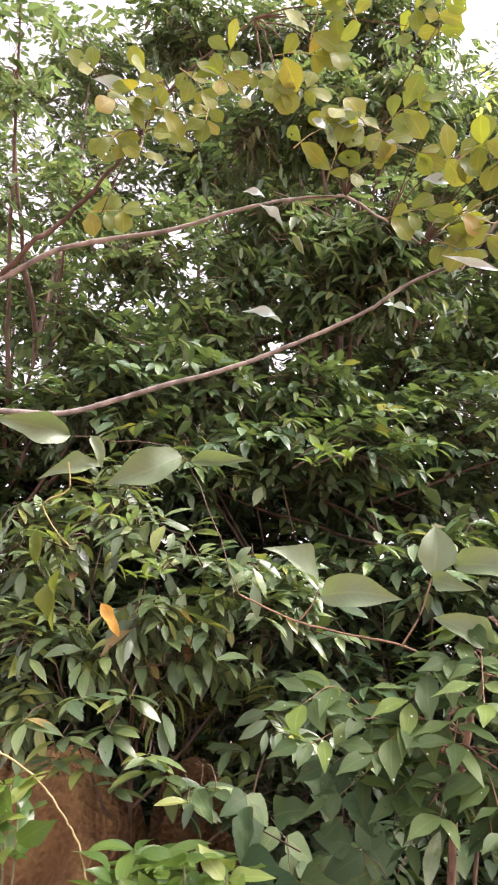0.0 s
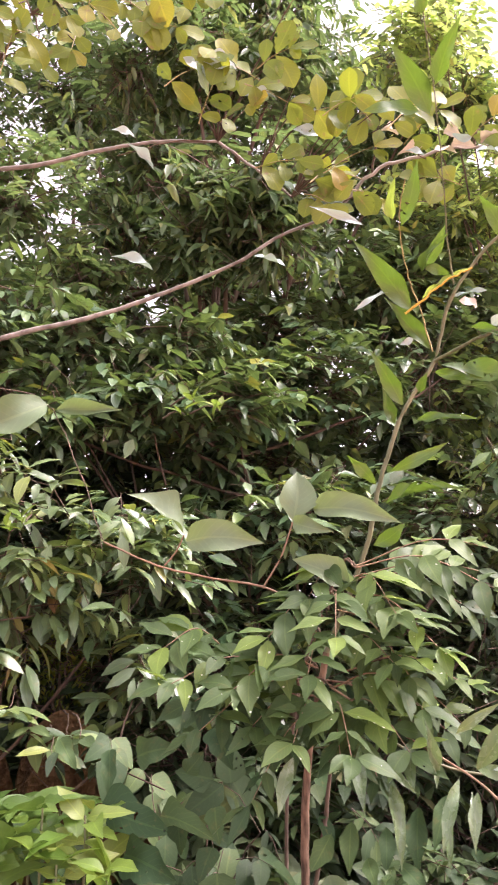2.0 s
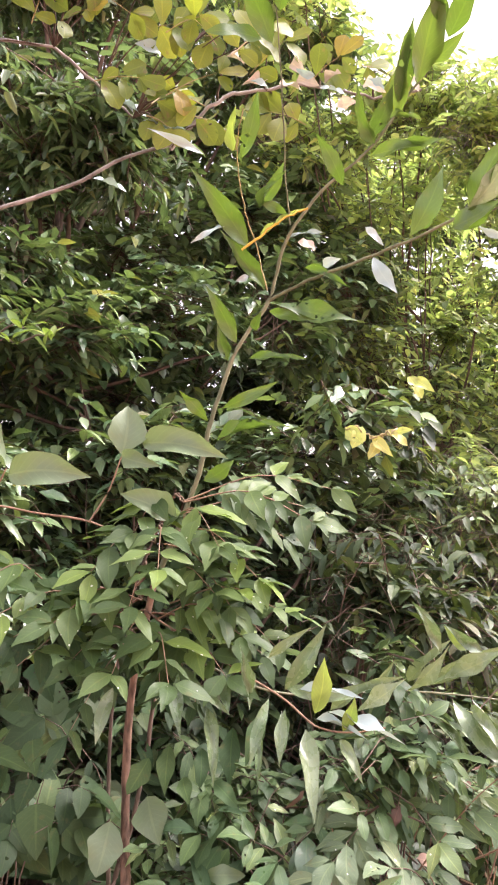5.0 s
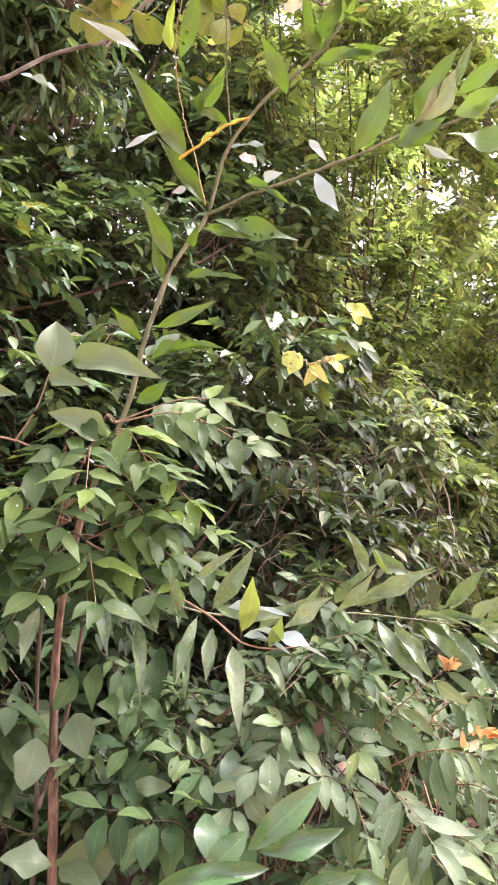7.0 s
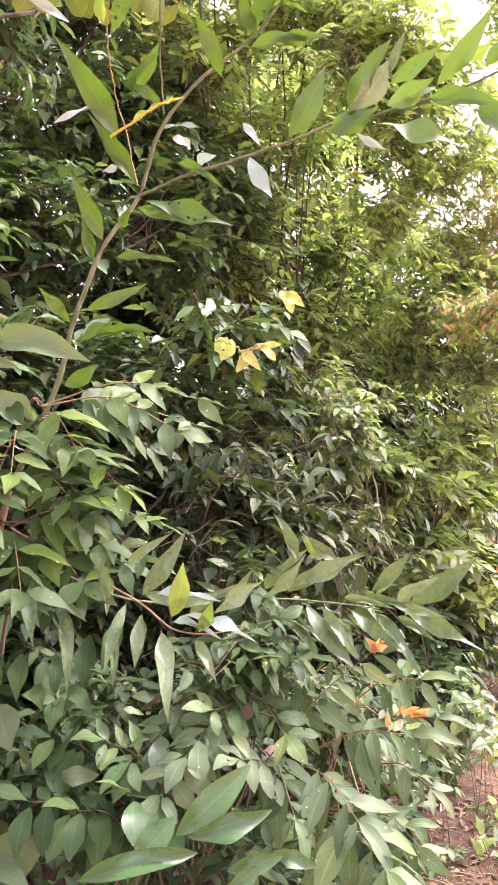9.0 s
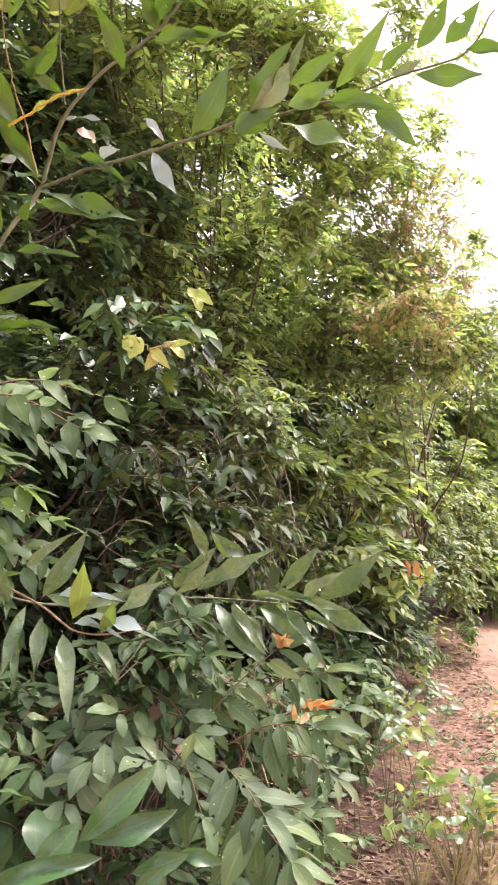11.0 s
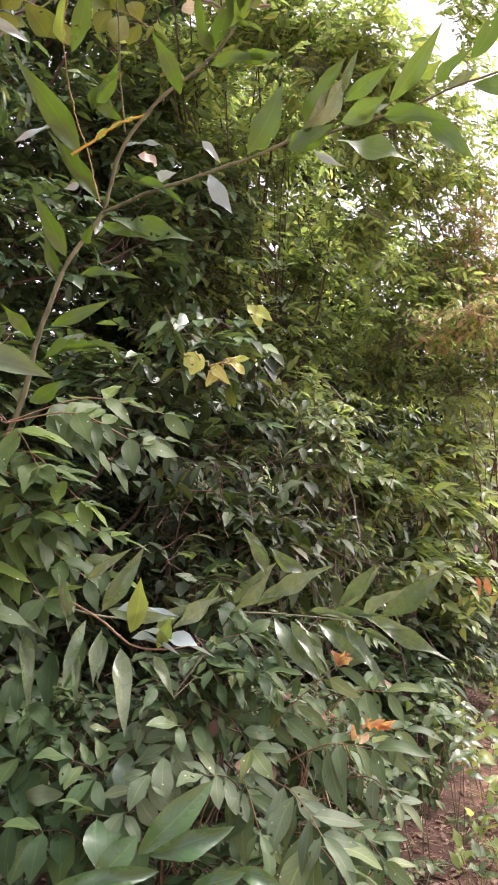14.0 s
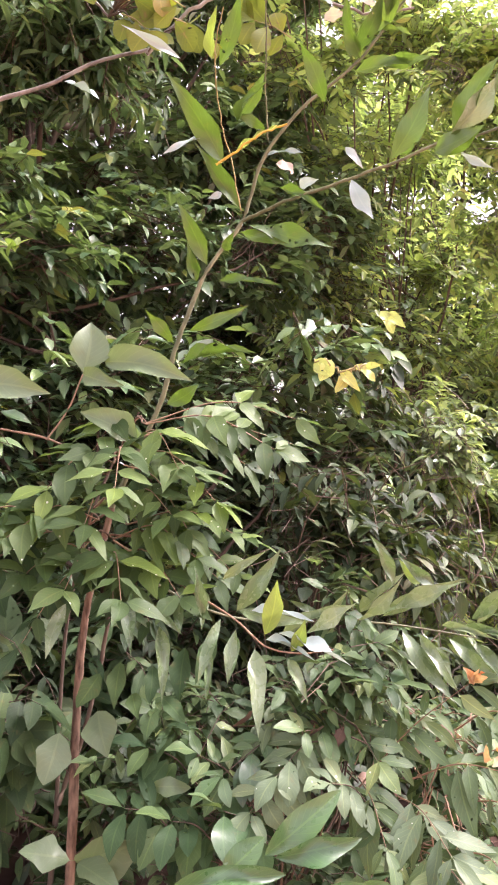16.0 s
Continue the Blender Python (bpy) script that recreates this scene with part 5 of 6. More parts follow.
VINE_LEAVES = [
    (0.27, 2.06, 1.93, 0.1, 1.99, 2.04, 0.5, 0.78),
    (0.27, 2.06, 1.91, 0.47, 1.92, 1.9, 0.48, 0.78),
    (0.57, 1.92, 1.96, 0.59, 1.93, 2.12, 0.78, 0.95),
    (0.57, 1.92, 1.96, 0.64, 1.79, 1.92, 0.4, 0.78),
    (0.62, 1.9, 2, 0.81, 1.72, 1.95, 0.36, 0.78),
    (0.72, 1.84, 1.77, 0.56, 1.89, 1.85, 0.5, 0.78),
    (-0.62, 2.62, 2.54, -0.88, 2.45, 2.53, 0.42, 0.78),
    (-0.18, 2.67, 2.51, -0.47, 2.59, 2.36, 0.48, 0.78),
    (-0.16, 2.68, 2.49, 0.09, 2.57, 2.48, 0.26, 0.78),
    (-0.49, 2.67, 2.44, -0.71, 2.55, 2.35, 0.32, 0.78),
    (-0.55, 2.62, 2.55, -0.49, 2.62, 2.42, 0.4, 0.8),
]
VINE_STALK_A = [
    (0.22, 2.1, 1.84),
    (0.25, 2.08, 1.88),
    (0.27, 2.06, 1.93),
]
VINE_STALK_B = [
    (0.49, 1.96, 1.77),
    (0.54, 1.94, 1.86),
    (0.57, 1.92, 1.96),
]
LIMB_A = [
    (-1.27, 2.65, 3.08),
    (-0.99, 2.57, 3.18),
    (-0.77, 2.51, 3.3),
    (-0.54, 2.46, 3.35),
    (-0.31, 2.41, 3.38),
    (-0.09, 2.32, 3.42),
    (0.13, 2.23, 3.44),
    (0.36, 2.14, 3.42),
]
LIMB_B = [
    (-1.25, 2.85, 2.6),
    (-0.72, 2.86, 2.72),
    (-0.51, 2.82, 2.78),
    (-0.27, 2.77, 2.86),
    (-0.06, 2.73, 2.92),
    (0.15, 2.66, 2.99),
    (0.33, 2.57, 3.05),
    (0.52, 2.46, 3.12),
    (0.67, 2.35, 3.2),
    (0.82, 2.21, 3.22),
]
LIMB_C = [
    (-0.99, 2.57, 3.19),
    (-0.85, 2.45, 3.29),
    (-0.74, 2.41, 3.37),
    (-0.58, 2.28, 3.49),
    (-0.43, 2.14, 3.61),
]
LIMB_D = [
    (0.36, 2.14, 3.42),
    (0.53, 2.15, 3.32),
    (0.65, 2.15, 3.24),
]
LIMB_E = [
    (-0.43, 2.14, 3.61),
    (-0.33, 2.03, 3.72),
    (-0.2, 1.92, 3.79),
    (-0.04, 1.82, 3.88),
]
ROUND_A = [
    (-0.55, 2, 3.67),
    (-0.46, 2.04, 3.65),
    (-0.3, 2.04, 3.63),
    (-0.53, 2.11, 3.55),
    (-0.3, 2.07, 3.56),
    (-0.41, 2.08, 3.54),
    (-0.13, 1.88, 3.7),
    (0, 1.88, 3.69),
    (0.1, 1.79, 3.7),
    (0.23, 1.77, 3.7),
    (0.16, 1.71, 3.76),
    (0.26, 1.66, 3.79),
    (0.45, 1.63, 3.7),
    (0.55, 1.6, 3.7),
    (0.3, 1.85, 3.54),
    (0.38, 1.87, 3.5),
    (0.18, 1.93, 3.48),
    (0.28, 1.96, 3.42),
    (0.38, 1.96, 3.4),
    (-0.57, 2.32, 3.37),
    (-0.18, 2.02, 3.63),
    (-0.25, 1.94, 3.7),
    (-0.08, 1.92, 3.65),
    (0.08, 1.87, 3.62),
    (-0.37, 1.97, 3.69),
]
ROUND_B = [
    (0.47, 1.78, 3.49),
    (0.56, 1.8, 3.44),
    (0.47, 1.85, 3.41),
    (0.55, 1.88, 3.35),
    (0.63, 1.85, 3.36),
    (0.7, 1.79, 3.36),
    (0.77, 1.76, 3.33),
    (0.5, 1.95, 3.29),
    (0.54, 1.98, 3.24),
    (0.69, 1.86, 3.28),
    (0.76, 1.86, 3.21),
    (0.79, 1.9, 3.14),
    (0.69, 1.94, 3.19),
    (0, 2.24, 3.36),
    (0.69, 1.76, 3.33),
    (0.8, 1.72, 3.3),
    (0.89, 1.68, 3.28),
    (0.71, 1.84, 3.23),
    (0.76, 1.88, 3.16),
    (0.84, 1.88, 3.1),
    (0.68, 1.96, 3.11),
    (0.51, 1.93, 3.25),
]
ROUND_C = [
    (0.86, 1.79, 3.37),
    (0.84, 1.93, 3.14),
    (1.01, 1.8, 3.35),
    (1.24, 1.79, 3.38),
    (1.39, 1.7, 3.36),
    (1.17, 1.94, 3.26),
]
LIMB_F = [
    (0.76, 2.06, 3.09),
    (0.91, 1.99, 3.28),
    (1.07, 1.93, 3.34),
    (1.26, 1.86, 3.37),
    (1.46, 1.81, 3.35),
    (1.62, 1.73, 3.38),
]
CURLED_FAR = [
    (1.12, 1.79, 3.3, 1.16, 1.71, 3.23, 0.5, 0.6),
    (1.21, 1.75, 3.28, 1.21, 1.65, 3.25, 0.4, 0.6),
    (1.15, 1.8, 3.27, 1.04, 1.77, 3.24, 0.4, 0.6),
    (1.32, 1.68, 3.27, 1.35, 1.6, 3.19, 0.4, 0.6),
    (1.03, 1.84, 3.3, 0.93, 1.83, 3.24, 0.4, 0.6),
    (1.26, 1.76, 3.23, 1.28, 1.67, 3.18, 0.4, 0.6),
    (1.09, 1.77, 3.34, 1.11, 1.71, 3.26, 0.5, 0.6),
    (0.95, 1.85, 3.34, 0.86, 1.81, 3.31, 0.4, 0.6),
    (1.32, 2.02, 2.81, 1.22, 1.98, 2.8, 0.45, 0.6),
    (1.43, 1.6, 3.26, 1.44, 1.54, 3.18, 0.4, 0.6),
]
CURLED = [
    (-0.47, 1.99, 3.67, -0.59, 1.94, 3.65, 0.4, 0.7),
    (0.37, 1.86, 3.49, 0.22, 1.85, 3.48, 0.5, 0.6),
    (0.27, 1.91, 3.47, 0.18, 1.85, 3.49, 0.45, 0.7),
    (0.06, 2.21, 3.43, -0.03, 2.19, 3.43, 0.4, 0.6),
    (0.14, 2.26, 3.34, 0.03, 2.21, 3.4, 0.3, 0.6),
    (0.7, 2.13, 3.24, 0.55, 2.11, 3.26, 0.4, 0.6),
    (0.65, 2.14, 3.25, 0.52, 2.1, 3.29, 0.35, 0.6),
    (0.51, 1.87, 3.42, 0.4, 1.88, 3.41, 0.4, 0.7),
]
CURLED_MORE = [
    (0.67, 1.88, 3.31, 0.57, 1.88, 3.31, 0.45, 0.6),
    (0.8, 1.98, 3.1, 0.64, 2, 3.13, 0.4, 0.5),
    (0.71, 2.4, 3.09, 0.57, 2.4, 3.12, 0.35, 0.5),
    (0.19, 2.57, 3.09, 0.01, 2.52, 3.1, 0.25, 0.6),
    (1.09, 1.62, 3.18, 1.03, 1.64, 3.2, 0.5, 0.7),
    (1.19, 1.6, 3.13, 1.11, 1.63, 3.15, 0.4, 0.6),
    (0.98, 1.73, 3.17, 0.91, 1.73, 3.18, 0.4, 0.6),
    (1.29, 1.53, 3.13, 1.23, 1.54, 3.16, 0.5, 0.7),
]
FANS = [
    (0.75, 1.88, 1.83, 1.09, 1.72, 1.77, 5),
    (0.77, 1.93, 1.84, 1.24, 1.85, 1.89, 4),
    (0.68, 1.86, 1.73, 0.59, 1.64, 1.63, 3),
    (0.7, 1.86, 1.74, 0.86, 1.63, 1.61, 4),
    (0.66, 1.87, 1.71, 0.47, 1.83, 1.63, 4),
    (0.63, 1.89, 1.55, 0.37, 1.8, 1.5, 4),
    (0.56, 1.91, 1.53, 0.22, 1.88, 1.51, 5),
    (0.65, 1.88, 1.48, 0.5, 1.71, 1.38, 4),
    (0.66, 1.87, 1.45, 0.61, 1.61, 1.36, 3),
    (0.68, 1.87, 1.46, 0.78, 1.65, 1.36, 4),
    (0.72, 1.91, 1.54, 1, 1.73, 1.51, 5),
    (0.7, 1.92, 1.59, 0.76, 1.68, 1.57, 3),
    (0.41, 2.05, 1.59, 0.21, 1.98, 1.6, 3),
    (0.67, 1.87, 1.5, 0.84, 1.69, 1.46, 4),
    (0.67, 1.93, 1.62, 0.54, 1.71, 1.54, 3),
    (0.73, 1.9, 1.79, 0.77, 1.67, 1.69, 3),
    (0.64, 1.93, 1.44, 0.43, 1.83, 1.41, 3),
    (0.83, 1.92, 1.47, 0.98, 1.73, 1.41, 3),
    (0.74, 1.94, 1.81, 0.59, 1.84, 1.74, 3),
]
HANGING_PALE = [
    (0.67, 1.7, 1.38, 0.65, 1.63, 1.22, 0.2, 0.9),
    (0.75, 1.71, 1.29, 0.73, 1.62, 1.11, 0.22, 0.9),
    (0.81, 1.7, 1.39, 0.78, 1.64, 1.27, 0.28, 0.9),
    (0.86, 1.67, 1.38, 0.83, 1.62, 1.28, 0.25, 0.9),
    (0.86, 1.65, 1.24, 0.83, 1.58, 1.11, 0.2, 0.9),
    (0.53, 1.8, 1.34, 0.47, 1.74, 1.21, 0.25, 0.9),
    (0.73, 1.71, 1.34, 0.78, 1.62, 1.27, 0.2, 0.9),
    (0.9, 1.58, 1.28, 0.86, 1.52, 1.17, 0.25, 0.9),
]
HANGING_DARK = [
    (0.69, 1.82, 1.18, 0.65, 1.75, 1.08, 0.38, 0.9),
    (0.77, 1.79, 1.17, 0.74, 1.72, 1.1, 0.4, 0.9),
    (0.85, 1.76, 1.22, 0.8, 1.69, 1.09, 0.36, 0.9),
    (0.63, 1.9, 1.18, 0.64, 1.82, 1.13, 0.45, 0.9),
    (0.92, 1.73, 1.25, 0.85, 1.68, 1.14, 0.36, 0.9),
    (0.64, 1.83, 1.15, 0.57, 1.78, 1.09, 0.5, 0.9),
    (0.7, 1.75, 1.11, 0.69, 1.68, 1.07, 0.5, 0.9),
    (0.77, 1.72, 1.1, 0.79, 1.63, 1.07, 0.45, 0.9),
]
HEART = [
    (0.29, 2.21, 1.47, 0.34, 2.14, 1.29, 0.62, 0.95),
    (0.39, 2.14, 1.38, 0.43, 2.06, 1.27, 0.85, 0.95),
    (0.54, 2.05, 1.4, 0.53, 1.99, 1.27, 0.85, 0.95),
    (0.17, 2.21, 1.29, 0.29, 2.15, 1.32, 0.85, 0.95),
    (0.06, 2.05, 1.19, 0.23, 1.87, 1.16, 0.55, 0.78),
    (0.22, 2.03, 1.17, 0.35, 1.9, 1.13, 0.5, 0.78),
    (0.36, 1.96, 1.2, 0.36, 1.89, 1.12, 0.6, 0.9),
    (0.12, 1.92, 1.11, 0.24, 1.8, 1.07, 0.75, 0.78),
    (0.31, 2.14, 1.25, 0.36, 2.13, 1.31, 0.8, 0.9),
    (0.1, 2.27, 1.31, 0.1, 2.2, 1.18, 0.45, 0.9),
    (-0.05, 2.47, 1.32, 0.01, 2.41, 1.23, 0.5, 0.9),
]
BIGLEAVES = [
    (0.92, 1.44, 0.79, 1.08, 1.36, 0.94, 0.3, 0.95),
    (0.93, 1.41, 0.8, 1.09, 1.29, 0.85, 0.27, 0.95),
    (0.85, 1.51, 0.73, 0.94, 1.47, 0.82, 0.5, 0.95),
    (0.69, 1.47, 0.75, 0.92, 1.34, 0.8, 0.2, 0.95),
    (0.99, 1.33, 0.74, 1.08, 1.24, 0.78, 0.32, 0.95),
    (1.1, 1.3, 0.76, 1.15, 1.21, 0.75, 0.36, 0.95),
    (0.97, 1.3, 0.72, 1.03, 1.25, 0.77, 0.4, 0.95),
]
BIGLEAVES_PALE = [
    (0.6, 1.87, 0.67, 0.75, 1.73, 0.73, 0.62, 0.8),
    (0.6, 1.87, 0.67, 0.48, 1.87, 0.73, 0.62, 0.8),
    (0.61, 1.86, 0.67, 0.68, 1.72, 0.66, 0.5, 0.78),
    (0.8, 1.86, 0.83, 0.88, 1.78, 0.84, 0.42, 0.8),
    (0.68, 1.97, 1.02, 0.68, 1.88, 0.92, 0.75, 0.95),
    (0.57, 1.94, 0.98, 0.52, 1.87, 0.88, 0.7, 0.95),
]
YELLOWS = [
    (1.49, 2.12, 2.17, 1.51, 2.05, 2.1, 0.60, 0.7),
    (1.54, 2.08, 2.17, 1.49, 2.07, 2.09, 0.60, 0.7),
    (1.57, 2.07, 2.13, 1.6, 1.99, 2.05, 0.38, 0.7),
    (1.61, 2.04, 2.15, 1.64, 1.95, 2.1, 0.45, 0.7),
    (1.64, 2.01, 2.14, 1.65, 1.94, 2.14, 0.45, 0.7),
    (1.65, 1.94, 2.34, 1.67, 1.88, 2.26, 0.52, 0.7),
    (1.67, 1.93, 2.33, 1.69, 1.85, 2.27, 0.45, 0.7),
    (1.6, 2.06, 2.12, 1.54, 2.04, 2.05, 0.45, 0.7),
]
ORANGES = [
    (1.54, 1.39, 1.14, 1.49, 1.38, 1.19, 0.4, 0.8),
    (1.54, 1.39, 1.14, 1.52, 1.35, 1.19, 0.3, 0.8),
    (1.54, 1.39, 1.15, 1.53, 1.33, 1.17, 0.35, 0.8),
    (1.55, 1.39, 1.15, 1.53, 1.34, 1.18, 0.25, 0.8),
    (1.54, 1.33, 0.96, 1.5, 1.31, 1.01, 0.4, 0.8),
    (1.55, 1.32, 0.98, 1.54, 1.28, 1.02, 0.3, 0.8),
    (1.56, 1.31, 0.98, 1.56, 1.25, 1.02, 0.35, 0.8),
    (1.58, 1.3, 0.98, 1.57, 1.23, 1, 0.3, 0.8),
    (1.56, 1.31, 0.97, 1.5, 1.29, 0.96, 0.35, 0.8),
    (1.59, 1.29, 0.99, 1.58, 1.23, 1.02, 0.3, 0.8),
    (3.83, 2.57, 1.19, 3.82, 2.55, 1.07, 0.3, 0.9),
    (3.86, 2.52, 1.19, 3.86, 2.5, 1.08, 0.45, 0.9),
]
TINTED_SPRAYS = [
    (1.35, 1.67, 0.79, 1.55, 1.41, 1.14, 7, 0.1),
    (1.46, 1.54, 0.86, 1.55, 1.29, 0.94, 5, 0.14),
    (1.39, 1.52, 0.83, 1.33, 1.26, 0.79, 5, 0.14),
    (1.34, 1.63, 0.85, 1.25, 1.4, 0.77, 5, 0.12),
    (1.36, 1.43, 0.74, 1.32, 1.16, 0.72, 5, 0.15),
    (1.67, 1.51, 0.78, 1.69, 1.33, 0.76, 5, 0.09),
    (1.6, 1.52, 0.98, 1.66, 1.34, 1.06, 5, 0.11),
    (1.61, 1.55, 0.87, 1.74, 1.35, 0.94, 5, 0.11),
    (1.49, 1.77, 1, 1.5, 1.56, 1.02, 4, 0.09),
    (1.55, 1.44, 0.69, 1.55, 1.26, 0.67, 4, 0.1),
]
FRONT_SPRAYS = [
    (1.23, 1.82, 0.98, 1.39, 1.64, 1.21, 5, 0.09),
    (1.26, 1.67, 0.95, 1.03, 1.56, 0.92, 5, 0.1),
    (1.27, 1.74, 0.98, 0.93, 1.67, 0.9, 6, 0.11),
    (1.09, 1.76, 0.75, 0.9, 1.75, 0.93, 5, 0.11),
    (1.19, 1.69, 0.89, 0.96, 1.57, 0.84, 5, 0.1),
    (1.31, 1.78, 1.02, 1.42, 1.59, 1.11, 4, 0.12),
    (1.33, 1.67, 0.91, 1.13, 1.59, 1.01, 4, 0.1),
    (1.33, 1.54, 0.78, 1.14, 1.48, 0.91, 5, 0.1),
    (1.07, 1.61, 0.69, 0.9, 1.6, 0.84, 4, 0.12),
    (1.35, 1.74, 0.98, 1.3, 1.5, 0.94, 5, 0.1),
    (0.98, 1.89, 0.78, 0.81, 1.9, 0.92, 5, 0.11),
    (0.97, 1.73, 0.67, 0.8, 1.69, 0.8, 4, 0.12),
    (1.02, 1.99, 0.93, 0.85, 1.97, 1, 4, 0.11),
    (1.12, 1.85, 0.88, 1.11, 1.72, 1.01, 5, 0.1),
    (0.87, 1.79, 0.7, 0.71, 1.79, 0.81, 4, 0.12),
]
AMBER_HANGING = [
    (-0.44, 2.62, 1.91, -0.36, 2.64, 1.79, 0.35, 0.9),
]
YELLOW_HANGING = [
    (-0.7, 2.59, 2.16, -0.69, 2.62, 2.03, 0.4, 0.9),
    (-0.59, 2.59, 2.03, -0.59, 2.61, 1.79, 0.3, 0.9),
]
CREEPER = [
    (-0.64, 2.14, 1.45),
    (-0.54, 2.13, 1.4),
    (-0.46, 2.11, 1.34),
    (-0.4, 2.08, 1.28),
    (-0.36, 2.06, 1.23),
    (-0.32, 1.99, 1.16),
]
SPROUT_AT = [
    (-0.17, 1.86, 1.14),
    (-0.04, 1.81, 1.12),
    (0.04, 1.97, 1.18),
    (-0.24, 1.97, 1.17),
    (0.07, 1.74, 1.1),
    (-0.11, 1.92, 1.16),
    (-0.08, 1.86, 1.23),
    (0.02, 1.86, 1.21),
    (-0.56, 2.09, 1.36),
    (-0.53, 2.09, 1.29),
]
TENDRIL = [
    (-0.6, 2.5, 2.4),
    (-0.59, 2.52, 2.3),
    (-0.67, 2.51, 2.24),
    (-0.63, 2.53, 2.16),
    (-0.56, 2.55, 2.09),
]
LAUREL_SPRIGS = [
    (-0.65, 2.57, 1.49),
    (-0.51, 2.59, 1.46),
    (-0.36, 2.61, 1.48),
    (-0.22, 2.61, 1.40),
    (-0.07, 2.60, 1.26),
    (0.02, 2.60, 1.30),
    (-0.30, 2.62, 1.58),
    (-0.47, 2.60, 1.57),
    (-0.02, 2.74, 1.3),
    (-0.21, 2.69, 1.34),
    (-0.14, 2.69, 1.32),
    (-0.32, 2.68, 1.3),
    (-0.42, 2.68, 1.36),
    (-0.53, 2.66, 1.37),
]
FRESH_TIPS = [
    (-0.22, 2.58, 2.03),
    (-0.36, 2.56, 2.19),
    (-0.48, 2.56, 2.24),
    (-0.58, 2.57, 2.12),
    (-0.28, 2.58, 2),
    (0.35, 2.43, 2.49),
    (0.44, 2.42, 2.46),
    (0.32, 2.45, 2.44),
]
GROUND_SPRIGS = [
    (-0.14, 2.46, 1.12),
    (-0.23, 2.46, 1.13),
    (-0.03, 2.46, 1.11),
]


def on_ground(p):
    return (p[0], p[1], float(ground_height(np.array(p[0]), np.array(p[1]))) - 0.02)


# Acacia sapling: rusty trunk, long green stems with sickle-shaped blades, and a skirt of pointed leaves
rng = np.random.default_rng(31)
root = on_ground((STEM_MAIN[0][0] + 0.01, STEM_MAIN[0][1] + 0.03))
sapling = thing("acacia_sapling", root, "slender acacia sapling with rusty stem and long sickle-shaped leaves", "sapling")
limb("trunk", [root, *STEM_MAIN[:4]], 0.017, 0.0105, BARK_RUST, sapling, 0.001, rng, 8, "rusty brown peeling trunk")
stem = limb("stem", STEM_MAIN[3:], 0.009, 0.003, STEM_GREEN, sapling, 0.001, rng, 7, "olive green upper stem")
limb("trunk", [on_ground(STEM_SECOND[0][:2]), *STEM_SECOND], 0.010, 0.006, BARK_BROWN, sapling, 0.001, rng, 7, "thin dark second trunk")
limb("shoot", STEM_THIN, 0.0026, 0.0014, STEM_GREEN, sapling, 0.001, rng, 5, "thin pale shoot")
side = limb("branch", STEM_SIDE, 0.0052, 0.002, STEM_GREEN, sapling, 0.001, rng, 6)
low = limb("branch", STEM_LOW1, 0.0032, 0.0016, STEM_RED, sapling, 0.0003, rng, 6)
fan = limb("branch", STEM_LOW2, 0.0045, 0.0022, STEM_GREEN, sapling, 0.0003, rng, 6)
limb("twig", GOLD_TWIG, 0.004, 0.0028, STEM_GOLD, sapling, 0.002, rng, 5, "golden yellow dying twig")
limb("shoot", STRAND, 0.0022, 0.0014, STEM_YELLOW, sapling, 0.001, rng, 5, "thin pale shoot")
blades_at(BLADES_UPRIGHT, PHYLLODE, LEAF_LIME, stem)
blades_at(BLADES_CROWN, PHYLLODE, LEAF_LIME, stem)
blades_at(BLADES_TOP, PHYLLODE, LEAF_LIME, stem)
blades_at(BLADES_HIGH, PHYLLODE, LEAF_LIME, stem)
blades_at(BLADES_SPRAY, PHYLLODE, LEAF_ACACIA, side)
blades_at(BLADES_LOW, PHYLLODE, LEAF_PALE, low, label="pale grey-green blade")
blades_at(HANGING_PALE, PHYLLODE, LEAF_PALE, low, label="pale grey-green blade")
blades_at(BLADES_FAN, PHYLLODE, LEAF_PALE, fan, label="pale grey-green blade")
blades_at(BLADES_MORE, PHYLLODE, LEAF_PALE, fan, label="pale grey-green blade")
blades_at(BLADES_GREY, PHYLLODE, LEAF_PALE, side, label="pale grey-green blade")
blades_at(BLADES_SILVER, PHYLLODE, LEAF_SILVER, sapling, label="silvery folded blade")
blades_at(BLADES_BRIGHT, PHYLLODE, LEAF_SPROUT, sapling, label="bright young green blade")

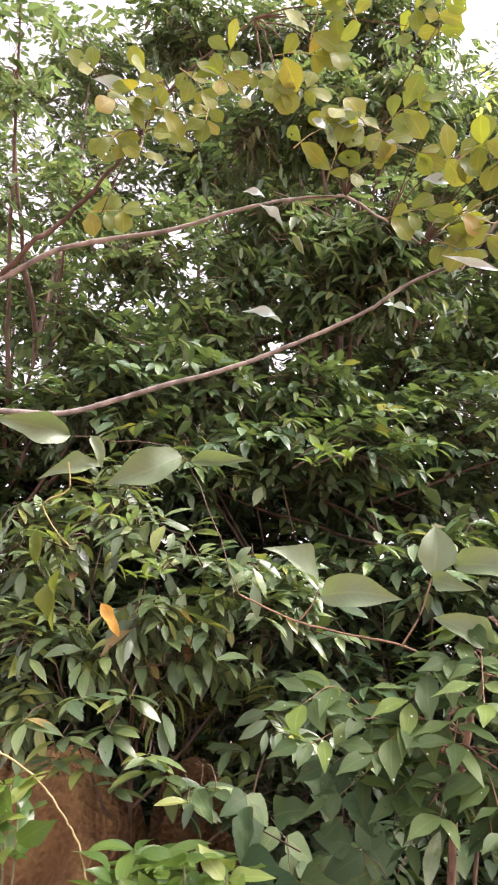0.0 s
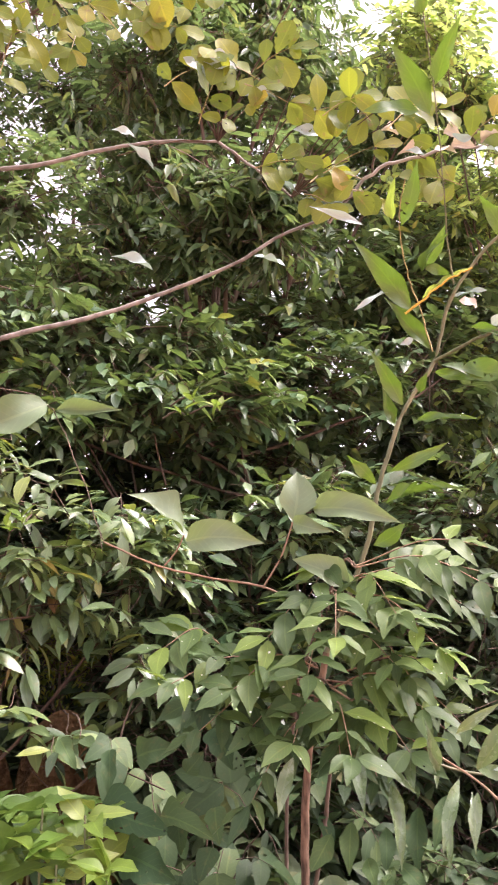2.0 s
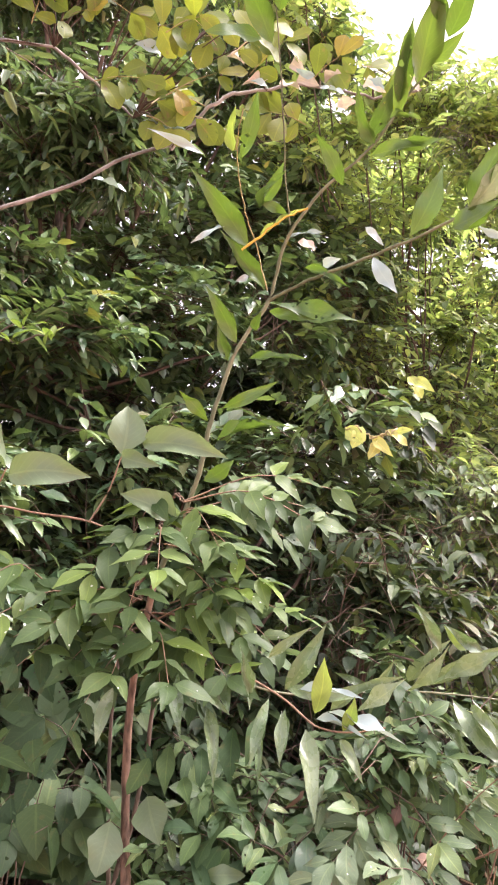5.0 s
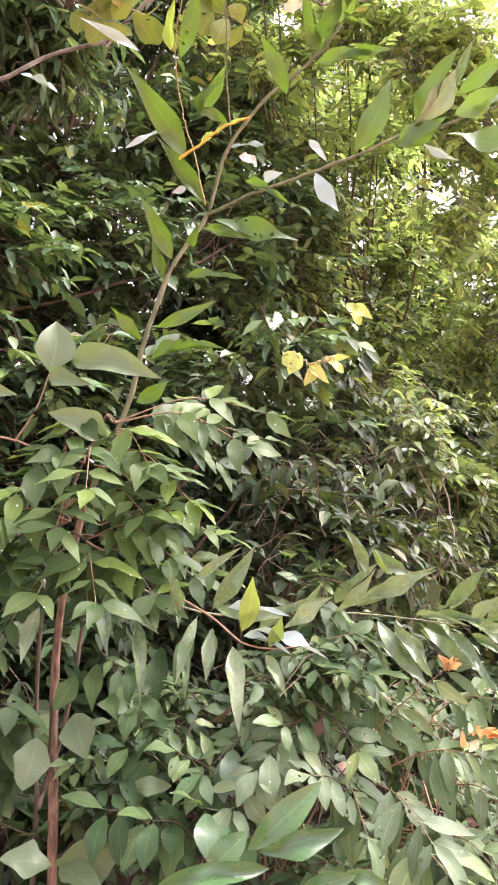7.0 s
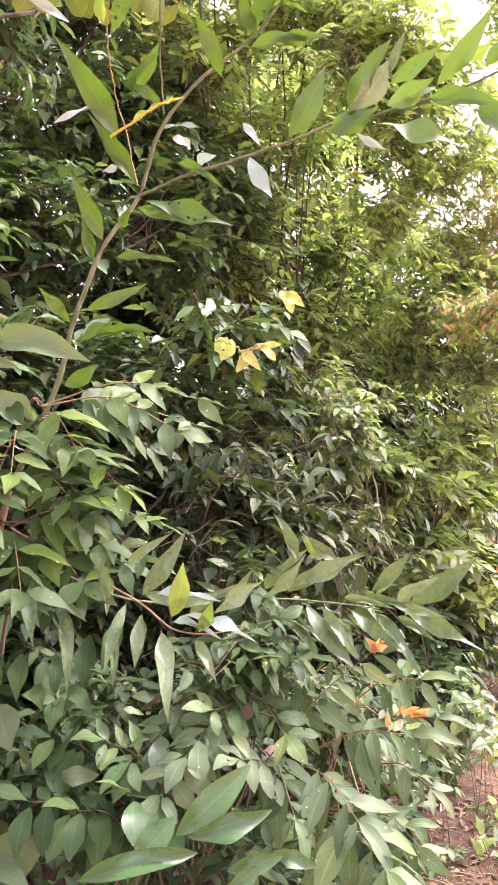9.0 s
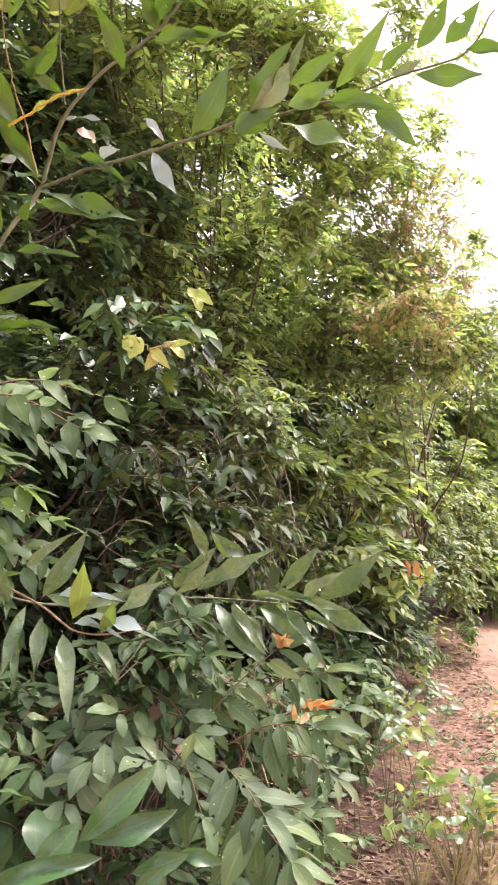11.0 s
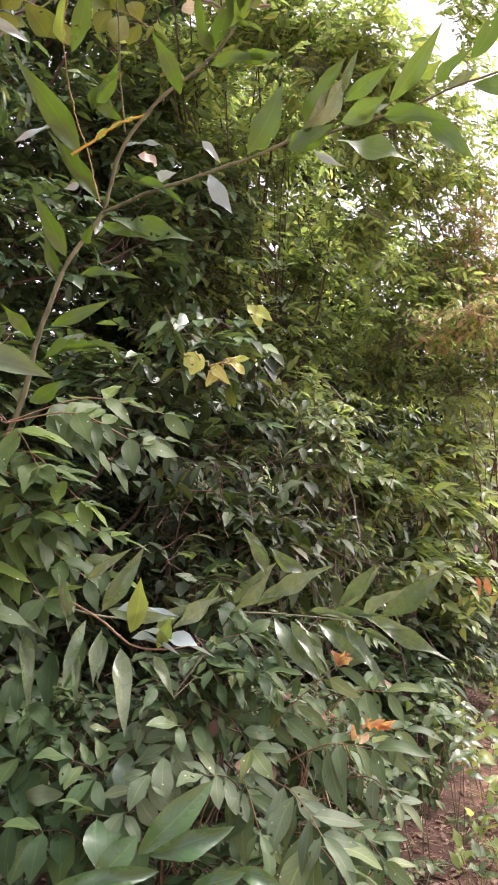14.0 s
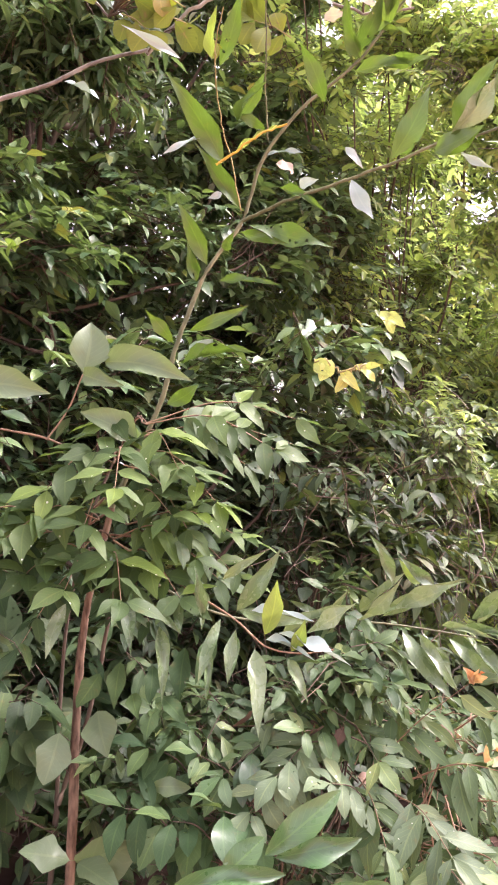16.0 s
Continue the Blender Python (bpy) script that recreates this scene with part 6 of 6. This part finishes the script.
# Pointed-leaf climber round the trunk
climber = thing("pointed_leaf_shrub", on_ground((STEM_MAIN[0][0] - 0.06, STEM_MAIN[0][1] + 0.08)), "shrub of drooping pointed grey-green leaves round the sapling", "shrub")
stem_line = curve_through([climber.matrix_basis.translation, *(np.array(STEM_MAIN[:5]) + [-0.02, 0.12, 0])], 6)
v, f = tube(stem_line, np.linspace(0.008, 0.004, len(stem_line)), 6)
part_of("stem", mesh_of("stem", v, f, BARK_BROWN), climber)
for row in FANS:
    a = np.array(row[:3])
    q = stem_line[np.argmin(np.linalg.norm(stem_line - (a + [0, 0, -0.06]), axis=1))]
    limb("branch", [q, (q + a) / 2 + [0, 0, 0.03], a], 0.0042, 0.0028, BARK_RUST, climber, 0.002, rng, 5, per=4)
    compound_leaf(a, row[3:6], row[6] + 2, 0.115, DRIP_TIPPED, LEAF_SAPLING, climber, rng, rise=0.06, hang=0.1, turn_to=0.55, spread=0.85)
    # Inner tier of the same leaves, coloured darker to paint shade between tiers
    if row[6] > 3:
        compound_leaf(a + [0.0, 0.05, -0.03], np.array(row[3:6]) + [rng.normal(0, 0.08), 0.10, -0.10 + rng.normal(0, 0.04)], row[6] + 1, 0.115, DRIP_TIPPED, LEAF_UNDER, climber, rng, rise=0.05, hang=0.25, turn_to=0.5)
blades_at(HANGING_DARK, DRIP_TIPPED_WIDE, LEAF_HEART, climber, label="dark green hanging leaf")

# Vine with leaves in threes
vine = thing("trifoliate_vine", VINE_STEM[0], "climbing vine with large pale green leaves in threes", "vine")
limb("stem", VINE_STEM, 0.003, 0.0035, STEM_RED, vine, 0.0006, rng, 5)
limb("leaf_stalk", VINE_STALK_A, 0.003, 0.0025, STEM_RED, vine, sides=5)
limb("leaf_stalk", VINE_STALK_B, 0.003, 0.0025, STEM_RED, vine, sides=5)
limb("stem", [VINE_LEAVES[6][:3], VINE_LEAVES[7][:3], VINE_STEM[0]], 0.002, 0.002, BARK_BROWN, vine, 0.01, rng, 5)
blades_at(VINE_LEAVES, GULL, LEAF_VINE, vine)

# Tree with yellowing round leaves on long bare limbs
foot = on_ground((-1.68, 3.0))
elder = thing("yellowing_tree", foot, "tree with long bare limbs and yellowing round leaves", "tree")
limb("trunk", [foot, (-1.6, 3.0, 1.2), (-1.52, 2.98, 2.4), (-1.47, 2.95, 3.4), (-1.42, 2.95, 4.6), (-1.45, 3.0, 6.2), (-1.4, 3.0, 7.6)], 0.06, 0.02, BARK_BROWN, elder, 0.004, rng, 9)
bare = limb("branch", [(-1.54, 2.98, 2.2), *LIMB_A], 0.0145, 0.0055, BARK_GREY, elder, 0.0007, rng, 7)
limb("branch", [(-1.57, 3.0, 1.8), *LIMB_B], 0.0145, 0.006, BARK_GREY, elder, 0.0007, rng, 7)
limb("branch", LIMB_C, 0.013, 0.007, BARK_BROWN, elder, 0.003, rng, 6)
limb("branch", LIMB_F, 0.0075, 0.004, BARK_GREY, elder, 0.004, rng, 6)
limb("branch", LIMB_D, 0.006, 0.004, BARK_GREY, elder, 0.002, rng, 5)
limb("branch", LIMB_E, 0.006, 0.003, BARK_BROWN, elder, 0.003, rng, 5)
for group_of, near in ((ROUND_A, [LIMB_C[-1], LIMB_E[1], LIMB_E[2], LIMB_E[3], LIMB_A[-1]]), (ROUND_B, [LIMB_A[-1], LIMB_D[1], LIMB_D[-1], LIMB_B[-1]]), (ROUND_C, LIMB_F)):
    for p in group_of:
        q = min(near, key=lambda s: np.linalg.norm(np.array(s) - p))
        limb("twig", [q, (np.array(q) + p) / 2 + [0, 0, 0.03], p], 0.004, 0.002, BARK_BROWN, elder, 0.002, rng, 4, per=4)
for k, p in enumerate(ROUND_A + ROUND_B[::2] + ROUND_C):
    reach = unit(np.array([rng.normal(0.25, 0.8), rng.normal(-0.35, 0.4), rng.normal(0.05, 0.35)])) * rng.uniform(0.10, 0.2)
    compound_leaf(np.array(p) - reach * 0.5, np.array(p) + reach * 0.5, 2 + k % 2, 0.1, SPATULA, LEAF_YELLOWING, elder, rng, rise=0.01, hang=0.4, turn_to=1.7, stalk=STEM_YELLOW, first=0.25, spread=0.9)
blades_at(CURLED, WIDE, LEAF_SILVER, bare, label="dry silvery curled leaf")
blades_at(CURLED_MORE, WIDE, LEAF_SILVER, bare, label="dry silvery curled leaf")
blades_at(CURLED_FAR, WIDE, LEAF_CURLED, bare, label="dry pale brown curled leaf")

# Heart-leaved shrub at the sapling's foot, its dark green deepened to paint shade
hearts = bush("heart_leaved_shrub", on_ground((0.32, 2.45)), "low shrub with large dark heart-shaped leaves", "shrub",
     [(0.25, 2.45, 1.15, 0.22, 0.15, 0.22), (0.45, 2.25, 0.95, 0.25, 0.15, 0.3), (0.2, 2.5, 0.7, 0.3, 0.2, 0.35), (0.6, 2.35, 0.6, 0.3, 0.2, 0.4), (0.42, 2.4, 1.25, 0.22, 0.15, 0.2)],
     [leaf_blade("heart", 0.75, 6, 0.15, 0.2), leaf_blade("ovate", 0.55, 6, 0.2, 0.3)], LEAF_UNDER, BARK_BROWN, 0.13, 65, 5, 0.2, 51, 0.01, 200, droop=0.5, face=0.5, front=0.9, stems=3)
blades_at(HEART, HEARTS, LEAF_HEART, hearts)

# Shrub along the front with broad grey-green leaves; darker fill paints shaded gaps
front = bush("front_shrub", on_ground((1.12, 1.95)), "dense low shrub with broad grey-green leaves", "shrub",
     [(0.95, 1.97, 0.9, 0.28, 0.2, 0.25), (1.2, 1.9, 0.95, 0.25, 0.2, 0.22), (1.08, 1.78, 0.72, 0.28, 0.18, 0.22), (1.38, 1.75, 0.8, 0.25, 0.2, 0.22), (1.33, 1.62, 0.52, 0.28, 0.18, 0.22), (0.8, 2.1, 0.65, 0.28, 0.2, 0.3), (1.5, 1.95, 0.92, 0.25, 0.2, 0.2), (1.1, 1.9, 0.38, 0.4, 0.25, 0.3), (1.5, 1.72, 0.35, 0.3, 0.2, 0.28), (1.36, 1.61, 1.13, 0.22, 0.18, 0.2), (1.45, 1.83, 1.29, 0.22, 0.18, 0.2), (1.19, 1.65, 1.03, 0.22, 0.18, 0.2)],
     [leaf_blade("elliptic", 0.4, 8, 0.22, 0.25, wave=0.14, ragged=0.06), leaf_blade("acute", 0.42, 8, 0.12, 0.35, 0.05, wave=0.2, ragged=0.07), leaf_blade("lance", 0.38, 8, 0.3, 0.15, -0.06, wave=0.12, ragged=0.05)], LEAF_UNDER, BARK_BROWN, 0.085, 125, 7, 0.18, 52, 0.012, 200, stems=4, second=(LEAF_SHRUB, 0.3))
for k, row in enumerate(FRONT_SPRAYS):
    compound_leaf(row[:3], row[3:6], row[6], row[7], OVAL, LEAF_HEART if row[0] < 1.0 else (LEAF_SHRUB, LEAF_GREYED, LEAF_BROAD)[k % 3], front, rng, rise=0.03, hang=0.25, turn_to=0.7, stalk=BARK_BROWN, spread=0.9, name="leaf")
blades_at(BIGLEAVES_PALE, DRIP_TIPPED_WIDE, LEAF_VINE, front, label="large pale grey-green leaf")
blades_at(BIGLEAVES, LONG, LEAF_GLOSSY, front, label="large glossy dark green leaf")

# Fill that hides bright soil; ground-level shade is put into its leaf colour
bush("low_cover_shrub", on_ground((1.25, 1.95)), "low undergrowth beneath the front shrubs with shade painted into its leaves", "shrub",
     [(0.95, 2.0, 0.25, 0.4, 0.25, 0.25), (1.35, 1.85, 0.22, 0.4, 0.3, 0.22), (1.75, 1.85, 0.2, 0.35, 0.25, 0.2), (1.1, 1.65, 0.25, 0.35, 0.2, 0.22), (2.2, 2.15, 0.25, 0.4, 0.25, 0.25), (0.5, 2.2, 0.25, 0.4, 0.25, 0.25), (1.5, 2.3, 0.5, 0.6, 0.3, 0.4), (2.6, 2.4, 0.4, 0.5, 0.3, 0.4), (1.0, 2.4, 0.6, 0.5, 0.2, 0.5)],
     SLIM + BROAD, LEAF_PAINTED_SHADE, BARK_BROWN, 0.10, 120, 7, 0.22, 54, 0.01, 60, stems=4, second=(LEAF_UNDER, 0.4), gaps=0.5)

# Shrub with orange young leaves; its fill is darkened in colour for shade
tinted = bush("orange_tipped_shrub", on_ground((1.95, 1.95)), "shrub with oval green leaves and orange young tips", "shrub",
     [(1.75, 1.85, 0.88, 0.22, 0.18, 0.18), (2.05, 1.95, 0.75, 0.24, 0.18, 0.2), (1.75, 1.72, 0.6, 0.24, 0.18, 0.2), (1.95, 1.72, 0.45, 0.26, 0.18, 0.24), (2.2, 2.05, 0.5, 0.24, 0.18, 0.25), (2.0, 2.2, 0.8, 0.25, 0.18, 0.2), (2.3, 2.3, 0.65, 0.25, 0.2, 0.3)],
     [leaf_blade("acute", 0.4, 8, 0.22, 0.3, wave=0.14, ragged=0.06), leaf_blade("elliptic", 0.36, 8, 0.15, 0.4, 0.06, wave=0.18, ragged=0.05)], LEAF_UNDER, STEM_RED, 0.09, 95, 7, 0.2, 53, 0.01, 200, stems=4, second=(LEAF_SHRUB, 0.4))
for k in range(16):
    a = np.array([rng.uniform(1.0, 1.9), rng.uniform(1.75, 1.95), rng.uniform(0.15, 0.5)])
    b = a + [rng.uniform(-0.1, 0.35), rng.uniform(-0.2, 0.0), rng.uniform(0.3, 0.6)]
    limb("stem", [a, (a + b) / 2 + rng.normal(0, 0.03, 3), b], 0.0042, 0.0022, STEM_RED, tinted, 0.002, rng, 5, per=4)
for k, row in enumerate(TINTED_SPRAYS):
    compound_leaf(row[:3], row[3:6], row[6], row[7], LANCE, (LEAF_SHRUB, LEAF_SHRUB, LEAF_GREYED)[k % 3], tinted, rng, rise=0.03, hang=0.4, turn_to=0.6, stalk=STEM_RED, spread=0.8, name="leaf")
snag = np.array([(rng.uniform(0.9, 2.1), rng.uniform(1.6, 1.85), rng.uniform(0.35, 1.05)) for k in range(26)])
leaf_objects("withered_leaf", mesh_of("withered_leaf", *DRIP_TIPPED[2][:2], LEAF_LITTER, DRIP_TIPPED[2][2]), snag, aimed(rng.normal(0, 1, (26, 3)) * [1, 0.6, 0.5] - [0, 0.2, 0.4], rng.normal(0, 0.6, (26, 3)) + [0, -0.5, 0.8]), rng.uniform(0.05, 0.09, 26), tinted, "withered brown leaf")
blades_at(ORANGES, WIDE, LEAF_ORANGE, tinted, label="orange young leaf")

# Yellow leaves in the understorey
lit = thing("yellow_leaved_twig", YELLOWS[0][:3], "twig with ragged pale yellow leaves", "twig")
limb("twig", [YELLOWS[0][:3], YELLOWS[2][:3], YELLOWS[4][:3], (YELLOWS[4][0] + 0.1, YELLOWS[4][1] + 0.3, YELLOWS[4][2] + 0.05)], 0.003, 0.005, STEM_YELLOW, lit, 0.01, rng, 5)
blades_at(YELLOWS, DRIP_TIPPED_WIDE, LEAF_YELLOW, lit)

# Fresh tips, hanging sprigs and a tendril on the bush over the mound
laurel = [o for o in scene.objects if o.name.startswith("laurel_bush")][0]
blades_at(AMBER_HANGING, WIDE, LEAF_AMBER, laurel, label="amber withered hanging leaf")
blades_at(YELLOW_HANGING, WIDE, LEAF_YELLOWING, laurel, label="yellowed hanging leaf")
tuft_at(LAUREL_SPRIGS, LAUREL, 7, 0.13, LEAF_LAUREL, laurel, rng, droop=0.5)
tuft_at(FRESH_TIPS, LAUREL, 6, 0.085, LEAF_SPROUT, laurel, rng, droop=-0.25, spread=0.7)
for p in LAUREL_SPRIGS + FRESH_TIPS:
    limb("twig", [(p[0] * 0.9 - 0.02, p[1] + 0.25, p[2] + 0.06), (p[0] * 0.95, p[1] + 0.1, p[2] + 0.05), p], 0.004, 0.002, BARK_BROWN, laurel, 0.002, rng, 5, per=4)
limb("tendril", TENDRIL, 0.003, 0.0025, STEM_YELLOW, laurel, 0.001, rng, 5, "pale curled tendril")
for p in GROUND_SPRIGS:
    g = on_ground((p[0], p[1] + 0.03))
    herb = thing("ground_herb", g, "low green herb at the foot of the mound", "herb", "ground herbs")
    limb("stem", [g, (p[0], p[1], p[2] * 0.5), p], 0.006, 0.003, STEM_GREEN, herb, 0.003, rng, 5)
    tuft_at([p, (p[0], p[1], p[2] - 0.06)], LAUREL, 7, 0.15, LEAF_ACACIA, herb, rng, droop=0.1)

# Pale creeper over the mound and bright sprouts below it
creeper = thing("pale_creeper", CREEPER[0], "thin pale yellow creeper stem hanging over the mound", "vine")
limb("stem", CREEPER, 0.0035, 0.0025, STEM_YELLOW, creeper, 0.0012, rng, 5)
for k, p in enumerate(SPROUT_AT):
    g = on_ground((p[0], p[1] + 0.05))
    sprout = thing("sprout", g, "bright yellow-green sprout with fresh leaves", "seedling", "sprouts")
    limb("stem", [g, ((g[0] + p[0]) / 2 + 0.02, (g[1] + p[1]) / 2, p[2] * 0.5), p], 0.005, 0.003, STEM_GREEN, sprout, 0.003, rng, 5)
    for lift in (0.0, 0.05, 0.11):
        tuft_at([(p[0], p[1], p[2] - lift)], [POINTED, POINTED_B], 4, 0.12, LEAF_SPROUT if k % 3 else LEAF_ACACIA, sprout, rng, droop=-0.15, spread=0.8, loose=0.6)

# Woody vines tangled through the shade
for k in range(46):
    a = np.array([rng.uniform(1.6, 3.6), rng.uniform(2.7, 3.1), rng.uniform(1.2, 2.3)])
    b = a + [rng.uniform(-1.0, 1.0), rng.uniform(-0.2, 0.3), -rng.uniform(0.1, 1.0) if k % 3 else -rng.uniform(0.6, 1.7)]
    b[2] = max(b[2], 0.1)
    liana = thing("woody_vine", tuple(b), "thin bare brown vine tangled through the shrubs", "vine", "woody vines")
    limb("stem", [b, b * 0.6 + a * 0.4 + rng.normal(0, 0.1, 3), b * 0.25 + a * 0.75 + rng.normal(0, 0.1, 3), a], 0.0035, 0.0015, BARK_BROWN, liana, 0.004, rng, 5)
    if k % 2 == 0:
        for s in (0.3, 0.6, 0.85):
            tuft_at([a * s + b * (1 - s)], SMALL, 4, 0.06, LEAF_BROAD, liana, rng, droop=0.3, loose=0.5)

# Seedlings and tufts on the verge
for k, (x, y, h, m) in enumerate([(2.98, 2.14, 0.62, LEAF_PALE), (3.08, 2.22, 0.75, LEAF_SHRUB), (2.9, 2.22, 0.85, LEAF_SHRUB), (3.4, 2.32, 0.5, LEAF_PALE), (3.2, 2.1, 0.55, LEAF_LIGHT), (3.7, 2.5, 0.5, LEAF_LIGHT), (2.75, 2.2, 0.6, LEAF_SHRUB), (4.2, 2.75, 0.45, LEAF_PALE), (4.9, 3.15, 0.4, LEAF_LIGHT), (2.55, 2.1, 0.5, LEAF_SHRUB), (5.6, 3.5, 0.5, LEAF_LIGHT)]):
    g = on_ground((x, y))
    plant = thing("verge_seedling", g, "thin-stemmed seedling with pale leaves at the track's verge", "seedling", "verge seedlings")
    for s in range(2):
        tip = np.array([x + rng.normal(0, 0.08), y + rng.normal(0, 0.08), h * rng.uniform(0.7, 1.05)])
        base = np.array(g) + np.r_[rng.normal(0, 0.02, 2), 0]
        limb("stem", [base, (base + tip) / 2 + rng.normal(0, 0.02, 3), tip], 0.003, 0.0015, STEM_GREEN, plant, 0.002, rng, 5, per=4)
        tuft_at([tip, tip - [0, 0, 0.06], tip - [0, 0.02, 0.13]], [POINTED, POINTED_B], 4, 0.10, m, plant, rng, droop=0.35)
BLADE = leaf_blade("blade", 0.035, 5, 0.5, 0.35, 0.05, stalk=0)
for k, (x, y, h) in enumerate([(2.78, 1.66, 0.42), (2.9, 1.72, 0.48), (3.12, 1.70, 0.30), (2.66, 1.74, 0.30), (2.86, 1.58, 0.35)]):
    g = on_ground((x, y))
    clump = thing("grass_clump", g, "clump of dry straw and green leaves on bare soil", "grass clump", "grass clumps")
    n = 16
    a = rng.random(n) * 6.28
    way = np.stack([np.cos(a) * 0.4, np.sin(a) * 0.4, rng.uniform(0.6, 1.2, n)], -1)
    at = np.array(g) + np.stack([np.cos(a), np.sin(a), 0 * a], -1) * rng.random((n, 1)) * 0.07
    leaves_joined("straw", BLADE, at, aimed(way, rng.normal(size=(n, 3))), h * rng.uniform(0.45, 0.9, n), GRASS_DRY, clump)
    for s in range(3):
        tip = np.array(g) + np.r_[rng.normal(0, 0.08, 2), h * rng.uniform(0.7, 1.0)]
        limb("stem", [np.array(g), (np.array(g) + tip) / 2 + rng.normal(0, 0.02, 3), tip], 0.003, 0.002, STEM_GREEN, clump, 0.002, rng, 5, per=4)
        tuft_at([tip, tip - [0, 0, 0.07]], [POINTED_B], 4, 0.085, LEAF_PALE if s % 2 else LEAF_LIGHT, clump, rng, droop=-0.2, spread=0.6)

# Fallen leaves along the verge and under the shrubs
n = 12000
u = 8.6 * rng.random(n) ** 1.6 - 0.6
w = 0.02 + np.abs(rng.normal(0, 0.55, n)) + (rng.random(n) < 0.25) * rng.uniform(0, 1.8, n) - (rng.random(n) < 0.10) * np.abs(rng.normal(0.1, 0.5, n))
lx, ly = 3.0 + 0.85 * u - 0.53 * w, 1.42 + 0.53 * u + 0.85 * w
lp = np.stack([lx, ly, ground_height(lx, ly) + rng.uniform(0.003, 0.014, n)], -1)
la = rng.random(n) * 6.28
lway = np.stack([np.cos(la), np.sin(la), rng.normal(0, 0.12, n)], -1)
lup = np.array([0, 0, 1.0]) + rng.normal(0, 0.28, (n, 3))
litter = thing("leaf_litter", (3.0, 2.0, 0), "carpet of dry brown fallen leaves on the verge", "leaf litter", kind="stuff")
leaves_joined("dry_leaf", leaf_blade("elliptic", 0.5, 2, 0.3, 0.25, 0.05, 0.1, 0.0), lp, aimed(lway, lup), 0.018 + 0.06 * rng.random(n) ** 3, LEAF_LITTER, litter)
n = 4000
u = rng.uniform(-0.6, 6.0, n)
w = rng.normal(0.35, 0.45, n)
lx, ly = 3.0 + 0.85 * u - 0.53 * w, 1.42 + 0.53 * u + 0.85 * w
lp = np.stack([lx, ly, ground_height(lx, ly) + rng.uniform(0.004, 0.03, n)], -1)
la = rng.random(n) * 6.28
leaves_joined("dry_twig", leaf_blade("lance", 0.06, 2, 0.5, 0.1, 0.05, 0.0, 0.0), lp, aimed(np.stack([np.cos(la), np.sin(la), rng.normal(0, 0.15, n)], -1), np.array([0, 0, 1.0]) + rng.normal(0, 0.2, (n, 3))), 0.05 + 0.14 * rng.random(n) ** 2, GRASS_DRY, litter)

# Pale shrub between the hedge and the track
bush("verge_shrub", on_ground((3.76, 2.77)), "low shrub with small pale drooping leaves on the verge", "shrub",
     [(3.76, 2.77, 0.42, 0.2, 0.16, 0.24), (3.76, 2.77, 0.20, 0.2, 0.16, 0.20), (4.33, 3.01, 0.36, 0.2, 0.16, 0.22), (5.23, 3.36, 0.30, 0.2, 0.16, 0.20), (4.33, 3.01, 0.55, 0.2, 0.16, 0.14), (3.19, 2.49, 0.18, 0.2, 0.16, 0.16), (6.45, 3.70, 0.25, 0.2, 0.16, 0.20)],
     [leaf_blade("acute", 0.4, 5, 0.25, 0.3, 0.05), leaf_blade("elliptic", 0.42, 5, 0.2, 0.4, -0.05)], LEAF_SHRUB, BARK_BROWN, 0.075, 150, 7, 0.16, 61, 0.008, 200, droop=0.4, stems=4, second=(LEAF_LIGHT, 0.25), gaps=0.3)

# Feathery creeping herbs on the track's edge
for x, y in [(4.87, 2.42), (4.14, 2.32), (4.82, 2.94), (3.78, 1.78), (5.73, 3.01), (3.53, 2.21), (3.11, 2.14), (2.83, 2.10), (6.42, 3.15), (2.61, 2.03)]:
    base = np.array(on_ground((x, y))) + [0, 0, 0.025]
    herb = thing("creeping_herb", base, "creeping herb with feathery green leaves on sandy soil", "herb", "creeping herbs")
    for k in range(3):
        a = rng.uniform(-3.1, 3.1)
        tip = base + [0.24 * math.cos(a), 0.24 * math.sin(a), rng.uniform(0.02, 0.09)]
        compound_leaf(base, tip, 6, 0.055, OVAL, LEAF_HEDGE if k % 2 else LEAF_SHRUB, herb, rng, rise=0.05, hang=0.05, turn_to=0.2, stalk=STEM_GREEN, first=0.2)

# Tiny plants creeping onto the track
for k in range(16):
    x, y = 3.2 + 0.16 * k + rng.normal(0, 0.05), 1.52 + 0.10 * k + rng.normal(0, 0.12)
    g = on_ground((x, y))
    plant = thing("tiny_seedling", g, "tiny green seedling on the sandy track edge", "seedling", "tiny seedlings")
    tip = (x, y, g[2] + rng.uniform(0.05, 0.11))
    limb("stem", [g, (x + 0.005, y, (g[2] + tip[2]) / 2), tip], 0.0025, 0.0015, STEM_GREEN, plant, 0.001, rng, 4, per=3)
    tuft_at([tip], [POINTED_B], 6, 0.06, LEAF_LIGHT if k % 2 else LEAF_PALE, plant, rng, droop=0.15)
